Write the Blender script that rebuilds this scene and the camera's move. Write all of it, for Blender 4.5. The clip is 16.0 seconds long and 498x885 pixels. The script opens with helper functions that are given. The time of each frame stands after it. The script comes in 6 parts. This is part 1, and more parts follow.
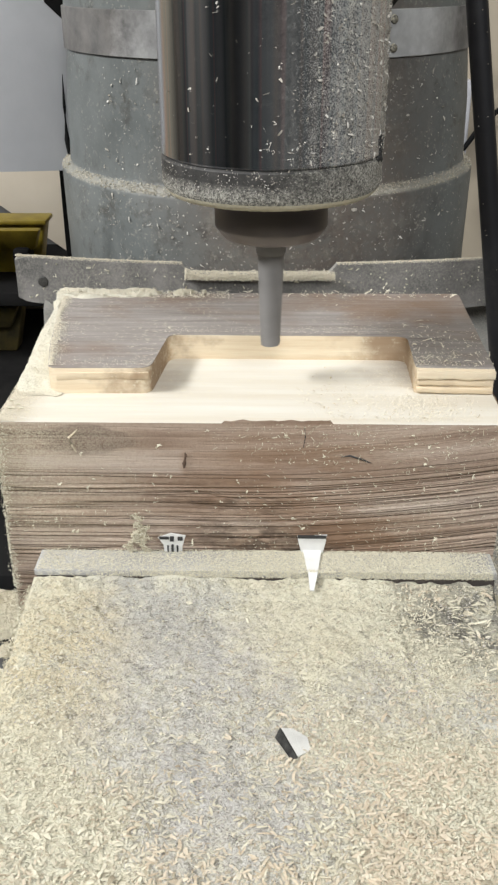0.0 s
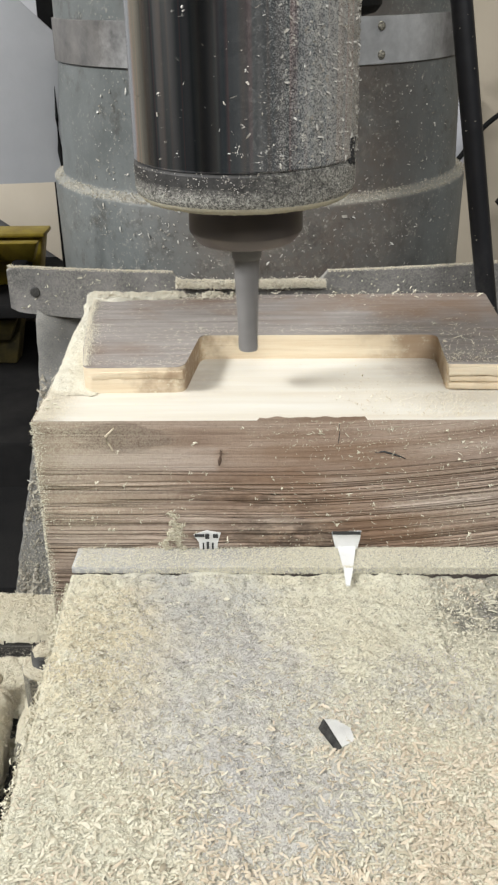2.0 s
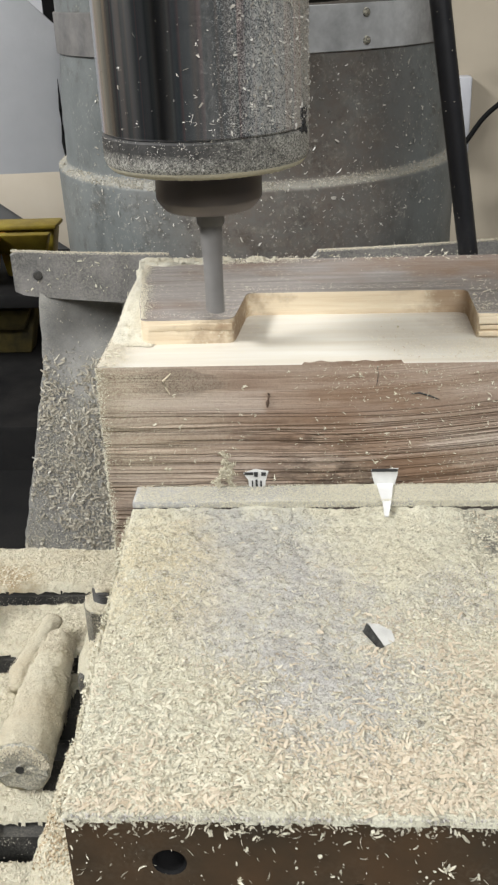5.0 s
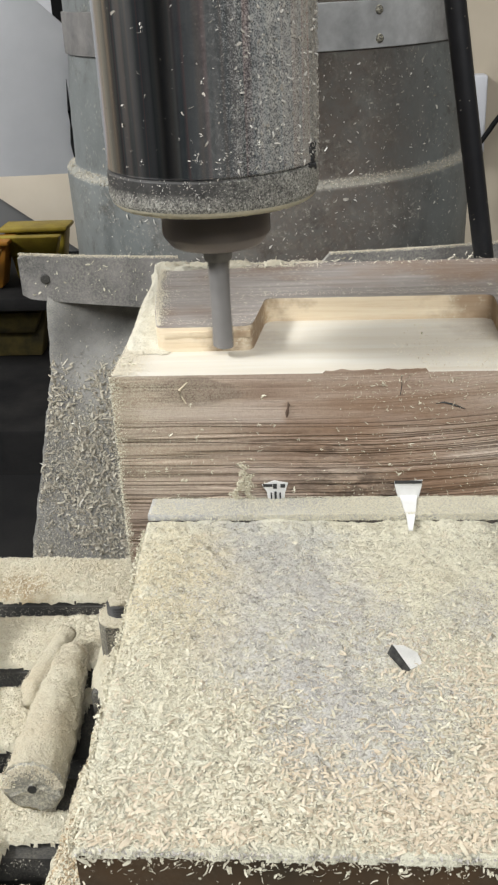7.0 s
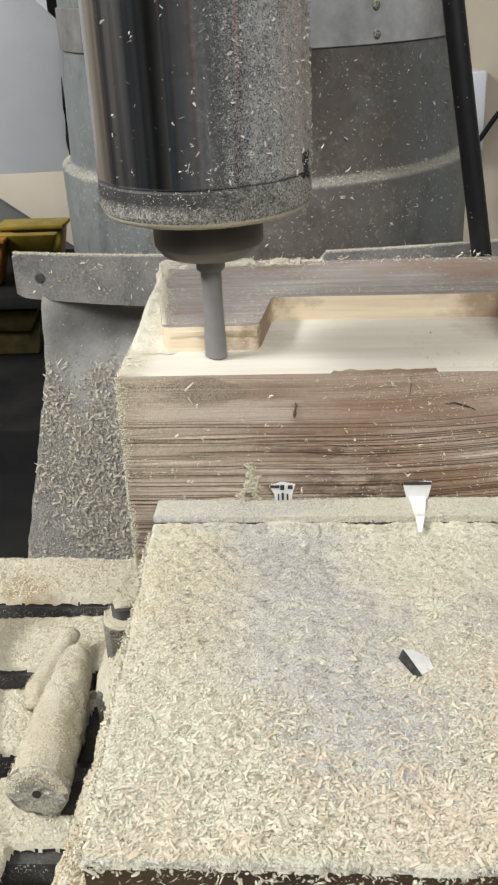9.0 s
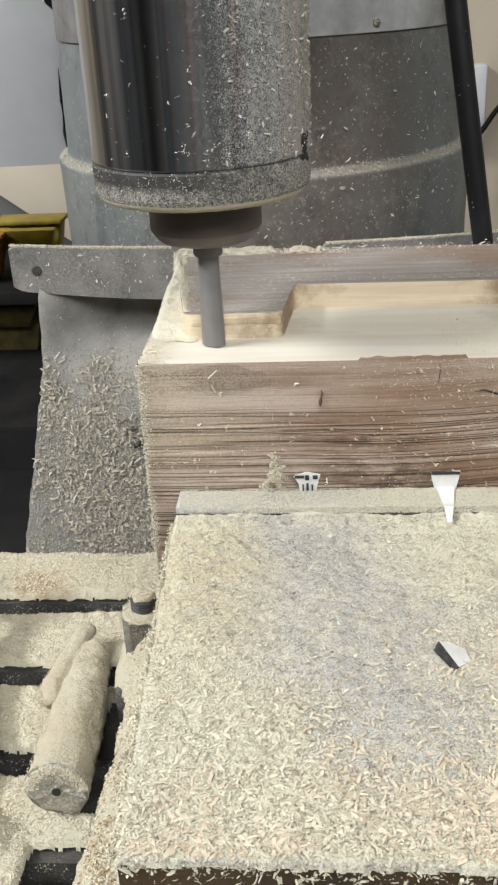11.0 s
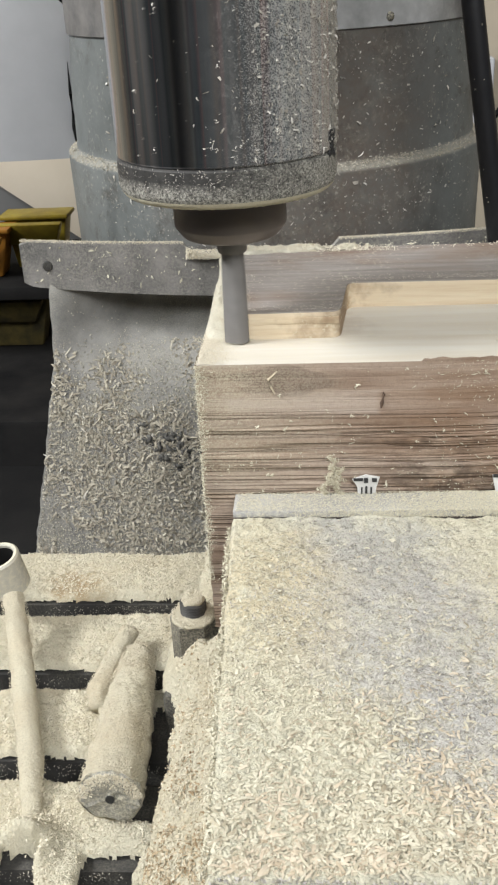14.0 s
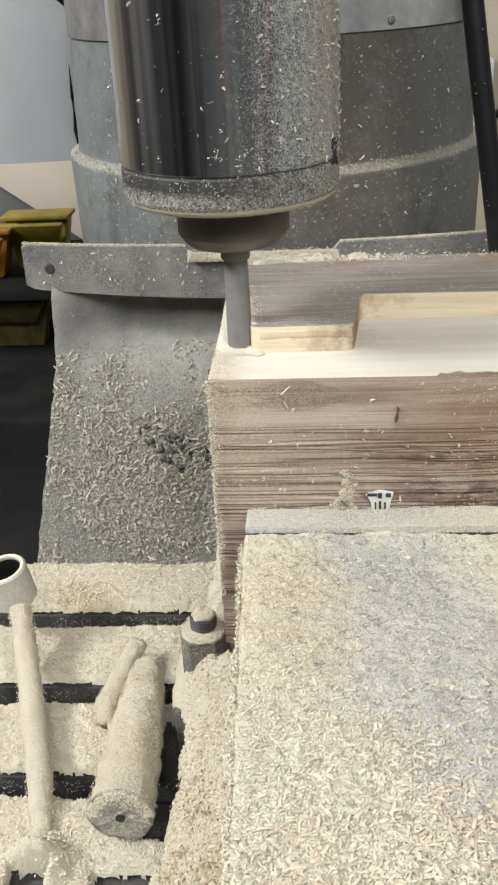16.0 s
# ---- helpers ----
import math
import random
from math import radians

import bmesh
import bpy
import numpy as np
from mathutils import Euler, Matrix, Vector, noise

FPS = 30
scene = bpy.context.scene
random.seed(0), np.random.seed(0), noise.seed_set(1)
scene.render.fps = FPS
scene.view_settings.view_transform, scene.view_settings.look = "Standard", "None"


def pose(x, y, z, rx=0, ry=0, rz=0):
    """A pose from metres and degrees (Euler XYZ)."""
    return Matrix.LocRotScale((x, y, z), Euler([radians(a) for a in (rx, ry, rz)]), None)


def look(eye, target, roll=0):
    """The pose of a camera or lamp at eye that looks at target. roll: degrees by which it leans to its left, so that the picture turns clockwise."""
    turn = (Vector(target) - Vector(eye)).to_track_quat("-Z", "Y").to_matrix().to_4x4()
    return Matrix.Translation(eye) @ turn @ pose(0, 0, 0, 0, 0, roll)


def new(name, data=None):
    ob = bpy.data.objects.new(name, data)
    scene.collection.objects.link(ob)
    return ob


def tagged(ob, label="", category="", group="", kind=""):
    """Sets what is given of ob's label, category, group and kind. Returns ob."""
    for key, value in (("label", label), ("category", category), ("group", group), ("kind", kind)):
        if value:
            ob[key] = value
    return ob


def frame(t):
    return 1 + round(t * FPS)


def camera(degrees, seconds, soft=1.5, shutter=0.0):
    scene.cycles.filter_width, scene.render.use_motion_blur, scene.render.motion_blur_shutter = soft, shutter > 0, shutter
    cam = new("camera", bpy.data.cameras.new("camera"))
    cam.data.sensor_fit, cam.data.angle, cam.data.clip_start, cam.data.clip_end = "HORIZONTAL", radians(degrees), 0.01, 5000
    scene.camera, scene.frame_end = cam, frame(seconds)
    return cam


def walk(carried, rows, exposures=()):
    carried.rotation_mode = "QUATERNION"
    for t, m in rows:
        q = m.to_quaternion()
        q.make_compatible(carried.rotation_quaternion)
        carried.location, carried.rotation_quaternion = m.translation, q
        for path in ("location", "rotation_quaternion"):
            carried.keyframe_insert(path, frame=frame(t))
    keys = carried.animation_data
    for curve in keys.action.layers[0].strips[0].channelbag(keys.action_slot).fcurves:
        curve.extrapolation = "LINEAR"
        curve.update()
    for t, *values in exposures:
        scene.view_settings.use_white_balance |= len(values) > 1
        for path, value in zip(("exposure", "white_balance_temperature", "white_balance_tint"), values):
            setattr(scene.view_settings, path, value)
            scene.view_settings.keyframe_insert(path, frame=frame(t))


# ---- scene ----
# ---- camera and walk ----
cam = camera(29.1, 16.0, soft=2.3, shutter=0.5)
PATH = [
    (0.0, (0.0354, -0.2962, 0.2957), (0.0258, 0.0617, 0.1174), -0.28),
    (0.5, (0.0387, -0.2971, 0.2946), (0.0260, 0.0622, 0.1194), -0.37),
    (1.0, (0.0428, -0.2991, 0.2931), (0.0290, 0.0609, 0.1193), -0.76),
    (1.5, (0.0443, -0.2973, 0.2930), (0.0306, 0.0627, 0.1193), -0.98),
    (2.0, (0.0462, -0.2951, 0.2926), (0.0324, 0.0649, 0.1188), -1.16),
    (2.5, (0.0532, -0.2976, 0.2915), (0.0386, 0.0623, 0.1176), -1.34),
    (3.0, (0.0649, -0.3128, 0.2916), (0.0507, 0.0472, 0.1177), -1.44),
    (3.5, (0.0747, -0.3264, 0.2894), (0.0593, 0.0337, 0.1161), -1.56),
    (4.0, (0.0777, -0.3315, 0.2904), (0.0594, 0.0283, 0.1166), -1.81),
    (4.5, (0.0728, -0.3283, 0.2872), (0.0507, 0.0315, 0.1138), -2.12),
    (5.0, (0.0691, -0.3203, 0.2869), (0.0435, 0.0391, 0.1133), -2.38),
    (7.5, (0.0714, -0.3079, 0.2855), (0.0394, 0.0511, 0.1120), -2.82),
    (8.0, (0.0715, -0.3082, 0.2858), (0.0394, 0.0505, 0.1118), -2.84),
    (8.5, (0.0723, -0.3067, 0.2861), (0.0404, 0.0519, 0.1119), -2.85),
    (9.0, (0.0734, -0.3024, 0.2851), (0.0415, 0.0561, 0.1105), -2.84),
    (11.5, (0.0735, -0.2963, 0.2786), (0.0415, 0.0620, 0.1037), -3.05),
    (12.0, (0.0719, -0.2934, 0.2802), (0.0401, 0.0643, 0.1040), -3.07),
    (12.5, (0.0706, -0.2925, 0.2800), (0.0387, 0.0649, 0.1033), -3.05),
    (13.0, (0.0689, -0.2946, 0.2792), (0.0371, 0.0628, 0.1025), -3.03),
    (13.5, (0.0669, -0.2960, 0.2792), (0.0350, 0.0614, 0.1024), -3.05),
    (14.0, (0.0647, -0.2963, 0.2800), (0.0331, 0.0609, 0.1028), -3.04),
    (14.5, (0.0635, -0.2949, 0.2793), (0.0321, 0.0623, 0.1022), -3.02),
    (15.0, (0.0624, -0.2941, 0.2800), (0.0310, 0.0631, 0.1026), -3.02),
    (15.5, (0.0617, -0.2964, 0.2832), (0.0307, 0.0606, 0.1056), -2.97),
    (16.0, (0.0637, -0.2979, 0.2834), (0.0323, 0.0590, 0.1055), -3.05),
]
walk(cam, [(t, look(eye, target, roll)) for t, eye, target, roll in PATH], [(0.0, -0.02), (5.0, -0.01), (9.0, 0.02), (12.0, 0.03), (16.0, 0.06)])

# travel of the mill table under the fixed head: seconds, along x, along y
TRAVEL = [(0.0, -0.0541, -0.0162), (0.5, -0.0491, -0.0147), (1.0, -0.0446, -0.0138), (1.5, -0.0399, -0.0120), (2.0, -0.0352, -0.0102), (2.5, -0.0301, -0.0085), (3.0, -0.0247, -0.0060), (3.5, -0.0198, -0.0053), (4.0, -0.0153, -0.0048), (4.5, -0.0111, -0.0035), (5.0, -0.0069, -0.0007), (7.5, -0.0026, 0.0002), (8.0, -0.0020, 0.0007), (8.5, 0.0000, -0.0000), (9.0, 0.0022, 0.0011), (11.5, 0.0133, 0.0008), (12.0, 0.0154, 0.0008), (12.5, 0.0175, 0.0008), (13.0, 0.0196, -0.0001), (13.5, 0.0214, -0.0011), (14.0, 0.0231, -0.0028), (14.5, 0.0243, -0.0043), (15.0, 0.0253, -0.0063), (15.5, 0.0260, -0.0087), (16.0, 0.0267, -0.0104)]
# lift of the spindle over its cutting depth
LIFT = [(0.0, 0.0142), (2.5, 0.0140), (5.0, 0.0141), (5.5, 0.0141), (7.3, 0.0018), (7.6, 0.0010), (8.0, 0.0), (16.0, 0.0)]

# ---- light ----
world = bpy.data.worlds.new("world")
scene.world = world
world.use_nodes = True
world.node_tree.nodes["Background"].inputs[0].default_value = (0.75, 0.85, 1.0, 1)
world.node_tree.nodes["Background"].inputs[1].default_value = 0.05


def area_lamp(name, eye, target, sx, sy, watts, colour):
    data = bpy.data.lights.new(name, "AREA")
    data.shape, data.size, data.size_y, data.energy, data.color = "RECTANGLE", sx, sy, watts, colour
    ob = new(name, data)
    ob.matrix_world = look(eye, target)
    return ob


area_lamp("ceiling_tube_lamp", (-1.68, -0.42, 1.62), (0.05, 0.05, 0.1), 0.9, 0.35, 68, (0.985, 1.0, 1.01))
area_lamp("ceiling_tube_lamp", (0.45, -1.55, 1.45), (0.1, 0.0, 0.1), 1.5, 0.6, 41, (0.985, 1.0, 1.01))
area_lamp("ceiling_tube_lamp", (0.1, 1.0, 1.85), (0.05, 0.1, 0.1), 1.2, 0.25, 4, (0.96, 0.99, 1.0))
scene.view_settings.exposure = 0.0

# ---- materials ----
def mat_new(name):
    m = bpy.data.materials.new(name)
    m.use_nodes = True
    nt = m.node_tree
    return m, nt, nt.nodes["Principled BSDF"]


def coords(nt, scale=(1, 1, 1), rot=(0, 0, 0)):
    tc = nt.nodes.new("ShaderNodeTexCoord")
    mp = nt.nodes.new("ShaderNodeMapping")
    mp.inputs["Scale"].default_value = scale
    mp.inputs["Rotation"].default_value = rot
    nt.links.new(tc.outputs["Object"], mp.inputs["Vector"])
    return mp.outputs["Vector"]


def noise_tex(nt, vec, scale, detail=4, rough=0.55, dist=0.0):
    n = nt.nodes.new("ShaderNodeTexNoise")
    n.inputs["Scale"].default_value, n.inputs["Detail"].default_value = scale, detail
    n.inputs["Roughness"].default_value, n.inputs["Distortion"].default_value = rough, dist
    if vec is not None:
        nt.links.new(vec, n.inputs["Vector"])
    return n.outputs["Fac"]


def ramp(nt, fac, stops):
    r = nt.nodes.new("ShaderNodeValToRGB")
    els = r.color_ramp.elements
    while len(els) < len(stops):
        els.new(0.5)
    for e, (p, c) in zip(els, stops):
        e.position, e.color = p, (*c, 1) if len(c) == 3 else c
    nt.links.new(fac, r.inputs["Fac"])
    return r.outputs["Color"]


def grey(nt, fac, a, b):
    return ramp(nt, fac, [(a, (0, 0, 0)), (b, (1, 1, 1))])


def mixc(nt, fac, a, b, mode="MIX"):
    m = nt.nodes.new("ShaderNodeMix")
    m.data_type, m.blend_type = "RGBA", mode
    for sock, v in ((m.inputs["Factor"], fac), (m.inputs["A"], a), (m.inputs["B"], b)):
        if isinstance(v, (int, float)):
            sock.default_value = v
        elif isinstance(v, tuple):
            sock.default_value = (*v, 1)
        else:
            nt.links.new(v, sock)
    return m.outputs["Result"]


def math_node(nt, op, a, b):
    m = nt.nodes.new("ShaderNodeMath")
    m.operation = op
    m.use_clamp = True
    for sock, v in zip(m.inputs, (a, b)):
        if isinstance(v, (int, float)):
            sock.default_value = v
        else:
            nt.links.new(v, sock)
    return m.outputs[0]


def bump(nt, bsdf, height, dist, strength=1.0):
    b = nt.nodes.new("ShaderNodeBump")
    b.inputs["Distance"].default_value, b.inputs["Strength"].default_value = dist, strength
    nt.links.new(height, b.inputs["Height"])
    nt.links.new(b.outputs["Normal"], bsdf.inputs["Normal"])


DUST = (0.68, 0.63, 0.48)


def facing_up(nt, low, high):
    g = nt.nodes.new("ShaderNodeNewGeometry")
    s = nt.nodes.new("ShaderNodeSeparateXYZ")
    nt.links.new(g.outputs["Normal"], s.inputs[0])
    return grey(nt, s.outputs["Z"], low, high)


def dusty(name, base, base2, rough, metal, dust=0.5, speck=900, up=True, dustcol=DUST, stretch=(1, 1, 1), relief=0.0004):
    """A hard surface with worn tone, fine specks of dust, and more of it on faces that look up."""
    m, nt, b = mat_new(name)
    v = coords(nt)
    vs = coords(nt, stretch)
    tone = grey(nt, noise_tex(nt, vs, 40, 5, 0.6), 0.3, 0.7)
    col = mixc(nt, tone, base, base2)
    patch = grey(nt, noise_tex(nt, v, 22, 4, 0.6), 0.5 - dust * 0.3, 0.85 - dust * 0.3)
    fine = grey(nt, noise_tex(nt, v, speck, 4, 0.75), 0.42, 0.70)
    amount = math_node(nt, "MULTIPLY", patch, fine)
    amount = math_node(nt, "MULTIPLY", amount, min(1.0, dust * 1.6))
    if up:
        lay = math_node(nt, "MULTIPLY", facing_up(nt, 0.55, 0.9), grey(nt, noise_tex(nt, v, 120, 4, 0.7), 0.25, 0.5))
        amount = math_node(nt, "MAXIMUM", amount, lay)
    nt.links.new(mixc(nt, amount, col, dustcol), b.inputs["Base Color"])
    inv = math_node(nt, "SUBTRACT", 1.0, amount)
    nt.links.new(math_node(nt, "MULTIPLY", inv, metal), b.inputs["Metallic"])
    ro = math_node(nt, "MULTIPLY", grey(nt, noise_tex(nt, v, 150, 3), 0.2, 0.8), 0.15)
    ro = math_node(nt, "ADD", ro, rough - 0.07)
    nt.links.new(math_node(nt, "MAXIMUM", ro, math_node(nt, "MULTIPLY", amount, 0.9)), b.inputs["Roughness"])
    bump(nt, b, mixc(nt, 0.5, amount, noise_tex(nt, v, 260, 4)), relief, 0.6)
    return m


def spot(nt, centre, radius, soft, wobble=None):
    """A rounded patch on a surface: 1 at its centre, 0 outside."""
    tc = nt.nodes.new("ShaderNodeTexCoord")
    d = nt.nodes.new("ShaderNodeVectorMath")
    d.operation = "DISTANCE"
    nt.links.new(tc.outputs["Object"], d.inputs[0])
    d.inputs[1].default_value = centre
    w = nt.nodes.new("ShaderNodeMath")
    w.operation = "MULTIPLY_ADD"
    w.inputs[1].default_value, w.inputs[2].default_value = 0.055, -0.0275
    if wobble is not None:
        nt.links.new(wobble, w.inputs[0])
    a = nt.nodes.new("ShaderNodeMath")
    a.operation = "ADD"
    nt.links.new(d.outputs["Value"], a.inputs[0])
    nt.links.new(w.outputs[0], a.inputs[1])
    r = nt.nodes.new("ShaderNodeMapRange")
    r.inputs["From Min"].default_value, r.inputs["From Max"].default_value = radius, radius - soft
    nt.links.new(a.outputs[0], r.inputs["Value"])
    return r.outputs[0]


def sawdust_mat(name, pale, tan, cool, cool_amount, spots=(), relief=0.0016, gap=0.5):
    """Loose sawdust: pale meal with tan and cool grey patches and coarse grain. spots: (centre, radius, soft, colour)."""
    m, nt, b = mat_new(name)
    v = coords(nt)
    warm = grey(nt, noise_tex(nt, coords(nt, (1, 1, 1), (0.4, 0.9, 0.3)), 30, 4, 0.6), 0.45, 0.75)
    col = mixc(nt, warm, pale, tan)
    wob = noise_tex(nt, v, 38, 5, 0.65, 0.3)
    if not spots:
        big = grey(nt, noise_tex(nt, v, 24, 3, 0.55, 0.4), 0.62 - 0.35 * cool_amount, 0.72 - 0.2 * cool_amount)
        col = mixc(nt, big, col, cool)
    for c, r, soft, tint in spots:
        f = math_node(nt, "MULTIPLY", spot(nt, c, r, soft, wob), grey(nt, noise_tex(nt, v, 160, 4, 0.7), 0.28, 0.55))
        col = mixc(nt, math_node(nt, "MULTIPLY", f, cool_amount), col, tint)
    g = noise_tex(nt, v, 1300, 4, 0.8)
    pits = grey(nt, g, 0.30, 0.56)
    col = mixc(nt, pits, mixc(nt, 0.30, col, (0.26, 0.24, 0.19)), col)
    gaps = math_node(nt, "MULTIPLY", ramp(nt, noise_tex(nt, v, 300, 5, 0.8), [(0.37, (1, 1, 1)), (0.46, (0, 0, 0))]), gap)
    col = mixc(nt, gaps, col, mixc(nt, 0.75, col, (0.12, 0.11, 0.09)))
    nt.links.new(col, b.inputs["Base Color"])
    b.inputs["Roughness"].default_value = 0.95
    b.inputs["Specular IOR Level"].default_value = 0.1
    bump(nt, b, mixc(nt, 0.5, g, noise_tex(nt, v, 520, 4, 0.7)), relief, 1.0)
    return m


def chip_mat(name, stops):
    m, nt, b = mat_new(name)
    g = nt.nodes.new("ShaderNodeNewGeometry")
    col = ramp(nt, g.outputs["Random Per Island"], stops)
    grain = grey(nt, noise_tex(nt, coords(nt), 1500, 2), 0.3, 0.8)
    nt.links.new(mixc(nt, grain, mixc(nt, 0.3, col, (0.3, 0.2, 0.1)), col), b.inputs["Base Color"])
    b.inputs["Roughness"].default_value = 0.8
    b.inputs["Specular IOR Level"].default_value = 0.25
    return m


def wood_mat(name, pale, dark, grain_axis_scale, ring=1.0, contrast=1.0, rough=0.75, relief=0.0006, dust=0.0, stain=None, burns_and_shade=()):
    """Softwood with long grain along x, growth lines, stains and a little dust."""
    m, nt, b = mat_new(name)
    v = coords(nt, grain_axis_scale)
    w = nt.nodes.new("ShaderNodeTexWave")
    w.wave_type, w.bands_direction, w.wave_profile = "BANDS", "Z", "SAW"
    w.inputs["Scale"].default_value, w.inputs["Distortion"].default_value = 32 * ring, 5.0
    w.inputs["Detail"].default_value, w.inputs["Detail Scale"].default_value = 3, 0.7
    nt.links.new(coords(nt, (0.22, 0.6, 1)), w.inputs["Vector"])
    lines = noise_tex(nt, v, 300, 4, 0.65, 0.3)
    line = grey(nt, lines, 0.5 - 0.2 / contrast, 0.5 + 0.2 / contrast)
    col = mixc(nt, line, dark, pale)
    ringf = grey(nt, w.outputs["Fac"], 0.2, 1.0)
    col = mixc(nt, math_node(nt, "MULTIPLY", ringf, 0.55), col, mixc(nt, 0.6, dark, pale))
    if stain:
        st = grey(nt, noise_tex(nt, coords(nt, (0.5, 1, 1)), 26, 5, 0.6, 0.6), 0.52, 0.75)
        col = mixc(nt, math_node(nt, "MULTIPLY", st, 0.75), col, stain)
    for c, r, soft, amount in burns_and_shade:  # scorch, brown stain, and shade painted into the pocket's left corner
        f = math_node(nt, "MULTIPLY", spot(nt, c, r, soft, noise_tex(nt, coords(nt), 60, 4, 0.6)), amount)
        col = mixc(nt, f, col, (0.20, 0.115, 0.06))
    if dust:
        fine = math_node(nt, "MULTIPLY", grey(nt, noise_tex(nt, coords(nt), 420, 4, 0.75), 0.55, 0.7), grey(nt, noise_tex(nt, coords(nt), 18, 3), 0.55 - dust * 0.4, 0.75 - dust * 0.2))
        col = mixc(nt, math_node(nt, "MULTIPLY", fine, 0.8), col, DUST)
    nt.links.new(col, b.inputs["Base Color"])
    b.inputs["Roughness"].default_value = rough
    b.inputs["Specular IOR Level"].default_value = 0.25
    bump(nt, b, mixc(nt, 0.4, lines, w.outputs["Fac"]), relief, 0.9)
    return m


def plain_mat(name, col, col2, rough=0.6, metal=0.0, scale=12, relief=0.0005, spec=0.4):
    m, nt, b = mat_new(name)
    v = coords(nt)
    n = noise_tex(nt, v, scale, 5, 0.6)
    nt.links.new(mixc(nt, grey(nt, n, 0.3, 0.7), col, col2), b.inputs["Base Color"])
    b.inputs["Roughness"].default_value, b.inputs["Metallic"].default_value = rough, metal
    b.inputs["Specular IOR Level"].default_value = spec
    bump(nt, b, noise_tex(nt, v, scale * 25, 3), relief, 0.5)
    return m


COOL = (0.525, 0.508, 0.488)
M_SAWDUST = sawdust_mat("sawdust", (0.70, 0.67, 0.53), (0.68, 0.625, 0.47), COOL, 0.8, (
    ((0.060, -0.055, 0.11), 0.044, 0.030, COOL), ((0.050, -0.030, 0.11), 0.030, 0.015, (0.47, 0.46, 0.425)), ((0.085, -0.112, 0.11), 0.036, 0.025, COOL), ((0.072, -0.088, 0.11), 0.038, 0.03, COOL),
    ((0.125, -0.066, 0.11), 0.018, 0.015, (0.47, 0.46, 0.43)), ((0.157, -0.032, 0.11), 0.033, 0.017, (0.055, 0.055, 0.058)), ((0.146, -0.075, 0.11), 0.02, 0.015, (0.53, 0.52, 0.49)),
    ((0.022, -0.055, 0.11), 0.036, 0.02, (0.69, 0.595, 0.40)), ((0.022, -0.036, 0.11), 0.022, 0.012, (0.69, 0.61, 0.43))), 0.0016, 0.8)
# the two brown spots paint the shadow cast on the dust beside the socket
M_SAWDUST_TABLE = sawdust_mat("sawdust_on_table", (0.69, 0.645, 0.50), (0.64, 0.565, 0.405), (0.69, 0.65, 0.53), 0.55, (((-0.082, 0.105, 0.006), 0.024, 0.018, (0.44, 0.32, 0.17)), ((-0.084, 0.101, 0.006), 0.016, 0.010, (0.32, 0.21, 0.10))), 0.0018, 0.05)
M_CHIPS = chip_mat("wood_chips", [(0.0, (0.33, 0.30, 0.225)), (0.18, (0.50, 0.465, 0.355)), (0.5, (0.60, 0.57, 0.45)), (1.0, (0.69, 0.665, 0.535))])
M_FINE = chip_mat("fine_chips", [(0.0, (0.50, 0.475, 0.37)), (0.25, (0.63, 0.605, 0.475)), (1.0, (0.72, 0.695, 0.56))])
M_FRESH = chip_mat("fresh_meal", [(0.0, (0.72, 0.66, 0.52)), (1.0, (0.84, 0.80, 0.67))])
M_FRESH_HEAP = sawdust_mat("fresh_sawdust", (0.74, 0.705, 0.585), (0.71, 0.655, 0.51), (0.73, 0.69, 0.57), 0.3, (), 0.0014, 0.05)
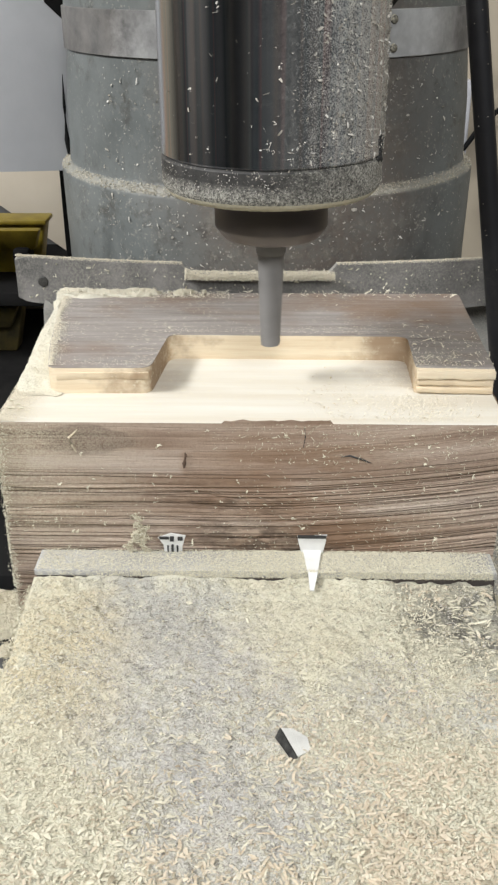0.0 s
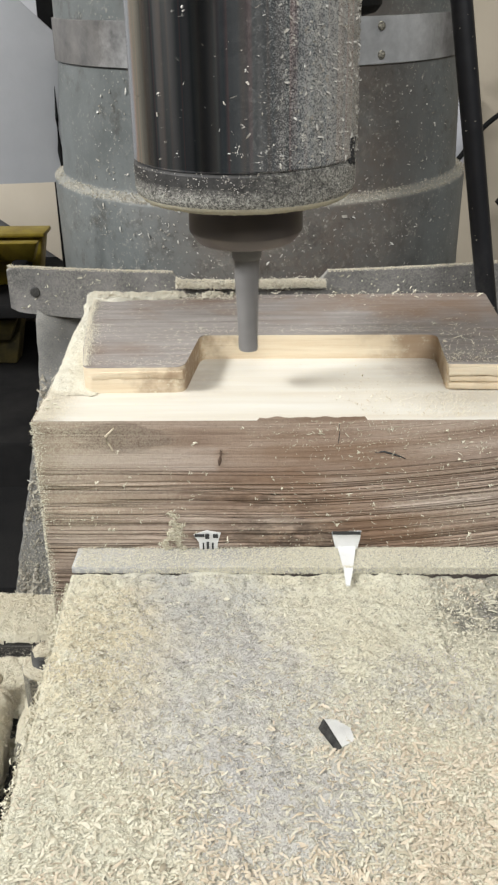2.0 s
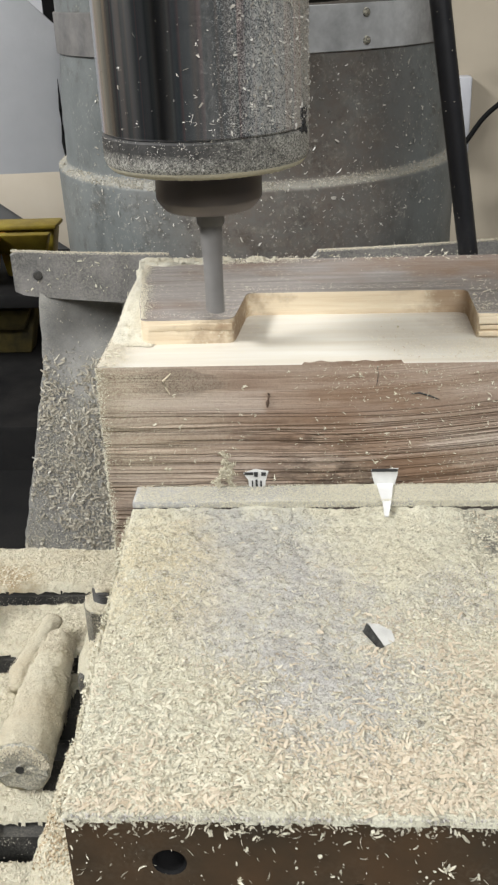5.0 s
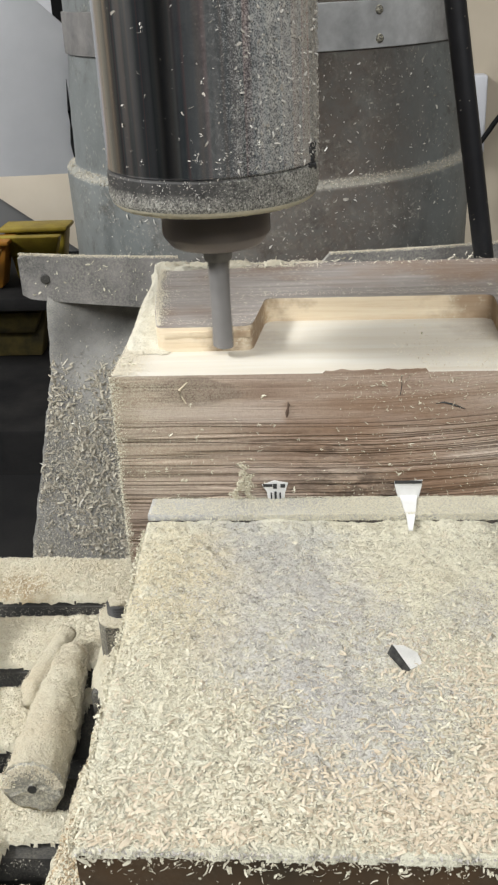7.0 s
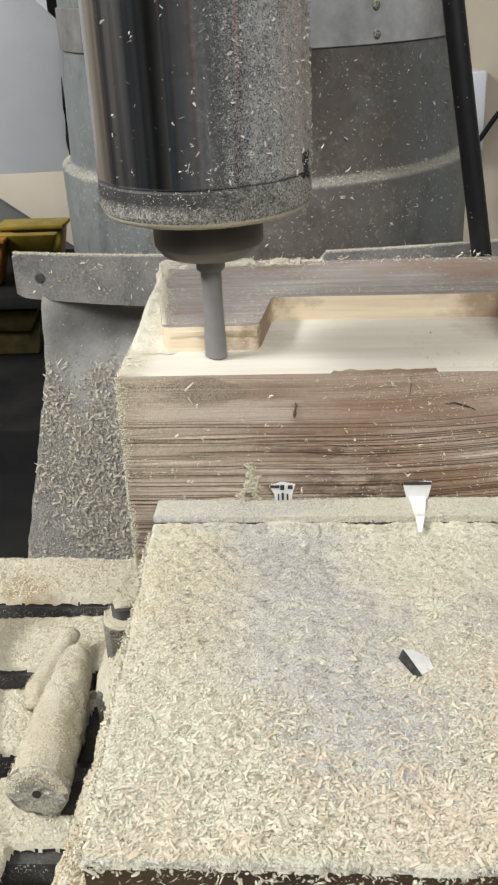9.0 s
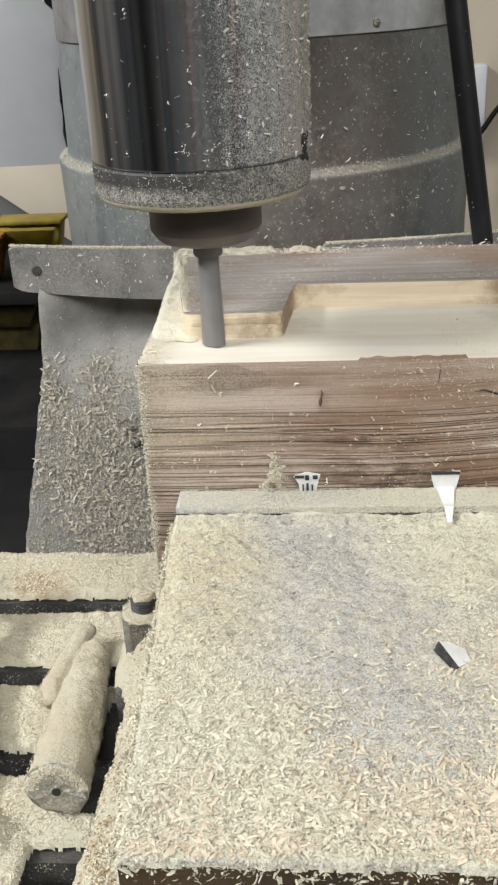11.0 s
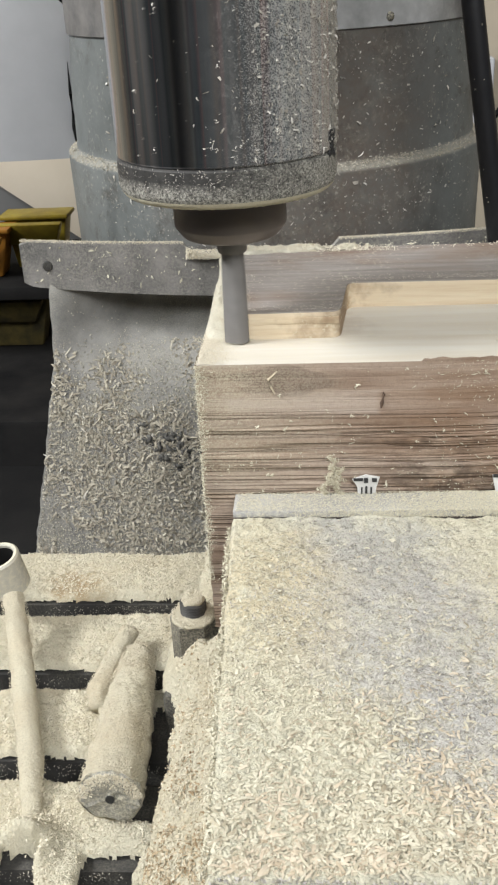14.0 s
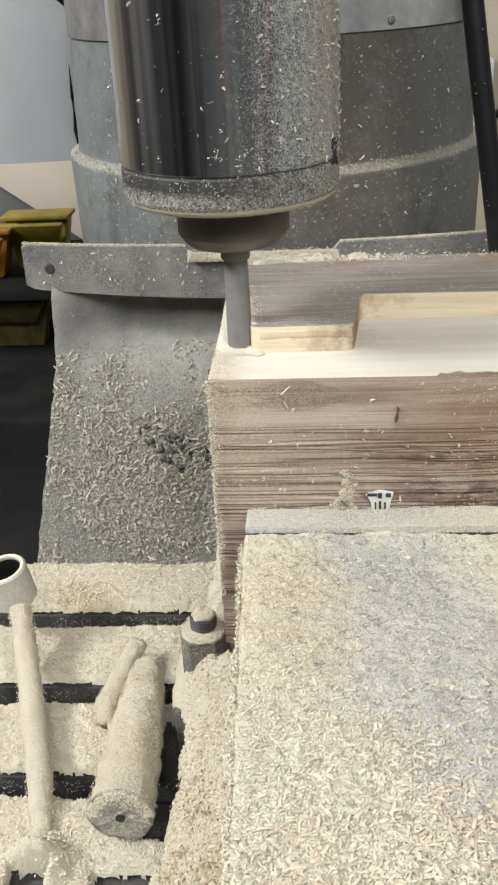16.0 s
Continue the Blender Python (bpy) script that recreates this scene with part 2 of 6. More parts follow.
def weathered_front():
    """Sawn softwood face: growth lines that rise towards one end, grooved below, stained and dusted."""
    m, nt, b = mat_new("weathered_timber")
    tc = nt.nodes.new("ShaderNodeTexCoord")
    sep = nt.nodes.new("ShaderNodeSeparateXYZ")
    nt.links.new(tc.outputs["Object"], sep.inputs[0])

    def mth(op, a, c):
        n = nt.nodes.new("ShaderNodeMath")
        n.operation = op
        for sock, v in zip(n.inputs, (a, c)):
            if isinstance(v, (int, float)):
                sock.default_value = v
            else:
                nt.links.new(v, sock)
        return n.outputs[0]

    right = mth("MAXIMUM", mth("ADD", sep.outputs["X"], 0.010), 0.0)
    zl = mth("SUBTRACT", sep.outputs["Z"], mth("MULTIPLY", mth("MULTIPLY", right, right), 0.9))

    def grain(kx, kz, detail, rough, dist=0.0):
        c = nt.nodes.new("ShaderNodeCombineXYZ")
        nt.links.new(mth("MULTIPLY", sep.outputs["X"], kx), c.inputs[0])
        nt.links.new(mth("MULTIPLY", zl, kz), c.inputs[2])
        return noise_tex(nt, c.outputs[0], 1.0, detail, rough, dist)

    tone = grain(9, 120, 3, 0.55)
    fibre = grain(30, 1500, 3, 0.7)
    line = grain(4, 430, 1, 0.5, 0.3)
    hair = grain(6, 1100, 2, 0.5)
    fissure = grain(60, 2200, 2, 0.6)
    grit = noise_tex(nt, coords(nt), 900, 4, 0.8)
    col = ramp(nt, tone, [(0.30, (0.215, 0.146, 0.107)), (0.45, (0.36, 0.27, 0.206)), (0.56, (0.435, 0.342, 0.272)), (0.70, (0.52, 0.43, 0.36))])
    col = mixc(nt, math_node(nt, "MULTIPLY", grey(nt, fibre, 0.35, 0.65), 0.22), col, mixc(nt, 0.5, col, (0.12, 0.085, 0.065)))
    band = nt.nodes.new("ShaderNodeMapRange")
    band.inputs["From Min"].default_value, band.inputs["From Max"].default_value = 0.090, 0.0865
    nt.links.new(zl, band.inputs["Value"])
    amount = math_node(nt, "ADD", math_node(nt, "MULTIPLY", band.outputs[0], 0.56), 0.08)
    ridge = ramp(nt, line, [(0.425, (0, 0, 0)), (0.462, (1, 1, 1)), (0.474, (1, 1, 1)), (0.53, (0, 0, 0))])
    fine_line = math_node(nt, "MULTIPLY", ramp(nt, hair, [(0.36, (1, 1, 1)), (0.42, (0, 0, 0))]), 0.6)
    dark = math_node(nt, "MULTIPLY", math_node(nt, "MAXIMUM", ridge, fine_line), amount)
    col = mixc(nt, dark, col, (0.075, 0.048, 0.034))
    # one darker band between the plain upper wood and the grooved lower wood
    seam = nt.nodes.new("ShaderNodeMapRange")
    seam.inputs["From Min"].default_value, seam.inputs["From Max"].default_value = 0.0040, 0.0012
    nt.links.new(mth("ABSOLUTE", mth("SUBTRACT", zl, 0.0880), 0.0), seam.inputs["Value"])
    col = mixc(nt, math_node(nt, "MULTIPLY", math_node(nt, "MULTIPLY", seam.outputs[0], grey(nt, grain(14, 300, 3, 0.6), 0.3, 0.55)), 0.5), col, (0.19, 0.12, 0.085))
    col = mixc(nt, math_node(nt, "MULTIPLY", ramp(nt, fissure, [(0.33, (1, 1, 1)), (0.42, (0, 0, 0))]), 0.3), col, (0.12, 0.08, 0.055))
    col = mixc(nt, math_node(nt, "MULTIPLY", grey(nt, grit, 0.50, 0.66), 0.3), col, (0.15, 0.11, 0.08))
    stain = math_node(nt, "MULTIPLY", math_node(nt, "MULTIPLY", spot(nt, (0.015, -0.055, 0.068), 0.055, 0.03, tone), grey(nt, noise_tex(nt, coords(nt, (0.4, 1, 1)), 70, 4, 0.65), 0.32, 0.55)), 0.55)
    col = mixc(nt, stain, col, (0.20, 0.115, 0.065))
    plug = math_node(nt, "MULTIPLY", spot(nt, (-0.055, -0.055, 0.1025), 0.010, 0.002, tone), 0.5)
    col = mixc(nt, plug, col, (0.15, 0.105, 0.085))
    px = mth("SUBTRACT", mth("ABSOLUTE", mth("ADD", sep.outputs["X"], 0.0490), 0.0), 0.0256)
    pz = mth("SUBTRACT", mth("ABSOLUTE", mth("SUBTRACT", sep.outputs["Z"], 0.0925), 0.0), 0.0043)
    patch = nt.nodes.new("ShaderNodeMapRange")
    patch.inputs["From Min"].default_value, patch.inputs["From Max"].default_value = 0.0010, -0.0016
    nt.links.new(mth("MAXIMUM", px, pz), patch.inputs["Value"])
    col = mixc(nt, math_node(nt, "MULTIPLY", math_node(nt, "MULTIPLY", patch.outputs[0], grey(nt, grain(20, 260, 3, 0.6), 0.25, 0.6)), 0.45), col, (0.53, 0.46, 0.40))
    for c, r, a in (((-0.010, -0.055, 0.064), 0.022, 0.6), ((0.004, -0.055, 0.069), 0.018, 0.5), ((-0.026, -0.055, 0.060), 0.012, 0.55), ((-0.052, -0.055, 0.101), 0.010, 0.35)):
        smudge = math_node(nt, "MULTIPLY", spot(nt, c, r, 0.014, tone), grey(nt, noise_tex(nt, coords(nt, (0.5, 1, 1.4)), 160, 5, 0.75), 0.42, 0.58))
        col = mixc(nt, math_node(nt, "MULTIPLY", smudge, a), col, (0.045, 0.030, 0.022))
    haze = math_node(nt, "MULTIPLY", grey(nt, noise_tex(nt, coords(nt), 30, 4, 0.65), 0.40, 0.7), grey(nt, noise_tex(nt, coords(nt), 700, 3, 0.75), 0.40, 0.62))
    col = mixc(nt, math_node(nt, "MULTIPLY", haze, 0.24), col, (0.55, 0.49, 0.38))
    corner = math_node(nt, "MULTIPLY", spot(nt, (-0.086, -0.055, 0.095), 0.050, 0.045, tone), grey(nt, noise_tex(nt, coords(nt), 1500, 4, 0.8), 0.38, 0.6))
    col = mixc(nt, math_node(nt, "MULTIPLY", corner, 0.75), col, (0.56, 0.51, 0.38))
    nt.links.new(col, b.inputs["Base Color"])
    b.inputs["Roughness"].default_value = 0.85
    b.inputs["Specular IOR Level"].default_value = 0.15
    h = mixc(nt, 0.35, math_node(nt, "SUBTRACT", 1.0, dark), mixc(nt, 0.5, fibre, grit))
    bump(nt, b, h, 0.0011, 1.0)
    return m


M_WOOD_FRONT = weathered_front()
M_MEAL = chip_mat("caked_meal", [(0.0, (0.56, 0.50, 0.37)), (0.3, (0.68, 0.63, 0.50)), (1.0, (0.76, 0.72, 0.585))])
M_GREY_FINE = chip_mat("greyish_meal", [(0.0, (0.27, 0.262, 0.25)), (0.35, (0.48, 0.465, 0.435)), (1.0, (0.575, 0.56, 0.51))])
M_TAN = chip_mat("tan_chips", [(0.0, (0.53, 0.445, 0.33)), (0.4, (0.60, 0.525, 0.405)), (1.0, (0.65, 0.58, 0.46))])
M_BROWN = chip_mat("browned_chips", [(0.0, (0.22, 0.16, 0.095)), (0.35, (0.42, 0.335, 0.215)), (0.8, (0.58, 0.50, 0.36)), (1.0, (0.64, 0.58, 0.44))])
M_WOOD_END = wood_mat("timber_end", (0.32, 0.24, 0.16), (0.16, 0.10, 0.06), (1, 1, 0.4), 1.0, 0.8, 0.9, 0.0012, 0.9)
M_WOOD_TOP = wood_mat("grey_weathered_timber", (0.40, 0.367, 0.34), (0.135, 0.112, 0.098), (0.06, 1, 1), 0.6, 0.9, 0.8, 0.0012, 0.4, (0.19, 0.115, 0.07), (((0.020, 0.042, 0.117), 0.026, 0.020, 0.35), ((0.050, 0.038, 0.117), 0.030, 0.022, 0.45), ((0.075, 0.036, 0.117), 0.026, 0.020, 0.45)))
# last spot of each cut wood paints the shaded left corner of the pocket
M_WOOD_CUT = wood_mat("fresh_cut_pine", (0.79, 0.70, 0.54), (0.56, 0.42, 0.26), (0.05, 1, 1), 5.0, 0.9, 0.7, 0.0004, 0.5, None, (((0.0545, -0.004, 0.112), 0.026, 0.018, 0.7), ((-0.034, -0.014, 0.112), 0.022, 0.012, 0.75)))
M_WOOD_FLOOR = wood_mat("fresh_milled_pine", (0.70, 0.675, 0.605), (0.60, 0.535, 0.43), (0.03, 0.35, 1), 0.6, 0.9, 0.7, 0.0002, 0.6, None, (((0.052, -0.004, 0.107), 0.020, 0.018, 0.3), ((-0.033, -0.016, 0.107), 0.014, 0.012, 0.18)))
M_NUT = dusty("blackened_steel", (0.095, 0.080, 0.074), (0.14, 0.12, 0.11), 0.4, 0.5, 0.12, 700, False)
M_CUTTER = plain_mat("carbide", (0.17, 0.162, 0.155), (0.24, 0.23, 0.22), 0.75, 0.2, 60, 0.0001)
M_SHANK = plain_mat("dark_shank", (0.17, 0.163, 0.158), (0.25, 0.243, 0.236), 0.55, 0.4, 60, 0.0001)
M_VISE = dusty("browned_steel", (0.070, 0.054, 0.036), (0.135, 0.082, 0.045), 0.42, 0.25, 0.14, 700, True, relief=0.0002)
M_JAW = dusty("dusty_hardened_jaw", (0.29, 0.285, 0.285), (0.42, 0.412, 0.40), 0.8, 0.05, 0.95, 900, False, (0.62, 0.60, 0.51))
M_CASTIRON = dusty("cast_iron", (0.035, 0.034, 0.032), (0.07, 0.067, 0.063), 0.65, 0.3, 0.28, 1100, False)
M_BOLT = dusty("dusty_bolt_steel", (0.06, 0.058, 0.055), (0.12, 0.115, 0.105), 0.6, 0.4, 0.8, 1100, True)
M_TOOL = dusty("dust_caked_steel", (0.17, 0.167, 0.15), (0.29, 0.28, 0.245), 0.8, 0.0, 0.95, 1100, False)
def column_paint():
    """Grey-green paint, its front dulled by brownish dust blown from the cutter."""
    m, nt, b = mat_new("grey_green_paint")
    v = coords(nt)
    col = mixc(nt, grey(nt, noise_tex(nt, v, 30, 5, 0.6), 0.3, 0.7), (0.116, 0.125, 0.121), (0.165, 0.176, 0.170))
    drift = noise_tex(nt, v, 22, 5, 0.65)
    blown = spot(nt, (0.028, -0.140, 1.03), 0.112, 0.060, drift)
    for z in (1.12, 1.21, 1.30):
        blown = math_node(nt, "MAXIMUM", blown, spot(nt, (0.028, -0.140, z), 0.112, 0.060, drift))
    fine = grey(nt, noise_tex(nt, v, 260, 5, 0.8), 0.30, 0.62)
    cloud = grey(nt, noise_tex(nt, v, 48, 5, 0.7), 0.32, 0.62)
    col = mixc(nt, math_node(nt, "MULTIPLY", blown, math_node(nt, "ADD", math_node(nt, "MULTIPLY", fine, 0.35), math_node(nt, "ADD", math_node(nt, "MULTIPLY", cloud, 0.35), 0.3))), col, (0.132, 0.106, 0.086))
    pale = math_node(nt, "MULTIPLY", blown, math_node(nt, "MULTIPLY", grey(nt, noise_tex(nt, v, 70, 5, 0.75, 0.5), 0.52, 0.72), fine))
    col = mixc(nt, math_node(nt, "MULTIPLY", pale, 0.5), col, (0.33, 0.31, 0.26))
    grime = math_node(nt, "MULTIPLY", grey(nt, noise_tex(nt, v, 85, 6, 0.75), 0.50, 0.66), grey(nt, noise_tex(nt, v, 16, 4, 0.6), 0.35, 0.6))
    col = mixc(nt, math_node(nt, "MULTIPLY", grime, 0.75), col, (0.055, 0.047, 0.038))
    speck = math_node(nt, "MULTIPLY", grey(nt, noise_tex(nt, v, 330, 3, 0.7), 0.57, 0.68), grey(nt, noise_tex(nt, v, 35, 4, 0.6), 0.40, 0.60))
    col = mixc(nt, math_node(nt, "MULTIPLY", speck, 0.7), col, (0.36, 0.34, 0.29))
    lay = math_node(nt, "MULTIPLY", facing_up(nt, 0.35, 0.8), grey(nt, noise_tex(nt, v, 300, 4, 0.7), 0.2, 0.5))
    col = mixc(nt, lay, col, (0.37, 0.355, 0.30))
    nt.links.new(col, b.inputs["Base Color"])
    nt.links.new(math_node(nt, "ADD", math_node(nt, "MULTIPLY", blown, 0.35), 0.45), b.inputs["Roughness"])
    b.inputs["Specular IOR Level"].default_value = 0.35
    bump(nt, b, mixc(nt, 0.5, speck, noise_tex(nt, v, 260, 4)), 0.0003, 0.6)
    return m


M_BARREL = column_paint()


def band_metal():
    """Scuffed galvanised sheet, mottled darker towards both ends."""
    m, nt, b = mat_new("galvanised_band")
    v = coords(nt)
    col = mixc(nt, grey(nt, noise_tex(nt, v, 24, 5, 0.65), 0.3, 0.7), (0.30, 0.30, 0.295), (0.74, 0.74, 0.73))
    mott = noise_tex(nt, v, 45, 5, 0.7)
    dark_ends = math_node(nt, "MULTIPLY", spot(nt, (-0.125, -0.070, 1.21), 0.100, 0.050, mott), 0.85)
    dark_ends = math_node(nt, "MAXIMUM", dark_ends, math_node(nt, "MULTIPLY", spot(nt, (0.142, -0.055, 1.21), 0.062, 0.045, mott), 0.7))
    col = mixc(nt, dark_ends, col, mixc(nt, grey(nt, mott, 0.35, 0.65), (0.055, 0.050, 0.046), (0.16, 0.145, 0.13)))
    nt.links.new(col, b.inputs["Base Color"])
    nt.links.new(math_node(nt, "ADD", math_node(nt, "MULTIPLY", dark_ends, 0.3), 0.42), b.inputs["Roughness"])
    b.inputs["Metallic"].default_value = 0.35
    bump(nt, b, noise_tex(nt, v, 300, 3), 0.0002, 0.5)
    return m


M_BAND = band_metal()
M_STRAP = dusty("dusty_grey_strap", (0.075, 0.074, 0.07), (0.25, 0.236, 0.222), 0.8, 0.0, 0.75, 700, True, (0.34, 0.32, 0.275), (1, 1, 1), 0.0011)
M_RUBBER = dusty("dusty_rubber", (0.14, 0.137, 0.132), (0.30, 0.292, 0.275), 0.85, 0.0, 0.7, 1300, False, (0.42, 0.395, 0.315))
M_POLE = dusty("black_painted_rod", (0.008, 0.008, 0.0095), (0.016, 0.016, 0.018), 0.42, 0.0, 0.05, 420, False)
M_BLACK = plain_mat("black_rubber", (0.007, 0.007, 0.0075), (0.014, 0.0135, 0.013), 0.75, 0, 15, 0.0005, 0.12)
M_WALL = plain_mat("cream_plaster", (0.36, 0.31, 0.235), (0.43, 0.37, 0.285), 0.9, 0, 5)
M_WALL_DARK = plain_mat("workshop_wall", (0.15, 0.15, 0.15), (0.21, 0.21, 0.205), 0.9, 0, 3)
M_CEIL = plain_mat("ceiling_paint", (0.24, 0.24, 0.235), (0.29, 0.29, 0.28), 0.9, 0, 3)
M_PAPER = plain_mat("white_sheet", (0.39, 0.393, 0.405), (0.465, 0.468, 0.48), 0.45, 0, 14, 0.0002)
M_YELLOW = plain_mat("yellow_plastic", (0.16, 0.11, 0.012), (0.36, 0.28, 0.03), 0.45, 0, 28)
# grimy yellow plastic again, with the shade below the shelf in its colour
M_YELLOW_SHADED = plain_mat("grimy_shaded_yellow_plastic", (0.03, 0.025, 0.012), (0.15, 0.115, 0.03), 0.7, 0, 40)
M_ORANGE = plain_mat("orange_plastic", (0.30, 0.12, 0.015), (0.38, 0.17, 0.02), 0.5, 0, 14)
M_LABEL = plain_mat("white_tape", (0.60, 0.595, 0.57), (0.72, 0.715, 0.69), 0.5, 0, 120, 0.0003)
M_INK = plain_mat("black_ink", (0.02, 0.02, 0.02), (0.04, 0.04, 0.04), 0.6, 0, 100)
M_WHITEBOX = plain_mat("white_plastic", (0.48, 0.48, 0.50), (0.54, 0.54, 0.56), 0.5, 0, 20)


def quill_material():
    """Polished ground steel with vertical reflections painted as streaks, and dust blown on one side."""
    m, nt, b = mat_new("polished_quill_steel")
    v = coords(nt)
    # dark, bright and tinted bands of mirrored surroundings, put into the base colour
    reflection_streak = noise_tex(nt, coords(nt, (1, 1, 0.012)), 62, 3, 0.6)
    tone = ramp(nt, reflection_streak, [(0.28, (0.16, 0.17, 0.20)), (0.40, (0.62, 0.60, 0.58)), (0.45, (0.26, 0.285, 0.32)), (0.50, (0.52, 0.54, 0.58)), (0.535, (0.66, 0.56, 0.53)), (0.56, (0.45, 0.47, 0.50)), (0.62, (0.97, 0.96, 0.95)), (0.68, (0.55, 0.57, 0.60))])
    reflected_tint = ramp(nt, noise_tex(nt, coords(nt, (1, 1, 0.010), (0, 0, 1.1)), 85, 2, 0.5), [(0.34, (0.04, 0.085, 0.08)), (0.42, (0.40, 0.31, 0.26)), (0.455, (0.08, 0.13, 0.135)), (0.49, (0.20, 0.17, 0.15)), (0.52, (0.09, 0.15, 0.16)), (0.555, (0.58, 0.24, 0.20)), (0.575, (0.16, 0.20, 0.19)), (0.62, (0.17, 0.20, 0.19)), (0.66, (0.72, 0.67, 0.62))])
    tone = mixc(nt, 0.42, tone, reflected_tint)
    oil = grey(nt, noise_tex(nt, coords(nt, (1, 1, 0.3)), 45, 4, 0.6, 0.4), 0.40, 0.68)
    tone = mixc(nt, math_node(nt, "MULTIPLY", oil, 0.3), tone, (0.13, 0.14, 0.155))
    sep = nt.nodes.new("ShaderNodeSeparateXYZ")
    nt.links.new(v, sep.inputs[0])
    side = nt.nodes.new("ShaderNodeMapRange")
    side.inputs["From Min"].default_value, side.inputs["From Max"].default_value = -0.014, 0.021
    nt.links.new(sep.outputs["X"], side.inputs["Value"])
    fine = grey(nt, noise_tex(nt, v, 900, 4, 0.75), 0.66, 0.74)
    cover = math_node(nt, "MULTIPLY", math_node(nt, "MULTIPLY", side.outputs[0], side.outputs[0]), grey(nt, noise_tex(nt, v, 500, 5, 0.8), 0.25, 0.6))
    fine2 = grey(nt, noise_tex(nt, v, 2400, 3, 0.8), 0.40, 0.62)
    film = math_node(nt, "MULTIPLY", math_node(nt, "MULTIPLY", side.outputs[0], side.outputs[0]), math_node(nt, "MULTIPLY", noise_tex(nt, v, 60, 4, 0.6), 0.36))
    amount = math_node(nt, "ADD", film, math_node(nt, "ADD", math_node(nt, "MULTIPLY", fine, 0.15), math_node(nt, "MULTIPLY", math_node(nt, "MULTIPLY", cover, fine2), 0.85)))
    nt.links.new(mixc(nt, amount, tone, (0.52, 0.50, 0.44)), b.inputs["Base Color"])
    nt.links.new(math_node(nt, "SUBTRACT", 1.0, amount), b.inputs["Metallic"])
    ro = math_node(nt, "ADD", math_node(nt, "MULTIPLY", reflection_streak, 0.22), 0.06)
    nt.links.new(math_node(nt, "MAXIMUM", ro, math_node(nt, "MULTIPLY", amount, 0.85)), b.inputs["Roughness"])
    bump(nt, b, amount, 0.0001, 0.2)
    return m


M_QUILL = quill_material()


def ring_material():
    """Dark nose ring with dust caked up from its lower edge."""
    m, nt, b = mat_new("dusty_nose_ring")
    v = coords(nt)
    sep = nt.nodes.new("ShaderNodeSeparateXYZ")
    nt.links.new(v, sep.inputs[0])
    low = nt.nodes.new("ShaderNodeMapRange")
    low.inputs["From Min"].default_value, low.inputs["From Max"].default_value = 0.0620, 0.0558
    nt.links.new(sep.outputs["Z"], low.inputs["Value"])
    side = nt.nodes.new("ShaderNodeMapRange")
    side.inputs["From Min"].default_value, side.inputs["From Max"].default_value = -0.005, 0.034
    nt.links.new(sep.outputs["X"], side.inputs["Value"])
    reach = math_node(nt, "MAXIMUM", low.outputs[0], math_node(nt, "MULTIPLY", side.outputs[0], 0.85))
    mott = grey(nt, noise_tex(nt, v, 240, 5, 0.8), 0.3, 0.7)
    fine = grey(nt, noise_tex(nt, v, 1500, 4, 0.85), 0.44, 0.58)
    amount = math_node(nt, "MULTIPLY", grey(nt, math_node(nt, "MULTIPLY", reach, math_node(nt, "ADD", mott, 0.35)), 0.08, 0.62), math_node(nt, "ADD", math_node(nt, "MULTIPLY", fine, 0.85), 0.1))
    base = mixc(nt, mott, (0.028, 0.027, 0.026), (0.085, 0.082, 0.078))
    nt.links.new(mixc(nt, amount, base, (0.56, 0.54, 0.47)), b.inputs["Base Color"])
    nt.links.new(math_node(nt, "MULTIPLY", math_node(nt, "SUBTRACT", 1.0, amount), 0.4), b.inputs["Metallic"])
    b.inputs["Roughness"].default_value = 0.6
    bump(nt, b, amount, 0.0004, 0.7)
    return m


M_RING = ring_material()

# ---- mesh helpers ----
Z0 = 0.163  # height of the milled floor of the timber over the mill table


def finish(me, mats, smooth=None):
    for m in mats if isinstance(mats, (list, tuple)) else [mats]:
        me.materials.append(m)
    if smooth is not None:
        me.shade_smooth()
        if smooth > 0:
            me.set_sharp_from_angle(angle=radians(smooth))


def part(name, bm, material, parent, label="", smooth=35, turn=True):
    """Links a bmesh as one mesh object under a thing or part; its vertices are in the parent's space."""
    me = bpy.data.meshes.new(name)
    if turn:
        bmesh.ops.recalc_face_normals(bm, faces=bm.faces)
    bm.to_mesh(me)
    bm.free()
    finish(me, material, smooth)
    ob = new(name, me)
    ob.parent = parent
    if label:
        ob["label"] = label
    return ob


def thing(name, at, label, category, group="", kind="", rz=0.0):
    e = new(name)
    e.empty_display_size = 0.02
    e.matrix_basis = pose(*at, 0, 0, rz)
    return tagged(e, label, category, group, kind)


def solid(name, bm, material, label, category, at=(0, 0, 0), kind="", group="", smooth=35):
    """A thing of one single mesh."""
    ob = part(name, bm, material, None, "", smooth)
    ob.matrix_basis = pose(*at)
    return tagged(ob, label, category, group, kind)


def box(bm, x0, x1, y0, y1, z0, z1, bev=0.0, seg=2):
    r = bmesh.ops.create_cube(bm, size=1)
    vs = r["verts"]
    for v in vs:
        v.co = Vector((x0 + (v.co.x + 0.5) * (x1 - x0), y0 + (v.co.y + 0.5) * (y1 - y0), z0 + (v.co.z + 0.5) * (z1 - z0)))
    if bev:
        es = list({e for v in vs for e in v.link_edges})
        bmesh.ops.bevel(bm, geom=es, offset=bev, segments=seg, affect="EDGES", profile=0.5)
    return bm


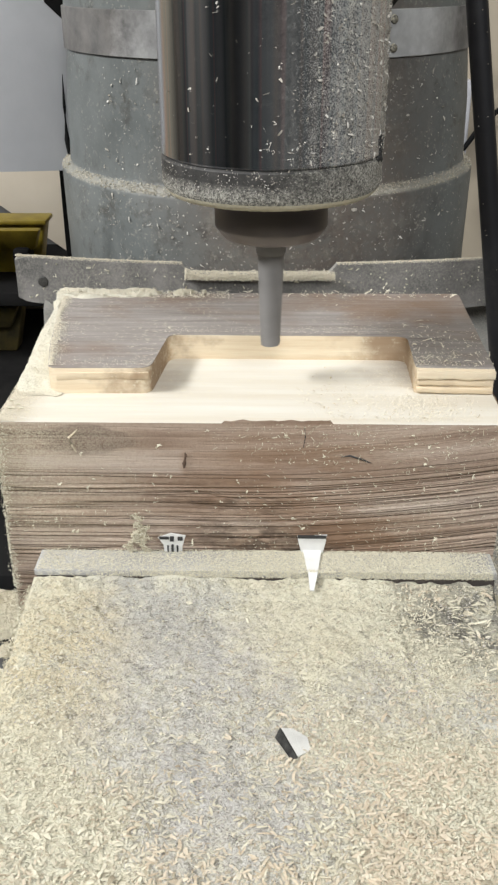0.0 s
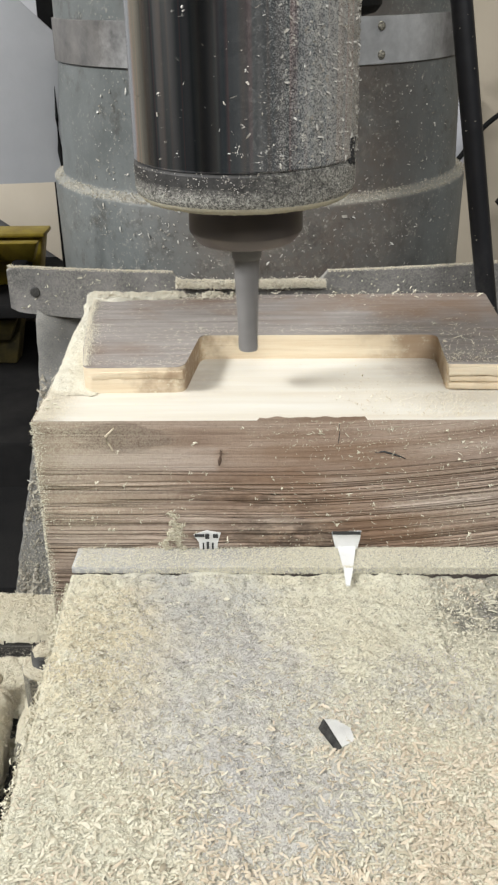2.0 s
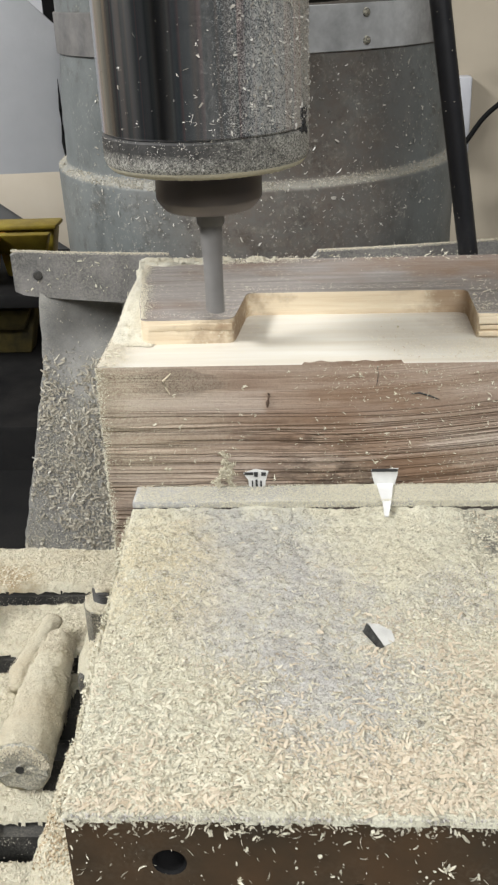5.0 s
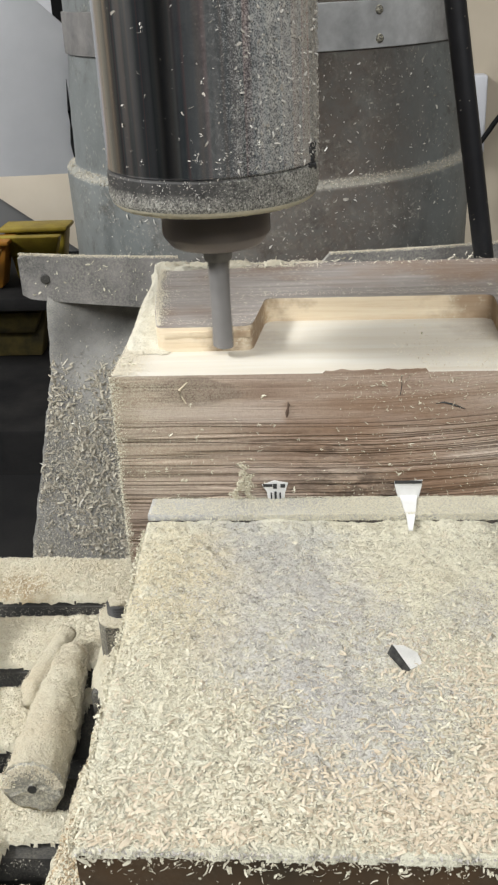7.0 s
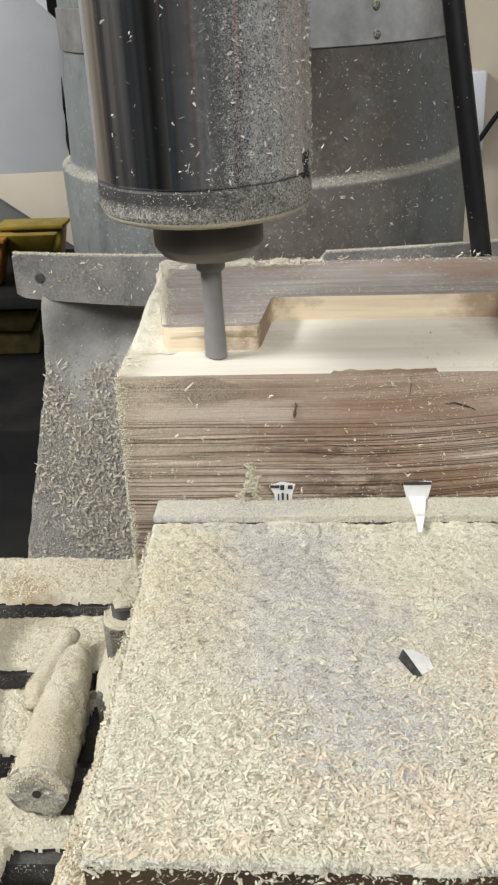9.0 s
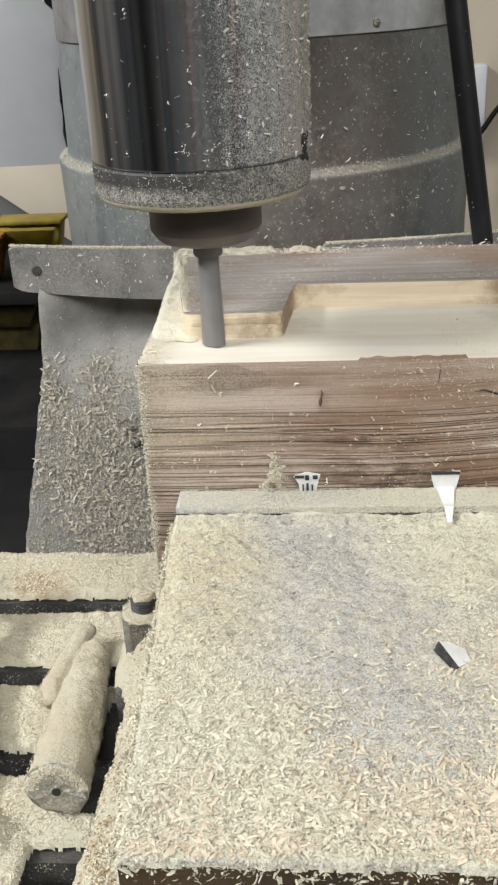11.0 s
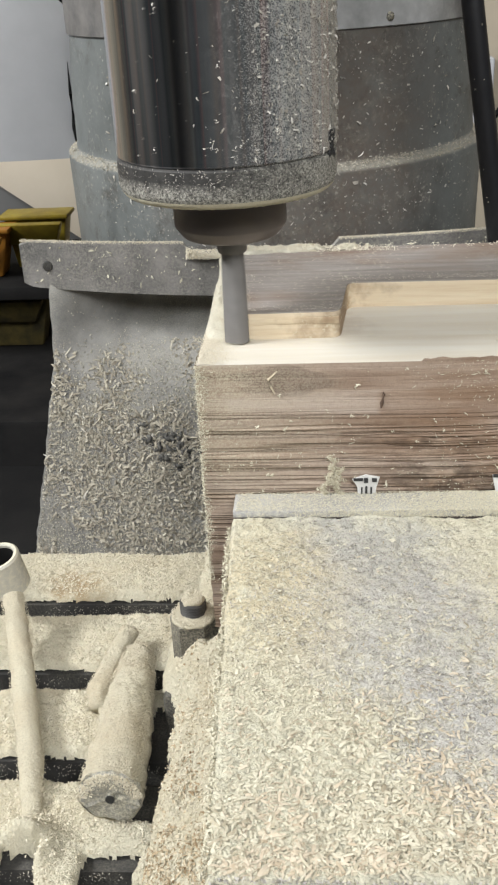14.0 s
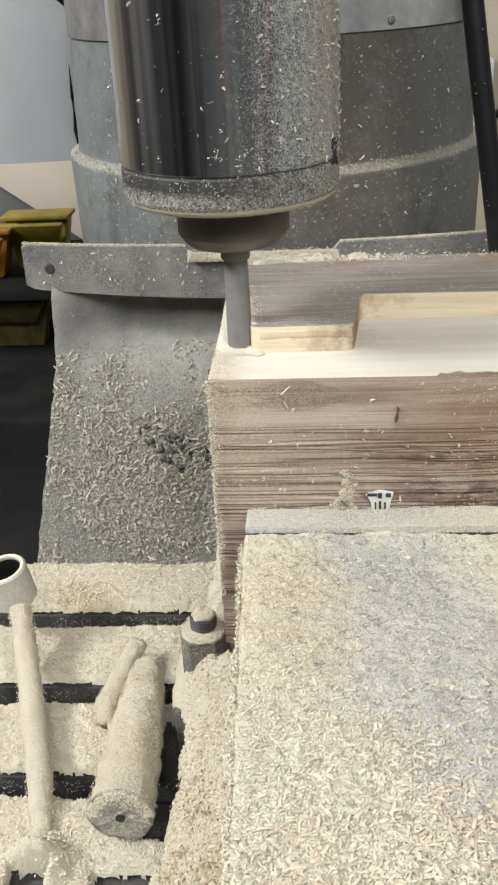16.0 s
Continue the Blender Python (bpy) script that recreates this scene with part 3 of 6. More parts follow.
def lathe(bm, rings, segs=48, cx=0.0, cy=0.0, cap=True, m=None):
    """Rings of (radius, height) turned about the z axis."""
    loops = []
    for r, z in rings:
        loops.append([bm.verts.new((cx + r * math.cos(2 * math.pi * i / segs), cy + r * math.sin(2 * math.pi * i / segs), z)) for i in range(segs)])
    for a, b in zip(loops, loops[1:]):
        for i in range(segs):
            bm.faces.new((a[i], a[(i + 1) % segs], b[(i + 1) % segs], b[i]))
    if cap:
        bm.faces.new(loops[0][::-1])
        bm.faces.new(loops[-1])
    if m is not None:
        bmesh.ops.transform(bm, matrix=m, verts=[v for l in loops for v in l])
    return bm


def tube(bm, pts, radius, segs=10, cap=True):
    """A round bar along points; radius is one number or one for each point."""
    pts = [Vector(p) for p in pts]
    rad = radius if isinstance(radius, (list, tuple)) else [radius] * len(pts)
    loops = []
    up = Vector((0, 0, 1))
    for i, p in enumerate(pts):
        d = (pts[min(i + 1, len(pts) - 1)] - pts[max(i - 1, 0)]).normalized()
        side = d.cross(up)
        if side.length < 1e-3:
            side = d.cross(Vector((1, 0, 0)))
        side.normalize()
        other = side.cross(d)
        loops.append([bm.verts.new(p + rad[i] * (math.cos(a) * side + math.sin(a) * other)) for a in (2 * math.pi * k / segs for k in range(segs))])
    for a, b in zip(loops, loops[1:]):
        for i in range(segs):
            bm.faces.new((a[i], a[(i + 1) % segs], b[(i + 1) % segs], b[i]))
    if cap:
        bm.faces.new(loops[0][::-1])
        bm.faces.new(loops[-1])
    return bm


def smooth_line(pts, steps=6):
    """Points along a smooth curve through the given ones."""
    P = [Vector(p) for p in pts]
    out = []
    for i in range(len(P) - 1):
        a, b, c, d = P[max(i - 1, 0)], P[i], P[i + 1], P[min(i + 2, len(P) - 1)]
        for k in range(steps):
            t = k / steps
            out.append(0.5 * (2 * b + (c - a) * t + (2 * a - 5 * b + 4 * c - d) * t * t + (3 * b - a - 3 * c + d) * t ** 3))
    return out + [P[-1]]


def vnoise(x, y, scale, seed, octaves=3):
    """Smooth value noise of arrays, about -1 to 1."""
    out, amp, tot = np.zeros_like(x), 1.0, 0.0
    for o in range(octaves):
        rng = np.random.RandomState(seed * 31 + o)
        grid = rng.rand(257, 257) * 2 - 1
        u, v = x * scale * 2**o + 500.3, y * scale * 2**o + 500.7
        i, j = np.floor(u).astype(int), np.floor(v).astype(int)
        fu, fv = u - i, v - j
        fu, fv = fu * fu * (3 - 2 * fu), fv * fv * (3 - 2 * fv)
        i, j = i % 256, j % 256
        out += amp * ((grid[i, j] * (1 - fu) + grid[i + 1, j] * fu) * (1 - fv) + (grid[i, j + 1] * (1 - fu) + grid[i + 1, j + 1] * fu) * fv)
        tot += amp
        amp *= 0.55
    return out / tot


def mesh_arrays(name, verts, faces, mats, smooth=None):
    """A mesh from arrays of corners and of equal faces."""
    me = bpy.data.meshes.new(name)
    n, k = len(faces), faces.shape[1]
    me.vertices.add(len(verts))
    me.vertices.foreach_set("co", np.asarray(verts, np.float32).ravel())
    me.loops.add(n * k)
    me.loops.foreach_set("vertex_index", faces.astype(np.int32).ravel())
    me.polygons.add(n)
    me.polygons.foreach_set("loop_start", np.arange(0, n * k, k, dtype=np.int32))
    me.update(calc_edges=True)
    me.validate()
    finish(me, mats, smooth)
    return me


def grid_faces(nx, ny):
    a = np.arange(nx * ny).reshape(nx, ny)
    return np.stack([a[:-1, :-1], a[1:, :-1], a[1:, 1:], a[:-1, 1:]], -1).reshape(-1, 4)


def chips_arrays(pos, nrm, length, width, seed, lift=0.0003, tilt=0.35, curl=0.5):
    """Curled shavings: strips of three cross lines each, lying on a surface with the given normals."""
    rng = np.random.RandomState(seed)
    n = len(pos)
    nrm = nrm + rng.randn(n, 3) * tilt
    nrm /= np.linalg.norm(nrm, axis=1, keepdims=True)
    ref = rng.randn(n, 3)
    a = ref - (ref * nrm).sum(1, keepdims=True) * nrm
    a /= np.linalg.norm(a, axis=1, keepdims=True)
    b = np.cross(nrm, a)
    L = length * (0.6 + 0.8 * rng.rand(n))
    Wd = width * (0.6 + 0.8 * rng.rand(n))
    c = curl * rng.rand(n) * L
    bend = (rng.rand(n) - 0.5) * 1.1 * L
    V = []
    for s, ends in ((-0.5, 0.6), (-0.18, 1.0), (0.18, 1.0), (0.5, 0.5)):
        taper = ends * (0.7 + 0.6 * rng.rand(n))
        mid = pos + a * (s * L)[:, None] + b * (bend * (s * s - 0.1))[:, None] + nrm * (lift + (c * (1 - 4 * s * s) * 0.5))[:, None]
        V.append(mid - b * (Wd * taper * 0.5)[:, None])
        V.append(mid + b * (Wd * taper * 0.5)[:, None] + nrm * (Wd * 0.25 * (rng.rand(n) - 0.5))[:, None])
    V = np.stack(V, 1).reshape(-1, 3)
    base = np.arange(n)[:, None] * 8
    F = np.concatenate([base + np.array([0, 2, 3, 1]), base + np.array([2, 4, 5, 3]), base + np.array([4, 6, 7, 5])], 1).reshape(-1, 4)
    return V, F


def chips(name, pos, nrm, length, width, material, seed, label, category, parent=None, at=(0, 0, 0), **kw):
    pos, nrm = np.asarray(pos, float), np.asarray(nrm, float)
    if nrm.ndim == 1:
        nrm = np.tile(nrm, (len(pos), 1))
    V, F = chips_arrays(pos, nrm, length, width, seed, **kw)
    ob = new(name, mesh_arrays(name, V, F, material, 0))
    ob.matrix_basis = pose(*at)
    if parent is not None:
        ob.parent = parent
        ob["kind"] = "stuff"
        ob["label"] = label
        return ob
    return tagged(ob, label, category, "", "stuff")


TABLE_THINGS = []  # all that rides on the mill table


def rides(ob):
    TABLE_THINGS.append(ob)
    return ob


# ---- the room ----
def room():
    x0, x1, y0, y1, z0, z1, w = -2.2, 2.4, -2.6, 0.86, -0.95, 1.95, 0.12
    for name, b, m, lab in (
        ("wall_north", (x0, x1, y1, y1 + w, z0, z1), M_WALL, "cream plastered workshop wall behind the machine"),
        ("wall_south", (x0, x1, y0 - w, y0, z0, z1), M_WALL_DARK, "plain grey workshop wall"),
        ("wall_west", (x0 - w, x0, y0 - w, y1 + w, z0, z1), M_WALL_DARK, "plain grey workshop wall"),
        ("wall_east", (x1, x1 + w, y0 - w, y1 + w, z0, z1), M_WALL_DARK, "plain grey workshop wall"),
        ("floor", (x0 - w, x1 + w, y0 - w, y1 + w, z0 - w, z0), M_BLACK, "dark oil-stained workshop floor"),
        ("ceiling", (x0 - w, x1 + w, y0 - w, y1 + w, z1, z1 + w), M_CEIL, "plain light grey ceiling"),
    ):
        solid(name, box(bmesh.new(), *b), m, lab, "wall" if "wall" in name else name, kind="structure", smooth=None)


room()


# ---- the machine's fixed parts ----
def move_to(bm, root):
    """Shifts a bmesh from world places into a thing's space."""
    bmesh.ops.translate(bm, vec=-root.matrix_basis.translation, verts=bm.verts)
    return bm


M_FLAKE = chip_mat("white_flakes", [(0.0, (0.66, 0.64, 0.57)), (1.0, (0.84, 0.83, 0.78))])
M_SPECK = chip_mat("grey_specks", [(0.0, (0.28, 0.27, 0.24)), (0.5, (0.52, 0.50, 0.45)), (1.0, (0.80, 0.79, 0.74))])


def machine_column():
    cx, cy = 0.0295, 0.447
    col = thing("machine_column", (cx, cy, -0.95), "round grey-green painted machine column, dusty, with a riveted metal band", "column")
    bm = lathe(bmesh.new(), [(0.1505, -0.95), (0.1505, Z0 - 0.062), (0.1505, Z0 - 0.057), (0.1515, Z0 + 0.001), (0.1500, Z0 + 0.004), (0.1455, Z0 + 0.0065), (0.1448, Z0 + 0.010), (0.1440, Z0 + 0.050), (0.1415, Z0 + 0.081), (0.1415, 0.62), (0.135, 0.63)], 96, cx, cy)
    for v in bm.verts:  # flat front below the strap
        if v.co.z < Z0 - 0.06:
            v.co.y = max(v.co.y, 0.345)
    part("shaft", move_to(bm, col), M_BARREL, col, smooth=50)
    bm = lathe(bmesh.new(), [(0.1418, Z0 + 0.082), (0.1432, Z0 + 0.0825), (0.1432, Z0 + 0.1085), (0.1418, Z0 + 0.109)], 96, cx, cy)
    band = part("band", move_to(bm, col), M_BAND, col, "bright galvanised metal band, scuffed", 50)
    for x, z in ((0.106, 0.1035), (0.1065, 0.0875)):
        a = math.acos((x - cx) / 0.1432)
        r = lathe(bmesh.new(), [(0.0027, 0), (0.0025, 0.0010), (0.0015, 0.0017), (0.0002, 0.0019)], 14)
        m = Matrix.Translation((cx + 0.143 * math.cos(a), cy - 0.143 * math.sin(a), Z0 + z)) @ Matrix.Rotation(-a + math.pi / 2, 4, "Z") @ Matrix.Rotation(math.pi / 2, 4, "X")
        bmesh.ops.transform(r, matrix=m, verts=r.verts)
        part("rivet", move_to(r, col), M_BOLT, band, "dull steel rivet")
    # dust lying on the ledge of the column
    rng = np.random.RandomState(3)
    n = 7000
    a = math.pi + rng.rand(n) * math.pi
    rr = 0.1452 + rng.rand(n) * 0.0062
    pos = np.stack([cx + rr * np.cos(a), cy + rr * np.sin(a), Z0 + 0.0070 - 0.75 * (rr - 0.1452) + rng.rand(n) * 0.0015], 1)
    pos = pos[rng.rand(n) < 0.55 + 0.8 * vnoise(a, rr * 40, 5, 7, 3)]
    chips("ledge_dust", pos - [cx, cy, -0.95], [0, -0.5, 0.8], 0.0009, 0.0005, M_LEDGE, 5, "pale dust lying on the ledge", "dust", parent=col, tilt=0.6)
    n = 1000
    a = math.pi + 0.75 + rng.rand(n) * (math.pi - 1.2)
    z = Z0 - 0.05 + rng.rand(n) * 0.13
    r = np.where(z > Z0 + 0.006, np.clip(0.1451 - 0.0031 * (z - Z0 - 0.040) / 0.040, 0.1418, 0.1451), 0.1516)
    pos = np.stack([cx + r * np.cos(a), cy + r * np.sin(a), z], 1)
    nr = np.stack([np.cos(a), np.sin(a), 0 * a], 1)
    chips("stuck_dust", pos - [cx, cy, -0.95], nr, 0.0004 + 0.0034 * rng.rand(n) ** 7, 0.0007 + 0.0006 * rng.rand(n) ** 4, M_SPECK, 6, "specks of sawdust stuck to the paint", "dust", parent=col, tilt=0.4)
    return col


M_LEDGE = chip_mat("grey_meal", [(0.0, (0.30, 0.28, 0.23)), (0.5, (0.47, 0.445, 0.37)), (1.0, (0.60, 0.575, 0.49))])
M_CREAM = plain_mat("cream_board_paint", (0.66, 0.58, 0.46), (0.74, 0.66, 0.54), 0.7, 0, 9)
machine_column()


def strap_y(x):
    """The strap bows out round the column."""
    return 0.2905 + 0.75 * (x - 0.03) ** 2


def strap():
    st = thing("strap", (0.03, 0.29, Z0 - 0.06), "grey flat metal strap, dusty upper edge, bolted across the column", "strap")
    bm = bmesh.new()
    n, loops = 60, []
    for i in range(n + 1):
        x = -0.132 + 0.327 * i / n
        y = strap_y(x)
        top = Z0 - 0.0345
        if -0.022 < x < 0.075:
            top -= 0.006 * min(1, (x + 0.022) / 0.004, (0.075 - x) / 0.004)
        bot = Z0 - 0.065 - 0.004 * math.sin(math.pi * i / n)
        e = 0.0025 if i in (0, n) else (0.0004 if i in (1, n - 1) else 0)
        loops.append([bm.verts.new(p) for p in ((x, y - 0.002, bot + e), (x, y - 0.002, top - e - 0.0008), (x, y - 0.0012, top - e), (x, y + 0.002, top - e), (x, y + 0.002, bot + e))])
    for a, b in zip(loops, loops[1:]):
        for k in range(5):
            bm.faces.new((a[k], a[(k + 1) % 5], b[(k + 1) % 5], b[k]))
    bm.faces.new(loops[0])
    bm.faces.new(loops[-1][::-1])
    ob = move_to(bm, st)
    part("band", ob, M_STRAP, st, smooth=40)
    for x in (-0.1135, 0.176):
        y = strap_y(x) - 0.002
        r = lathe(bmesh.new(), [(0.0034, 0), (0.0034, 0.0006), (0.0028, 0.0012), (0.0005, 0.0014)], 20)
        bmesh.ops.transform(r, matrix=Matrix.Translation((x, y, Z0 - 0.0505)) @ Matrix.Rotation(math.pi / 2, 4, "X"), verts=r.verts)
        part("bolt_head", move_to(r, st), M_CASTIRON, st, "dark domed bolt head")
    rng = np.random.RandomState(8)
    n = 9000
    x = -0.131 + rng.rand(n) * 0.324
    z = np.where((x > -0.022) & (x < 0.075), Z0 - 0.040, Z0 - 0.0345)
    pos = np.stack([x, strap_y(x) - 0.001 + rng.rand(n) * 0.003 - 0.001, z - 0.0010 + rng.rand(n) * 0.0014], 1)
    mid = 9000
    xm = -0.020 + rng.rand(mid) * 0.094
    hm = np.abs(rng.randn(mid)) * 0.0018 * (1 + vnoise(xm, xm * 0, 60, 4))
    pm = np.stack([xm, strap_y(xm) - 0.003 - rng.rand(mid) * 0.004, Z0 - 0.0445 + hm + rng.rand(mid) * 0.003], 1)
    base = np.array([0.03, 0.29, Z0 - 0.06])
    chips("heap_dust", pm - base, [0, -0.4, 0.8], 0.0007, 0.0005, M_FRESH, 12, "pale fresh sawdust heaped in the strap's notch", "dust", parent=st, tilt=0.5)
    chips("edge_dust", pos - base, [0, -0.4, 0.8], 0.0006, 0.0004, M_MEAL, 9, "pale sawdust lying on the strap's edge", "dust", parent=st, tilt=0.7)
    k = 170
    x = -0.13 + rng.rand(k) * 0.32
    pos = np.stack([x, strap_y(x) - 0.0022, Z0 - 0.062 + rng.rand(k) * 0.025], 1)
    chips("stuck_dust", pos - base, [0, -1, 0.1], 0.0006 + 0.0026 * rng.rand(k) ** 2, 0.0008, M_FINE, 10, "chips clinging to the strap", "dust", parent=st, tilt=0.3)


strap()


def mat_surface(u, v):
    """u across, v down, both 0 to 1: the hanging rubber apron."""
    left = -0.114 - 0.040 * np.clip((v - 0.22) / 0.78, 0, 1) ** 1.05
    x = left + u * (0.20 - left)
    z = Z0 - 0.052 - v * 0.27
    y = 0.2945 + 0.75 * (x - 0.03) ** 2 * (1 - v) ** 3 - 0.050 * v ** 0.85 + 0.004 * vnoise(x, z, 14, 21, 2)
    # below the strap it sags back into a hollow, save at its free edge
    y = y + 0.040 * np.exp(-((v - 0.12) / 0.10) ** 2) * np.clip((x + 0.112) / 0.045, 0, 1) ** 1.3
    return np.stack([x, y, z], -1)


def rubber_apron():
    nu, nv = 90, 90
    U, V = np.meshgrid(np.linspace(0, 1, nu), np.linspace(0, 1, nv), indexing="ij")
    P = mat_surface(U, V)
    edge = 0.0015 * vnoise(P[..., 2], P[..., 2] * 0, 150, 22)
    P[..., 0] += edge * (U < 0.02)
    front = P.reshape(-1, 3)
    back = front + [0, 0.003, 0]
    F = grid_faces(nu, nv)
    n = nu * nv
    idx = np.arange(n).reshape(nu, nv)
    rim = np.concatenate([idx[:, 0], idx[-1, 1:], idx[-2::-1, -1], idx[0, -2:0:-1]])
    nxt = np.roll(rim, -1)
    side = np.stack([rim, nxt, nxt + n, rim + n], 1)
    me = mesh_arrays("rubber_apron", np.concatenate([front, back]), np.concatenate([F, F[:, ::-1] + n, side]), M_RUBBER, 60)
    ob = tagged(new("rubber_apron", me), "dark grey rubber apron caked with sawdust, hanging behind the mill table", "apron")
    rng = np.random.RandomState(11)
    n = 27000
    u, v = 0.003 + 0.997 * rng.rand(n), 0.19 + 0.81 * rng.rand(n)
    zone = np.clip((v - 0.17) / 0.10, 0, 1) * (1 - 0.55 * np.clip((v - 0.62) / 0.2, 0, 1))
    keep = (1.7 * vnoise(u * 0.3 + v * 0.17, v * 0.3 - u * 0.13, 24, 31) + 1.15 * zone - 0.72 + 0.9 * vnoise(u * 0.3 - v * 0.15, v * 0.3 + u * 0.19, 80, 33) + 0.7 * (rng.rand(n) - 0.5)) > 0
    u, v = u[keep], v[keep]
    pos = mat_surface(u, v)
    chips("apron_litter", pos, [0, -0.95, 0.3], 0.0018 + 0.0042 * rng.rand(len(u)) ** 2, 0.0006 + 0.0008 * rng.rand(len(u)), M_APRON, 12, "dull greyish shavings stuck to the rubber", "dust", parent=ob, tilt=0.45, curl=0.6)
    n = 120000
    u, v = 0.003 + 0.997 * rng.rand(n), 0.06 + 0.94 * rng.rand(n)
    ok = rng.rand(n) < np.clip((v - 0.16) * 5, 0.03, 0.85) * (0.75 + 0.9 * vnoise(u * 0.3, v * 0.3, 30, 34, 3))
    chips("apron_meal", mat_surface(u[ok], v[ok]), [0, -0.95, 0.3], 0.0010, 0.0006, M_APRON_MEAL, 13, "dull fine meal on the rubber", "dust", parent=ob, tilt=0.5)
    return ob


def dark_scabs(root):
    """Dark torn lumps stuck on the apron."""
    rng = random.Random(51)
    for cu, cz, n in ((-0.046, Z0 - 0.158, 26), (-0.034, Z0 - 0.170, 30), (-0.012, Z0 - 0.172, 16)):
        bm = bmesh.new()
        for k in range(n):
            x, z = cu + rng.gauss(0, 0.0075), cz + rng.gauss(0, 0.0055)
            v = (Z0 - 0.052 - z) / 0.27
            left = -0.114 - 0.040 * max(0, (v - 0.22) / 0.78) ** 1.05
            p = mat_surface(np.array([(x - left) / (0.20 - left)]), np.array([v]))[0]
            s = rng.uniform(0.0012, 0.0034)
            bmesh.ops.create_icosphere(bm, subdivisions=2, radius=1, matrix=Matrix.Translation(p) @ pose(0, 0, 0, rng.uniform(0, 90), rng.uniform(0, 90), 0) @ Matrix.Diagonal((s, s * 0.5, s * rng.uniform(0.4, 1), 1)))
        for v in bm.verts:
            v.co += Vector((noise.noise(v.co * 700), noise.noise(v.co * 700 + Vector((5, 0, 0))), noise.noise(v.co * 700 + Vector((0, 5, 0))))) * 0.0011
        part("dark_scab", bm, M_SCAB, root, "dark torn scab of rubber", 0)["kind"] = "stuff"


M_SCAB = dusty("torn_rubber", (0.035, 0.034, 0.033), (0.10, 0.098, 0.092), 0.7, 0.0, 0.5, 700, False, (0.45, 0.43, 0.36))
M_APRON_MEAL = chip_mat("dull_meal", [(0.0, (0.24, 0.235, 0.215)), (0.5, (0.42, 0.41, 0.35)), (1.0, (0.56, 0.545, 0.45))])
M_APRON = chip_mat("dull_chips", [(0.0, (0.29, 0.27, 0.225)), (0.35, (0.42, 0.395, 0.325)), (0.8, (0.53, 0.50, 0.41)), (0.97, (0.62, 0.59, 0.50)), (1.0, (0.80, 0.78, 0.71))])
dark_scabs(rubber_apron())


def black_rod():
    bm = bmesh.new()
    f = lambda z: (0.1515 - 0.168 * (z - 0.05) + 0.001, 0.262, z + Z0)
    tube(bm, [f(z) for z in (-0.32, -0.1, 0.1, 0.3)], 0.0059, 20)
    rod = solid("black_rod", bm, M_POLE, "slim black-painted metal rod leaning behind the timber, lightly dusty", "rod")
    rng = np.random.RandomState(14)
    n = 26
    z = -0.05 + rng.rand(n) * 0.2
    a = -math.pi * rng.rand(n)
    pos = np.stack([0.1525 - 0.168 * (z - 0.05) + 0.0059 * np.cos(a), 0.262 + 0.0059 * np.sin(a), z + Z0], 1)
    chips("stuck_dust", pos, np.stack([np.cos(a), np.sin(a), 0 * a], 1), 0.0007, 0.0004, M_LEDGE, 15, "specks of sawdust on the rod", "dust", parent=rod, tilt=0.3)


black_rod()


def rear_boss():
    bm = lathe(bmesh.new(), [(0.050, Z0 + 0.113), (0.056, Z0 + 0.1145), (0.059, Z0 + 0.118), (0.059, 0.42)], 48, 0.036, 0.215)
    solid("head_boss", bm, M_BLACK, "black round boss under the milling head", "machine part")


rear_boss()


def hanging_sheet():
    """White sheet metal guard beside the column, its lower edge bowed."""
    n, m = 40, 24
    U, V = np.meshgrid(np.linspace(0, 1, n), np.linspace(0, 1, m), indexing="ij")
    x = -0.36 + U * 0.2445
    bottom = Z0 + 0.002 - 0.009 * U**1.5
    top = Z0 + 0.30 + 0 * x
    cut = Z0 + 0.093 - (x + 0.1145) * 1.05
    top = np.minimum(top, np.maximum(cut, bottom + 0.01))
    z = bottom + V * (top - bottom)
    y = 0.470 - 0.055 * np.sin(0.35 + U * 2.4) + 0.012 * V
    P = np.stack([x, y, z], -1).reshape(-1, 3)
    F = grid_faces(n, m)
    k = n * m
    idx = np.arange(k).reshape(n, m)
    rim = np.concatenate([idx[:, 0], idx[-1, 1:], idx[-2::-1, -1], idx[0, -2:0:-1]])
    nxt = np.roll(rim, -1)
    side = np.stack([rim, nxt, nxt + k, rim + k], 1)
    me = mesh_arrays("sheet_guard", np.concatenate([P, P + [0.0, 0.0015, 0]]), np.concatenate([F, F[:, ::-1] + k, side]), M_PAPER, 50)
    tagged(new("sheet_guard", me), "smooth white sheet guard hanging beside the column, lower edge bowed", "guard")
    bm = bmesh.new()
    tube(bm, [(-0.1190, 0.444, Z0 + 0.062), (-0.1195, 0.444, Z0 + 0.04), (-0.1195, 0.444, Z0 + 0.016), (-0.1190, 0.444, Z0 + 0.004)], [0.0002, 0.0012, 0.0020, 0.0008], 8)
    solid("cable", bm, M_BLACK, "thin black cable hanging between the sheet guard and the column", "cable")


hanging_sheet()


M_BENCH = plain_mat("dark_bench_paint", (0.007, 0.007, 0.0075), (0.020, 0.019, 0.018), 0.8, 0, 18, 0.0005, 0.12)


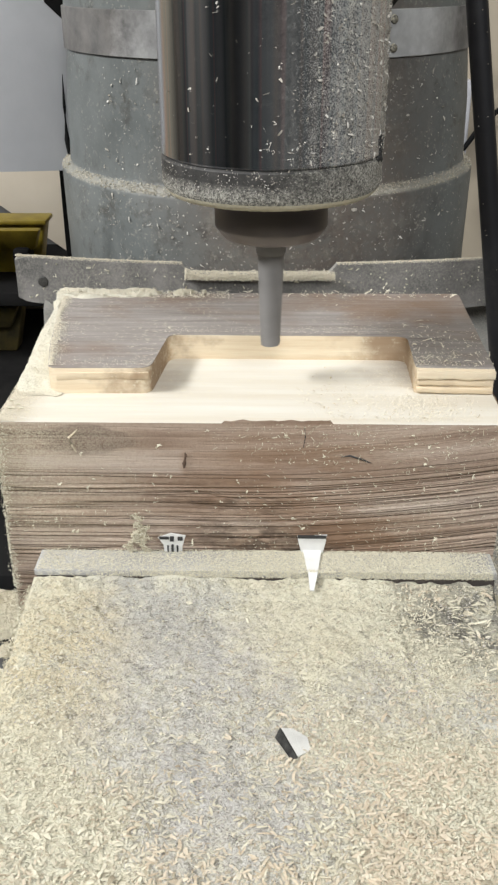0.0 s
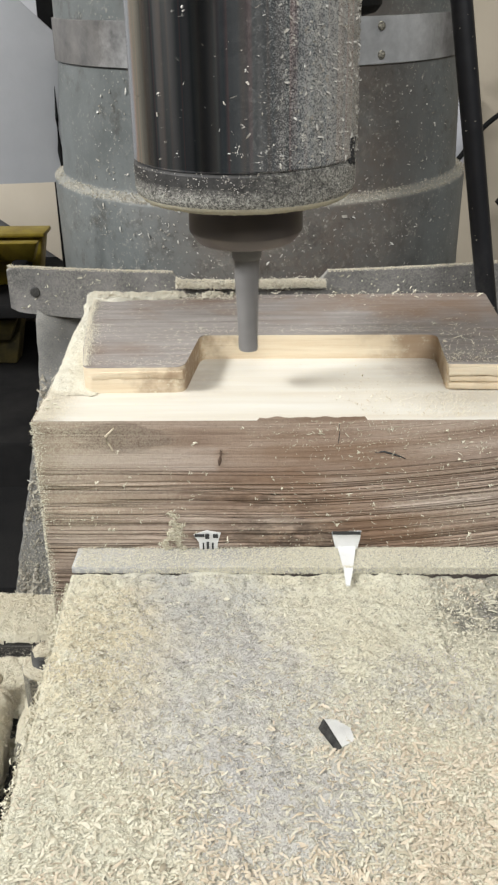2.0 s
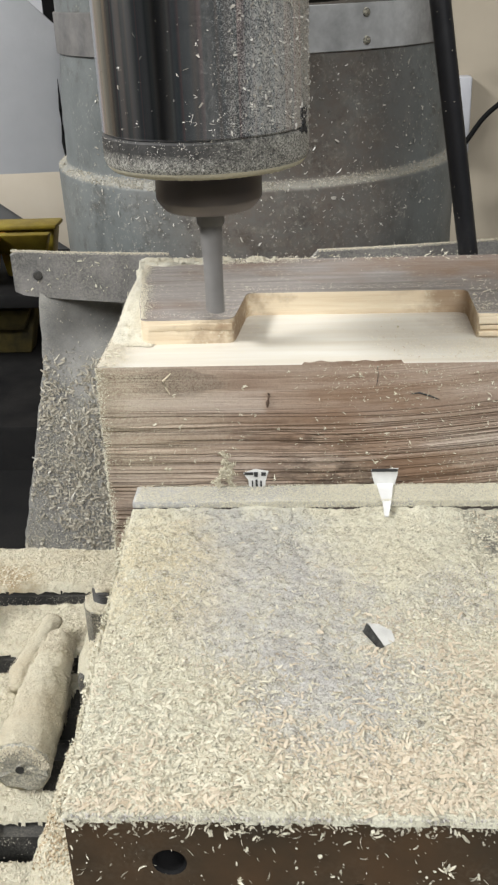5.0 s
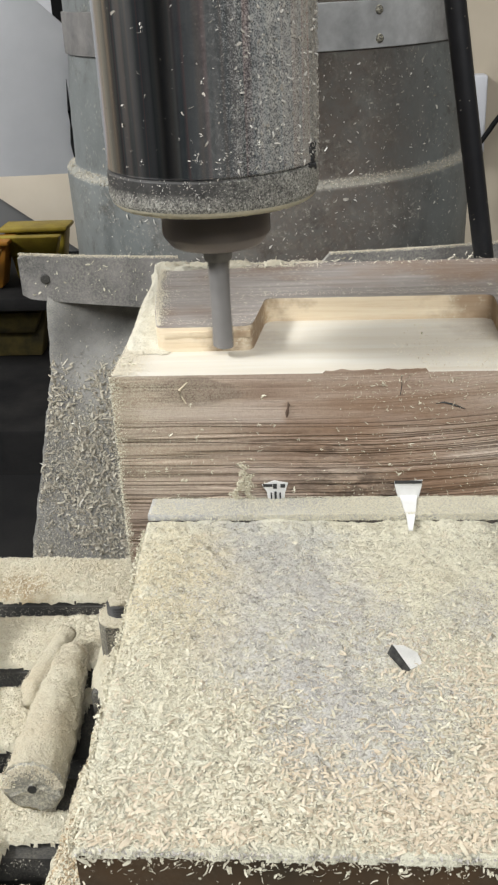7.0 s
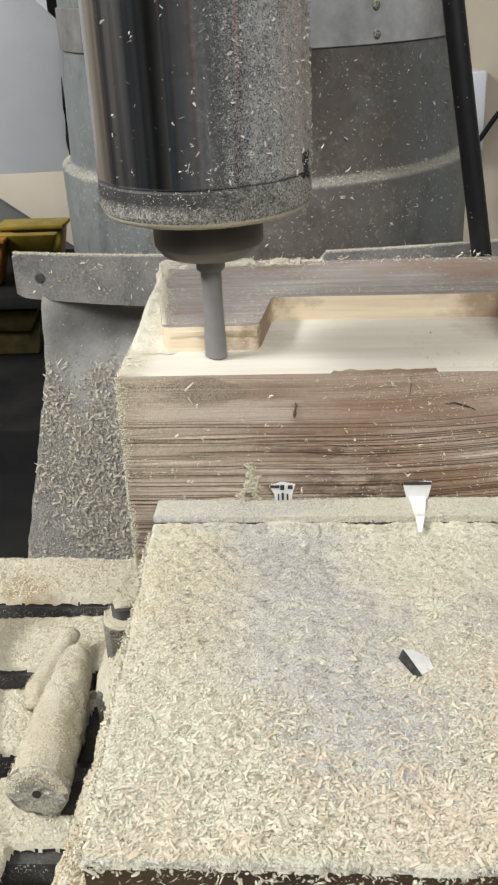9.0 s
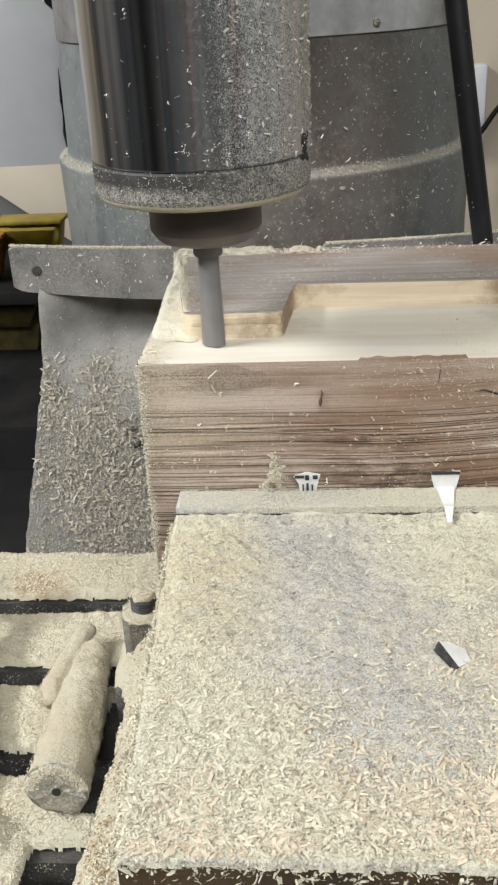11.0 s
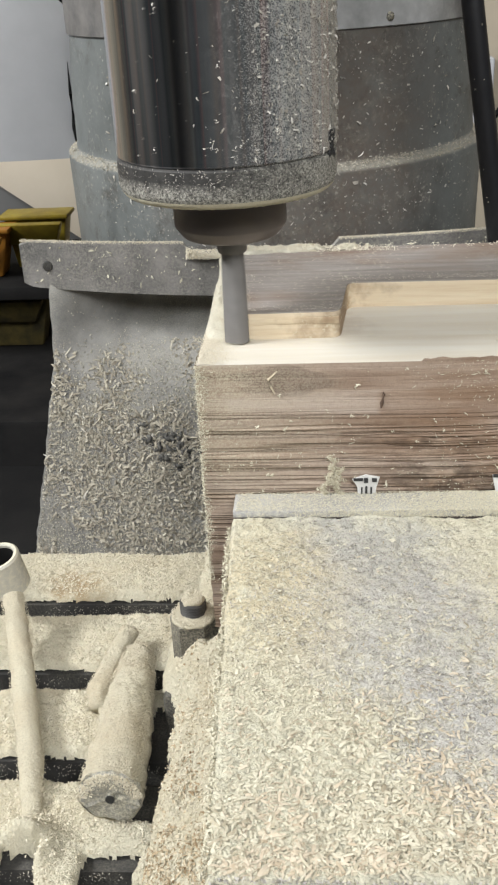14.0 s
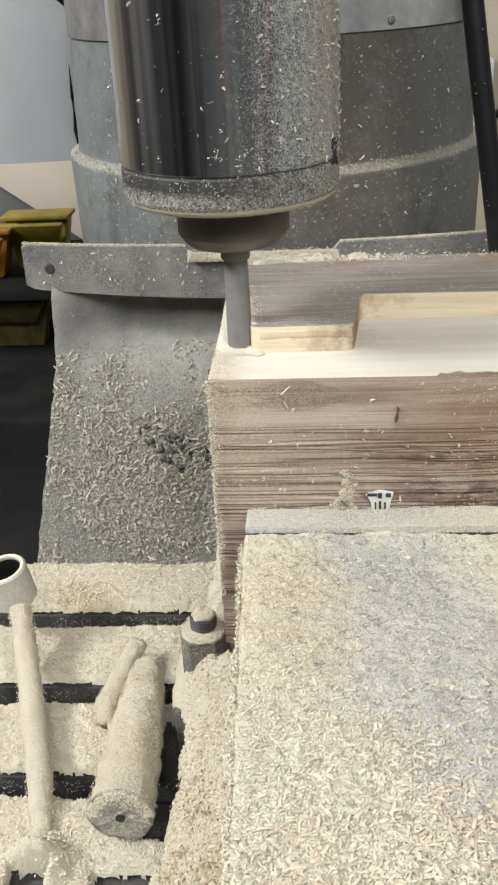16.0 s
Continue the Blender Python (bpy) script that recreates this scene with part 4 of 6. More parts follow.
def storage_bin(x0, x1, y, z0, z1, body, label):
    """A tapered plastic bin with a sloped front lip and a dark grip."""
    b = thing("storage_bin", ((x0 + x1) / 2, y, z0), label, "bin", "plastic bins behind the machine")
    w, h = (x1 - x0) / 2, z1 - z0
    bm = box(bmesh.new(), -w, w, 0.010, 0.036, 0.0, h, 0.003)
    for v in bm.verts:
        v.co.x *= 1.0 - 0.28 * (1 - v.co.z / h)
    part("body", bm, body, b)
    bm = box(bmesh.new(), -w - 0.003, w + 0.003, 0.004, 0.040, h, h + 0.005, 0.0018)
    part("rim", bm, body, b)
    bm = box(bmesh.new(), -w, w, -0.006, 0.008, h * 0.55, h, 0.002)
    for v in bm.verts:
        v.co.x *= 0.72 + 0.28 * (v.co.z - h * 0.55) / (h * 0.45)
        v.co.y -= 0.012 * (v.co.z - h * 0.55) / (h * 0.45)
    part("lip", bm, body, b)
    if body is M_YELLOW:
        bm = box(bmesh.new(), w * 0.10, w * 0.62, -0.016, 0.009, h * 0.25, h * 0.62, 0.004)
        part("grip", bm, M_BLACK, b, "dark grip of the bin")
    return b


storage_bin(-0.276, -0.207, 0.70, Z0 - 0.165, Z0 - 0.112, M_YELLOW, "grimy yellow plastic storage bin standing on a dark shelf")
storage_bin(-0.345, -0.262, 0.665, Z0 - 0.165, Z0 - 0.118, M_ORANGE, "grimy orange plastic storage bin standing on a dark shelf")
storage_bin(-0.330, -0.236, 0.69, Z0 - 0.252, Z0 - 0.192, M_YELLOW_SHADED, "dirty yellow plastic storage bin standing below the shelf, coloured darker for shade")
bench = thing("bin_bench", (-0.45, 0.70, -0.95), "black painted bench with a shelf for plastic bins", "bench")
part("cabinet", move_to(box(bmesh.new(), -0.75, -0.16, 0.50, 0.855, -0.95, Z0 - 0.2525, 0.006), bench), M_BENCH, bench)
part("shelf", move_to(box(bmesh.new(), -0.75, -0.20, 0.64, 0.855, Z0 - 0.180, Z0 - 0.1655, 0.002), bench), M_BENCH, bench)
part("side_panel", move_to(box(bmesh.new(), -0.75, -0.735, 0.64, 0.855, Z0 - 0.252, Z0 - 0.1775, 0.002), bench), M_BENCH, bench)
solid("pedestal", box(bmesh.new(), -0.30, 0.15, 0.335, 0.62, -0.95, Z0 - 0.30, 0.02), M_BLACK, "dark cast pedestal behind the rubber apron", "pedestal")


def wall_cables():
    bm = bmesh.new()
    y = 0.80
    s = (y + 0.3) / 0.99
    def q(x, z):
        return (0.06 + (x - 0.06) * s, y, Z0 + 0.125 + (z - 0.125) * s)
    tube(bm, smooth_line([q(*p) for p in ((0.205, -0.055), (0.225, -0.033), (0.243, -0.008), (0.264, 0.009), (0.286, 0.017), (0.33, 0.018))]), 0.0028, 10)
    solid("wall_cable", bm, M_BLACK, "black cable looping over the cream wall", "cable")
    bm = tube(bmesh.new(), smooth_line([q(*p) for p in ((0.259, 0.054), (0.272, 0.054), (0.283, 0.050), (0.33, 0.045))]), 0.0028, 10)
    solid("wall_cable", bm, M_BLACK, "short black cable end on the cream wall", "cable")
    c = thing("plug_cable", q(0.275, -0.07), "black cable hanging down into a thicker plug", "cable")
    bm = tube(bmesh.new(), smooth_line([q(*p) for p in ((0.300, 0.022), (0.287, 0.006), (0.277, -0.03), (0.273, -0.072))]), 0.0028, 10)
    part("lead", move_to(bm, c), M_BLACK, c)
    bm = tube(bmesh.new(), [q(*p) for p in ((0.271, -0.074), (0.274, -0.080), (0.284, -0.104), (0.300, -0.13), (0.33, -0.16))], [0.0095, 0.0078, 0.0065, 0.007, 0.007], 14)
    part("plug", move_to(bm, c), M_BLACK, c)
    a, b = q(0.205, -0.049), q(0.236, 0.028)
    solid("wall_plate", box(bmesh.new(), a[0], b[0], 0.84, 0.86, a[2], b[2], 0.003), M_WHITEBOX, "white plastic box on the cream wall", "box")


wall_cables()
solid("machine_post", box(bmesh.new(), -0.1505, -0.128, 0.545, 0.57, -0.95, Z0 + 0.30, 0.003), M_BLACK, "slim black post standing behind the machine column", "post")
bm = box(bmesh.new(), -0.36, -0.165, 0.80, 0.82, Z0 - 0.19, Z0 + 0.04, 0.004)
for v in bm.verts:
    if v.co.z < Z0 - 0.1:
        v.co.z = Z0 - 0.094 - 0.73 * (v.co.x + 0.303)
solid("cream_board", bm, M_CREAM, "cream painted board with a slanting lower edge behind the bin", "board")
solid("grey_panel", box(bmesh.new(), -0.42, -0.17, 0.83, 0.85, Z0 - 0.17, Z0 - 0.03, 0.004), M_WALL_DARK, "blue-grey panel on the wall behind the bins", "panel")
solid("white_board", box(bmesh.new(), -0.30, -0.12, 0.835, 0.858, Z0 + 0.035, 0.60, 0.003), M_WHITEBOX, "white board on the wall behind the sheet guard", "board")


# ---- mill table and what rides on it ----
SLOTS = (0.0855, 0.0330, -0.0195, -0.0705)


def mill_table():
    prof = [(0.136, -0.055), (0.136, -0.002), (0.134, 0.0)]
    for c in SLOTS:
        prof += [(c + 0.006, 0.0), (c + 0.006, -0.012), (c + 0.011, -0.012), (c + 0.011, -0.022), (c - 0.011, -0.022), (c - 0.011, -0.012), (c - 0.006, -0.012), (c - 0.006, 0.0)]
    prof += [(-0.128, 0.0), (-0.130, -0.002), (-0.130, -0.055)]
    bm = bmesh.new()
    ends = [[bm.verts.new((x, y, z)) for y, z in prof] for x in (-0.45, 0.55)]
    n = len(prof)
    for i in range(n):
        bm.faces.new((ends[0][i], ends[0][(i + 1) % n], ends[1][(i + 1) % n], ends[1][i]))
    bm.faces.new(ends[0])
    bm.faces.new(ends[1][::-1])
    t = solid("mill_table", bm, M_CASTIRON, "cast-iron mill table with T-slots under a thick cover of sawdust", "machine table", kind="structure", smooth=None)
    return rides(t)


mill_table()


solid("machine_knee", box(bmesh.new(), -0.10, 0.26, -0.10, 0.12, -0.95, -0.0558, 0.01), M_CASTIRON, "plain cast-iron knee carrying the mill table", "machine part", kind="structure")


def dust_field(name, x0, x1, y0, y1, step, fn, material, label, keep=-0.0006, whole=False):
    """Loose sawdust as a height field; fn gives height in metres, cells far below their base are left out by base mask."""
    nx, ny = int((x1 - x0) / step) + 1, int((y1 - y0) / step) + 1
    X, Y = np.meshgrid(np.linspace(x0, x1, nx), np.linspace(y0, y1, ny), indexing="ij")
    Z, H = fn(X, Y)
    rng = np.random.RandomState(len(name))
    X = X + (rng.rand(*X.shape) - 0.5) * step * 0.5
    Y = Y + (rng.rand(*Y.shape) - 0.5) * step * 0.5
    F = grid_faces(nx, ny)
    F = F[(H.ravel()[F] > keep).all(1) if whole else (H.ravel()[F] > keep).any(1)]
    used, inv = np.unique(F, return_inverse=True)
    P = np.stack([X, Y, Z], -1).reshape(-1, 3)[used]
    ob = new(name, mesh_arrays(name, P, inv.reshape(F.shape), material, 0))
    return tagged(ob, label, "sawdust", "", "stuff")


def crumbs(X, Y, amp, seed):
    return amp * (vnoise(X, Y, 330, seed, 3) * 0.7 + vnoise(X, Y, 90, seed + 1, 2) * 0.8)


def table_dust():
    def fn(X, Y):
        H = 0.0052 + crumbs(X, Y, 0.0012, 40) + 0.0016 * vnoise(X, Y, 25, 42, 2)
        for c in SLOTS:
            last = c == SLOTS[3]
            d = np.abs(Y - (-0.0690 if last else c)) - (0.0090 if last else 0.0068) - 0.0010 * vnoise(X, Y * 0.3, 170, 44, 3)
            if last:  # choked in places
                d = np.maximum(d, 0.008 - np.minimum(np.abs(X + 0.052), np.abs(X + 0.018)) + 0.002 * vnoise(X, Y, 160, 46))
                d = np.maximum(d, np.maximum(-0.075 - X, X + 0.020))
            fill = np.clip(1 - d / 0.0035, 0, 1) ** 2
            H = np.where(d < 0, np.maximum(H * 0.25 + d * 9, -0.02), H * (1 - 0.75 * fill))
        # bare gap beside the foot of the vise
        g = np.minimum(np.minimum(X + 0.0310, -0.008 - X), 0.030 - np.abs(Y + 0.0155)) + 0.0013 * vnoise(X, Y, 150, 48, 3)
        H = np.where(g > 0, np.maximum(0.003 - g * 7, -0.02), H * np.clip(0.5 - g / 0.004, 0.5, 1))
        H = H + 0.014 * np.exp(-((X + 0.066) ** 2 + (Y + 0.060) ** 2) / 0.0105 ** 2)
        # thinner at the rear edge
        H = H - 0.006 * np.clip((Y - 0.128) / 0.008, 0, 1) ** 2
        return H, H
    rides(dust_field("table_sawdust", 0.16, 0.28, -0.13, 0.137, 0.0011, fn, M_SAWDUST_TABLE, "pale sawdust beyond the vise on the table", -0.004, True))
    ob = rides(dust_field("table_sawdust", -0.19, 0.0, -0.13, 0.137, 0.00055, fn, M_SAWDUST_TABLE, "thick pale sawdust lying between the T-slots", 0.0003, True))
    rng = np.random.RandomState(17)
    n = 46000
    x, y = -0.16 + rng.rand(n) * 0.16, -0.128 + rng.rand(n) * 0.262
    H, _ = fn(x, y)
    ok = H > 0.002
    pos = np.stack([x, y, H], 1)[ok]
    chips("table_chips", pos, [0, 0, 1], 0.0006 + 0.0010 * rng.rand(len(pos)) ** 2, 0.00045, M_MEAL, 18, "fine shavings on the sawdust", "dust", parent=ob, tilt=0.5)
    n = 5200  # dust clinging to the far walls of the slots
    x, c = -0.16 + rng.rand(n) * 0.15, np.array(SLOTS)[rng.randint(0, 4, n)]
    z = -0.0005 - np.abs(rng.randn(n)) * 0.004
    pos = np.stack([x, c + 0.0058, z], 1)[(z > -0.011) & (rng.rand(n) < 0.35 + 0.9 * vnoise(x, z, 60, 66, 3))]
    chips("slot_dust", pos, [0, -1, 0.3], 0.0005, 0.0003, M_APRON_MEAL, 67, "grey dust clinging to the slot walls", "dust", parent=ob, tilt=0.5)


table_dust()


def machine_vise():
    v = rides(thing("machine_vise", (0.09, -0.02, 0.0), "heavy dark steel machine vise buried in sawdust, holding a timber block", "vise"))
    o = -v.matrix_basis.translation
    # base with side flanges
    bm = box(bmesh.new(), -0.0165, 0.193, -0.148, 0.13, 0.0, 0.028, 0.004)
    box(bm, -0.0235, -0.012, -0.006, 0.032, 0.0, 0.0275, 0.004)
    part("base", move_to(bm, v), M_CASTIRON, v)
    bm = box(bmesh.new(), 0.016, 0.158, -0.150, 0.125, 0.028, 0.056, 0.003)
    part("bed", move_to(bm, v), M_CASTIRON, v)
    # sliding jaw: a slab whose front face has threaded holes
    bm = bmesh.new()
    xl0, xl1, xr0, xr1 = 0.0095, 0.0158, 0.1630, 0.1560
    yb, yf, zt, zb = -0.0138, -0.1545, 0.1085, 0.050
    c = lambda p: bm.verts.new(p)
    top = [c((xl0, yb, zt)), c((xr0, yb, zt)), c((xr1, yf, zt)), c((xl1, yf, zt))]
    bot = [c((xl0, yb, zb)), c((xr0, yb, zb)), c((xr1, yf, zb)), c((xl1, yf, zb))]
    bm.faces.new(top[::-1])
    bm.faces.new(bot)
    for a, b in ((0, 1), (1, 2), (3, 0)):
        bm.faces.new((top[b], bot[b], bot[a], top[a]))
    # front face split into cells round the holes
    holes = ((0.0405, 0.0933, 0.0037), (0.1343, 0.0933, 0.0037), (0.0870, 0.0826, 0.0037))
    xs = [xl1, 0.0245, 0.0565, 0.0710, 0.1030, 0.1185, 0.1500, xr1]
    for i in range(7):
        x0, x1 = xs[i], xs[i + 1]
        hole = next((h for h in holes if x0 < h[0] < x1), None)
        q = [(x0, zb), (x1, zb), (x1, zt), (x0, zt)]
        if hole is None:
            bm.faces.new([c((x, yf, z)) for x, z in q])
            continue
        hx, hz, hr = hole
        n = 32
        outer, inner, deep, floor_ring = [], [], [], []
        for k in range(n):
            a = 2 * math.pi * (k + 0.5) / n
            ca, sa = math.cos(a), math.sin(a)
            s = min((x1 - hx) / ca if ca > 0 else (x0 - hx) / ca, (zt - hz) / sa if sa > 0 else (zb - hz) / sa)
            outer.append(c((hx + s * ca, yf, hz + s * sa)))
            inner.append(c((hx + (hr + 0.0006) * ca, yf, hz + (hr + 0.0006) * sa)))
            deep.append(c((hx + hr * ca, yf + 0.0007, hz + hr * sa)))
            floor_ring.append(c((hx + hr * ca, yf + 0.016, hz + hr * sa)))
        for cx_, cz_ in q:
            near = min(range(n), key=lambda k: (outer[k].co.x - cx_) ** 2 + (outer[k].co.z - cz_) ** 2)
            outer[near].co = (cx_, yf, cz_)
        for A, B in ((outer, inner), (inner, deep), (deep, floor_ring)):
            for k in range(n):
                bm.faces.new((A[k], A[(k + 1) % n], B[(k + 1) % n], B[k])).material_index = 0 if B is inner else 1
        bm.faces.new(floor_ring).material_index = 1
    bmesh.ops.remove_doubles(bm, verts=bm.verts, dist=1e-5)
    part("sliding_jaw", move_to(bm, v), [M_VISE, M_BLACK], v, "dark browned steel sliding jaw with threaded holes", None, False)
    # dark body below the plate: its colour gives the gap line its shade
    bm = box(bmesh.new(), 0.0104, 0.1641, -0.0122, -0.0008, 0.052, 0.1122, 0.0003)
    part("dark_gap_backing", move_to(bm, v), M_NUT, v, "dark backing below the plate, standing in for the shaded gap")
    bm = box(bmesh.new(), 0.0100, 0.1645, -0.0130, -0.0006, 0.1122, 0.1146, 0.0003)
    part("jaw_plate", move_to(bm, v), M_JAW, v, "dust-grey hardened jaw plate")
    bm = box(bmesh.new(), 0.0105, 0.1645, 0.1105, 0.124, 0.052, 0.1108, 0.0012)
    part("jaw_plate", move_to(bm, v), M_JAW, v, "dust-grey hardened jaw plate")
    bm = box(bmesh.new(), 0.0105, 0.1645, 0.124, 0.129, 0.028, 0.109, 0.002)
    part("fixed_jaw", move_to(bm, v), M_VISE, v)
    # chips clinging to the front face
    rng = np.random.RandomState(23)
    n = 620
    x = 0.0165 + rng.rand(n) * 0.139
    z = 0.1085 - np.where(rng.rand(n) < 0.5, np.abs(rng.randn(n)) * 0.004, rng.rand(n) * 0.035)
    small = chips_arrays(np.stack([x, 0 * x + yf - 0.0001, z], 1) + np.array(o), np.tile([0, -1, 0.15], (n, 1)), 0.0010 * (0.25 + rng.rand(n) ** 4 * 2.6), 0.00018 + 0.0005 * rng.rand(n) ** 3, 24, tilt=0.3, lift=0.0002, curl=0.3)
    n = 75
    cx_ = 0.0165 + rng.rand(n) * 0.139
    cz_ = 0.1080 - np.where(rng.rand(n) < 0.75, np.abs(rng.randn(n)) * 0.0025, rng.rand(n) * 0.025)
    k = np.repeat(np.arange(n), 4)
    pos = np.stack([cx_[k] + rng.randn(4 * n) * 0.0005, 0 * k + yf - 0.0004 * rng.rand(4 * n), cz_[k] + rng.randn(4 * n) * 0.0006], 1)
    clump = chips_arrays(pos + np.array(o), np.tile([0, -1, 0.2], (4 * n, 1)), 0.0006 + 0.0014 * rng.rand(n)[k] ** 2, 0.0005, 33, tilt=0.5, lift=0.0002, curl=0.4)
    small = (np.concatenate([small[0], clump[0]]), np.concatenate([small[1], clump[1] + len(small[0])]))
    ob = new("stuck_dust", mesh_arrays("stuck_dust", *small, M_FINE, 0))
    ob.parent, ob["kind"], ob["label"] = v, "stuff", "pale chips clinging to the dark front face"
    return v


machine_vise()


def vise_dust():
    """Sawdust heaped on the vise's sliding jaw, coarse towards its front."""
    def left(Y):
        return 0.0095 + 0.0063 * (-0.0135 - Y) / 0.142
    def wide(Y):
        return 0.1535 - 0.0133 * (-0.0135 - Y) / 0.142
    def fn(X, Y):
        e = np.minimum(np.minimum(X - left(Y), left(Y) + wide(Y) - X), np.minimum(Y + 0.1550, -0.0135 + 0.0017 * np.clip((vnoise(X, X * 0, 75, 59, 4) + 0.04) * 5, 0, 1) - Y)) + 0.0007 * vnoise(X, Y, 220, 50, 3)
        H = 0.0020 + crumbs(X, Y, 0.0011, 51) + 0.0007 * vnoise(X, Y, 30, 53, 2)
        H += 0.0025 * np.exp(-(((X - 0.020) / 0.010) ** 2 + ((Y + 0.045) / 0.035) ** 2))
        H -= 0.0014 * np.exp(-(((X - 0.155) / 0.012) ** 2 + ((Y + 0.030) / 0.016) ** 2))
        H += np.clip((Y + 0.024) / 0.010, 0, 1) * (0.0017 + 0.0013 * np.clip(0.4 + 1.8 * vnoise(X, X * 0, 48, 56, 3), 0, 1))
        H = H * np.clip(e / 0.0015 + 0.35, 0, 1) ** 0.5 * (1 - 0.1 * np.clip((Y + 0.0165) / 0.002, 0, 1))
        H = np.where(e < -0.0002, -0.0008, H)
        return 0.1085 + H, H
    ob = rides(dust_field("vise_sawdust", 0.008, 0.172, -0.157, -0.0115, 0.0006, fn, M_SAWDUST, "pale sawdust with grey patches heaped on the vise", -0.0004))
    rng = np.random.RandomState(25)
    # coarse shavings: thick at the front and right, thin at the back and left
    n = 52000
    x, y = 0.011 + rng.rand(n) * 0.158, -0.1545 + rng.rand(n) * 0.139
    lx = (x - left(y)) / wide(y)
    ok = (lx > 0.0) & (lx < 1.0)
    want = 0.05 + 0.75 * np.clip((-0.045 - y) / 0.09, 0, 1) * np.clip(0.35 + lx * 1.3, 0, 1) + 0.30 * np.clip((lx - 0.45) * 2.0, 0, 1) + 0.5 * np.clip((-0.128 - y) / 0.02, 0, 1)
    want = (want + 0.22 * vnoise(x, y, 45, 55, 3)) * (1 - 0.9 * np.exp(-(((x - 0.158) / 0.012) ** 2 + ((y + 0.034) / 0.013) ** 2)))
    cool = np.zeros(n)
    for cx_, cy_, r in ((0.060, -0.058, 0.036), (0.085, -0.112, 0.030), (0.072, -0.088, 0.034)):
        cool = np.maximum(cool, np.clip(1.2 - np.hypot(x - cx_, y - cy_) / r, 0, 1))
    ok &= rng.rand(n) < want * (1 - 0.75 * cool)
    x, y = x[ok], y[ok]
    H = fn(x, y)[1]
    k = len(x)
    size = 0.0007 + 0.0011 * rng.rand(k) ** 2 + 0.0014 * rng.rand(k) ** 9 + 0.0007 * np.clip((-0.07 - y) / 0.07, 0, 1)
    pos = np.stack([x, y, 0.1085 + np.maximum(H, 0.0003)], 1)
    tan = (vnoise(x, y, 55, 47, 3) + 0.25 * rng.randn(k) + 0.25 * (x > 0.09) + 0.12 * (y < -0.11) - 0.1 * (y > -0.09) + 0.5 * np.exp(-(((x - 0.112) / 0.022) ** 2 + ((y + 0.085) / 0.018) ** 2))) > 0.38
    chips("pale_shavings", pos[~tan], [0, 0, 1], size[~tan], size[~tan] * 0.26, M_CHIPS, 26, "curled pale shavings", "dust", parent=ob, tilt=0.25, curl=0.3, lift=0.0002)
    chips("tan_shavings", pos[tan], [0, 0, 1], size[tan] * 1.1, size[tan] * 0.26, M_TAN, 31, "curled tan shavings", "dust", parent=ob, tilt=0.25, curl=0.3, lift=0.0002)
    n = 30000
    x, y = 0.011 + rng.rand(n) * 0.158, -0.1545 + rng.rand(n) * 0.139
    lx = (x - left(y)) / wide(y)
    ok = (lx > 0.0) & (lx < 1.0)
    ok &= rng.rand(n) > 0.85 * np.exp(-(((x - 0.158) / 0.012) ** 2 + ((y + 0.034) / 0.013) ** 2))
    x, y = x[ok], y[ok]
    H = fn(x, y)[1]
    pos = np.stack([x, y, 0.1085 + np.maximum(H, 0.0002)], 1)
    k = len(x)
    cool = np.zeros(k)
    for cx_, cy_, r in ((0.060, -0.058, 0.036), (0.050, -0.030, 0.024), (0.085, -0.112, 0.034), (0.072, -0.088, 0.034), (0.125, -0.066, 0.016), (0.146, -0.075, 0.012), (0.157, -0.034, 0.016)):
        cool = np.maximum(cool, 1.15 - np.hypot(x - cx_, y - cy_) / r + 0.45 * vnoise(x, y, 60, 49, 3))
    grey_ = rng.rand(k) < np.clip(cool * 1.6, 0, 0.92)
    chips("pale_meal", pos[~grey_], [0, 0, 1], 0.0008, 0.00025, M_FINE, 27, "fine pale meal of sawdust", "dust", parent=ob, tilt=0.4)
    chips("grey_meal", pos[grey_], [0, 0, 1], 0.0008, 0.00025, M_GREY_FINE, 32, "fine greyish meal", "dust", parent=ob, tilt=0.4)
    # fringe that hangs over the front edge
    n = 520
    x = 0.0162 + rng.rand(n) * 0.139
    pos = np.stack([x, -0.1550 + rng.rand(n) * 0.0012, 0.1095 - rng.rand(n) ** 2 * 0.004 * (1 + vnoise(x, x * 0, 200, 57))], 1)
    chips("fringe", pos, [0, -0.9, 0.5], 0.0014, 0.0004, M_CHIPS, 28, "shavings hanging over the front edge", "dust", parent=ob, tilt=0.5)
    n = 700
    x = 0.0160 + rng.rand(n) * 0.1395
    pos = np.stack([x, -0.1553 + rng.rand(n) * 0.0010, 0.1094 - rng.rand(n) ** 1.5 * 0.0014 * (1 + 0.6 * vnoise(x, x * 0, 160, 37))], 1)
    chips("edge_meal", pos, [0, -0.9, 0.5], 0.0008, 0.0004, M_GREY_FINE, 36, "greyish meal along the front edge", "dust", parent=ob, tilt=0.5)
    n = 2600
    y = -0.1545 + rng.rand(n) * 0.139
    pos = np.stack([left(y) - 0.0003 - np.abs(rng.randn(n)) * 0.0007 * (1 + vnoise(y, y * 0, 120, 38)), y, 0.1100 - np.abs(rng.randn(n)) * 0.0022], 1)
    chips("side_fringe", pos, [-0.9, 0, 0.5], 0.0006 + 0.0012 * rng.rand(n) ** 3, 0.00035, M_FINE, 39, "shavings hanging over the flank", "dust", parent=ob, tilt=0.6)
    # meal on the jaw plate
    n = 42000
    x = 0.011 + rng.rand(n) * 0.152
    y = -0.0131 + rng.rand(n) * 0.0126
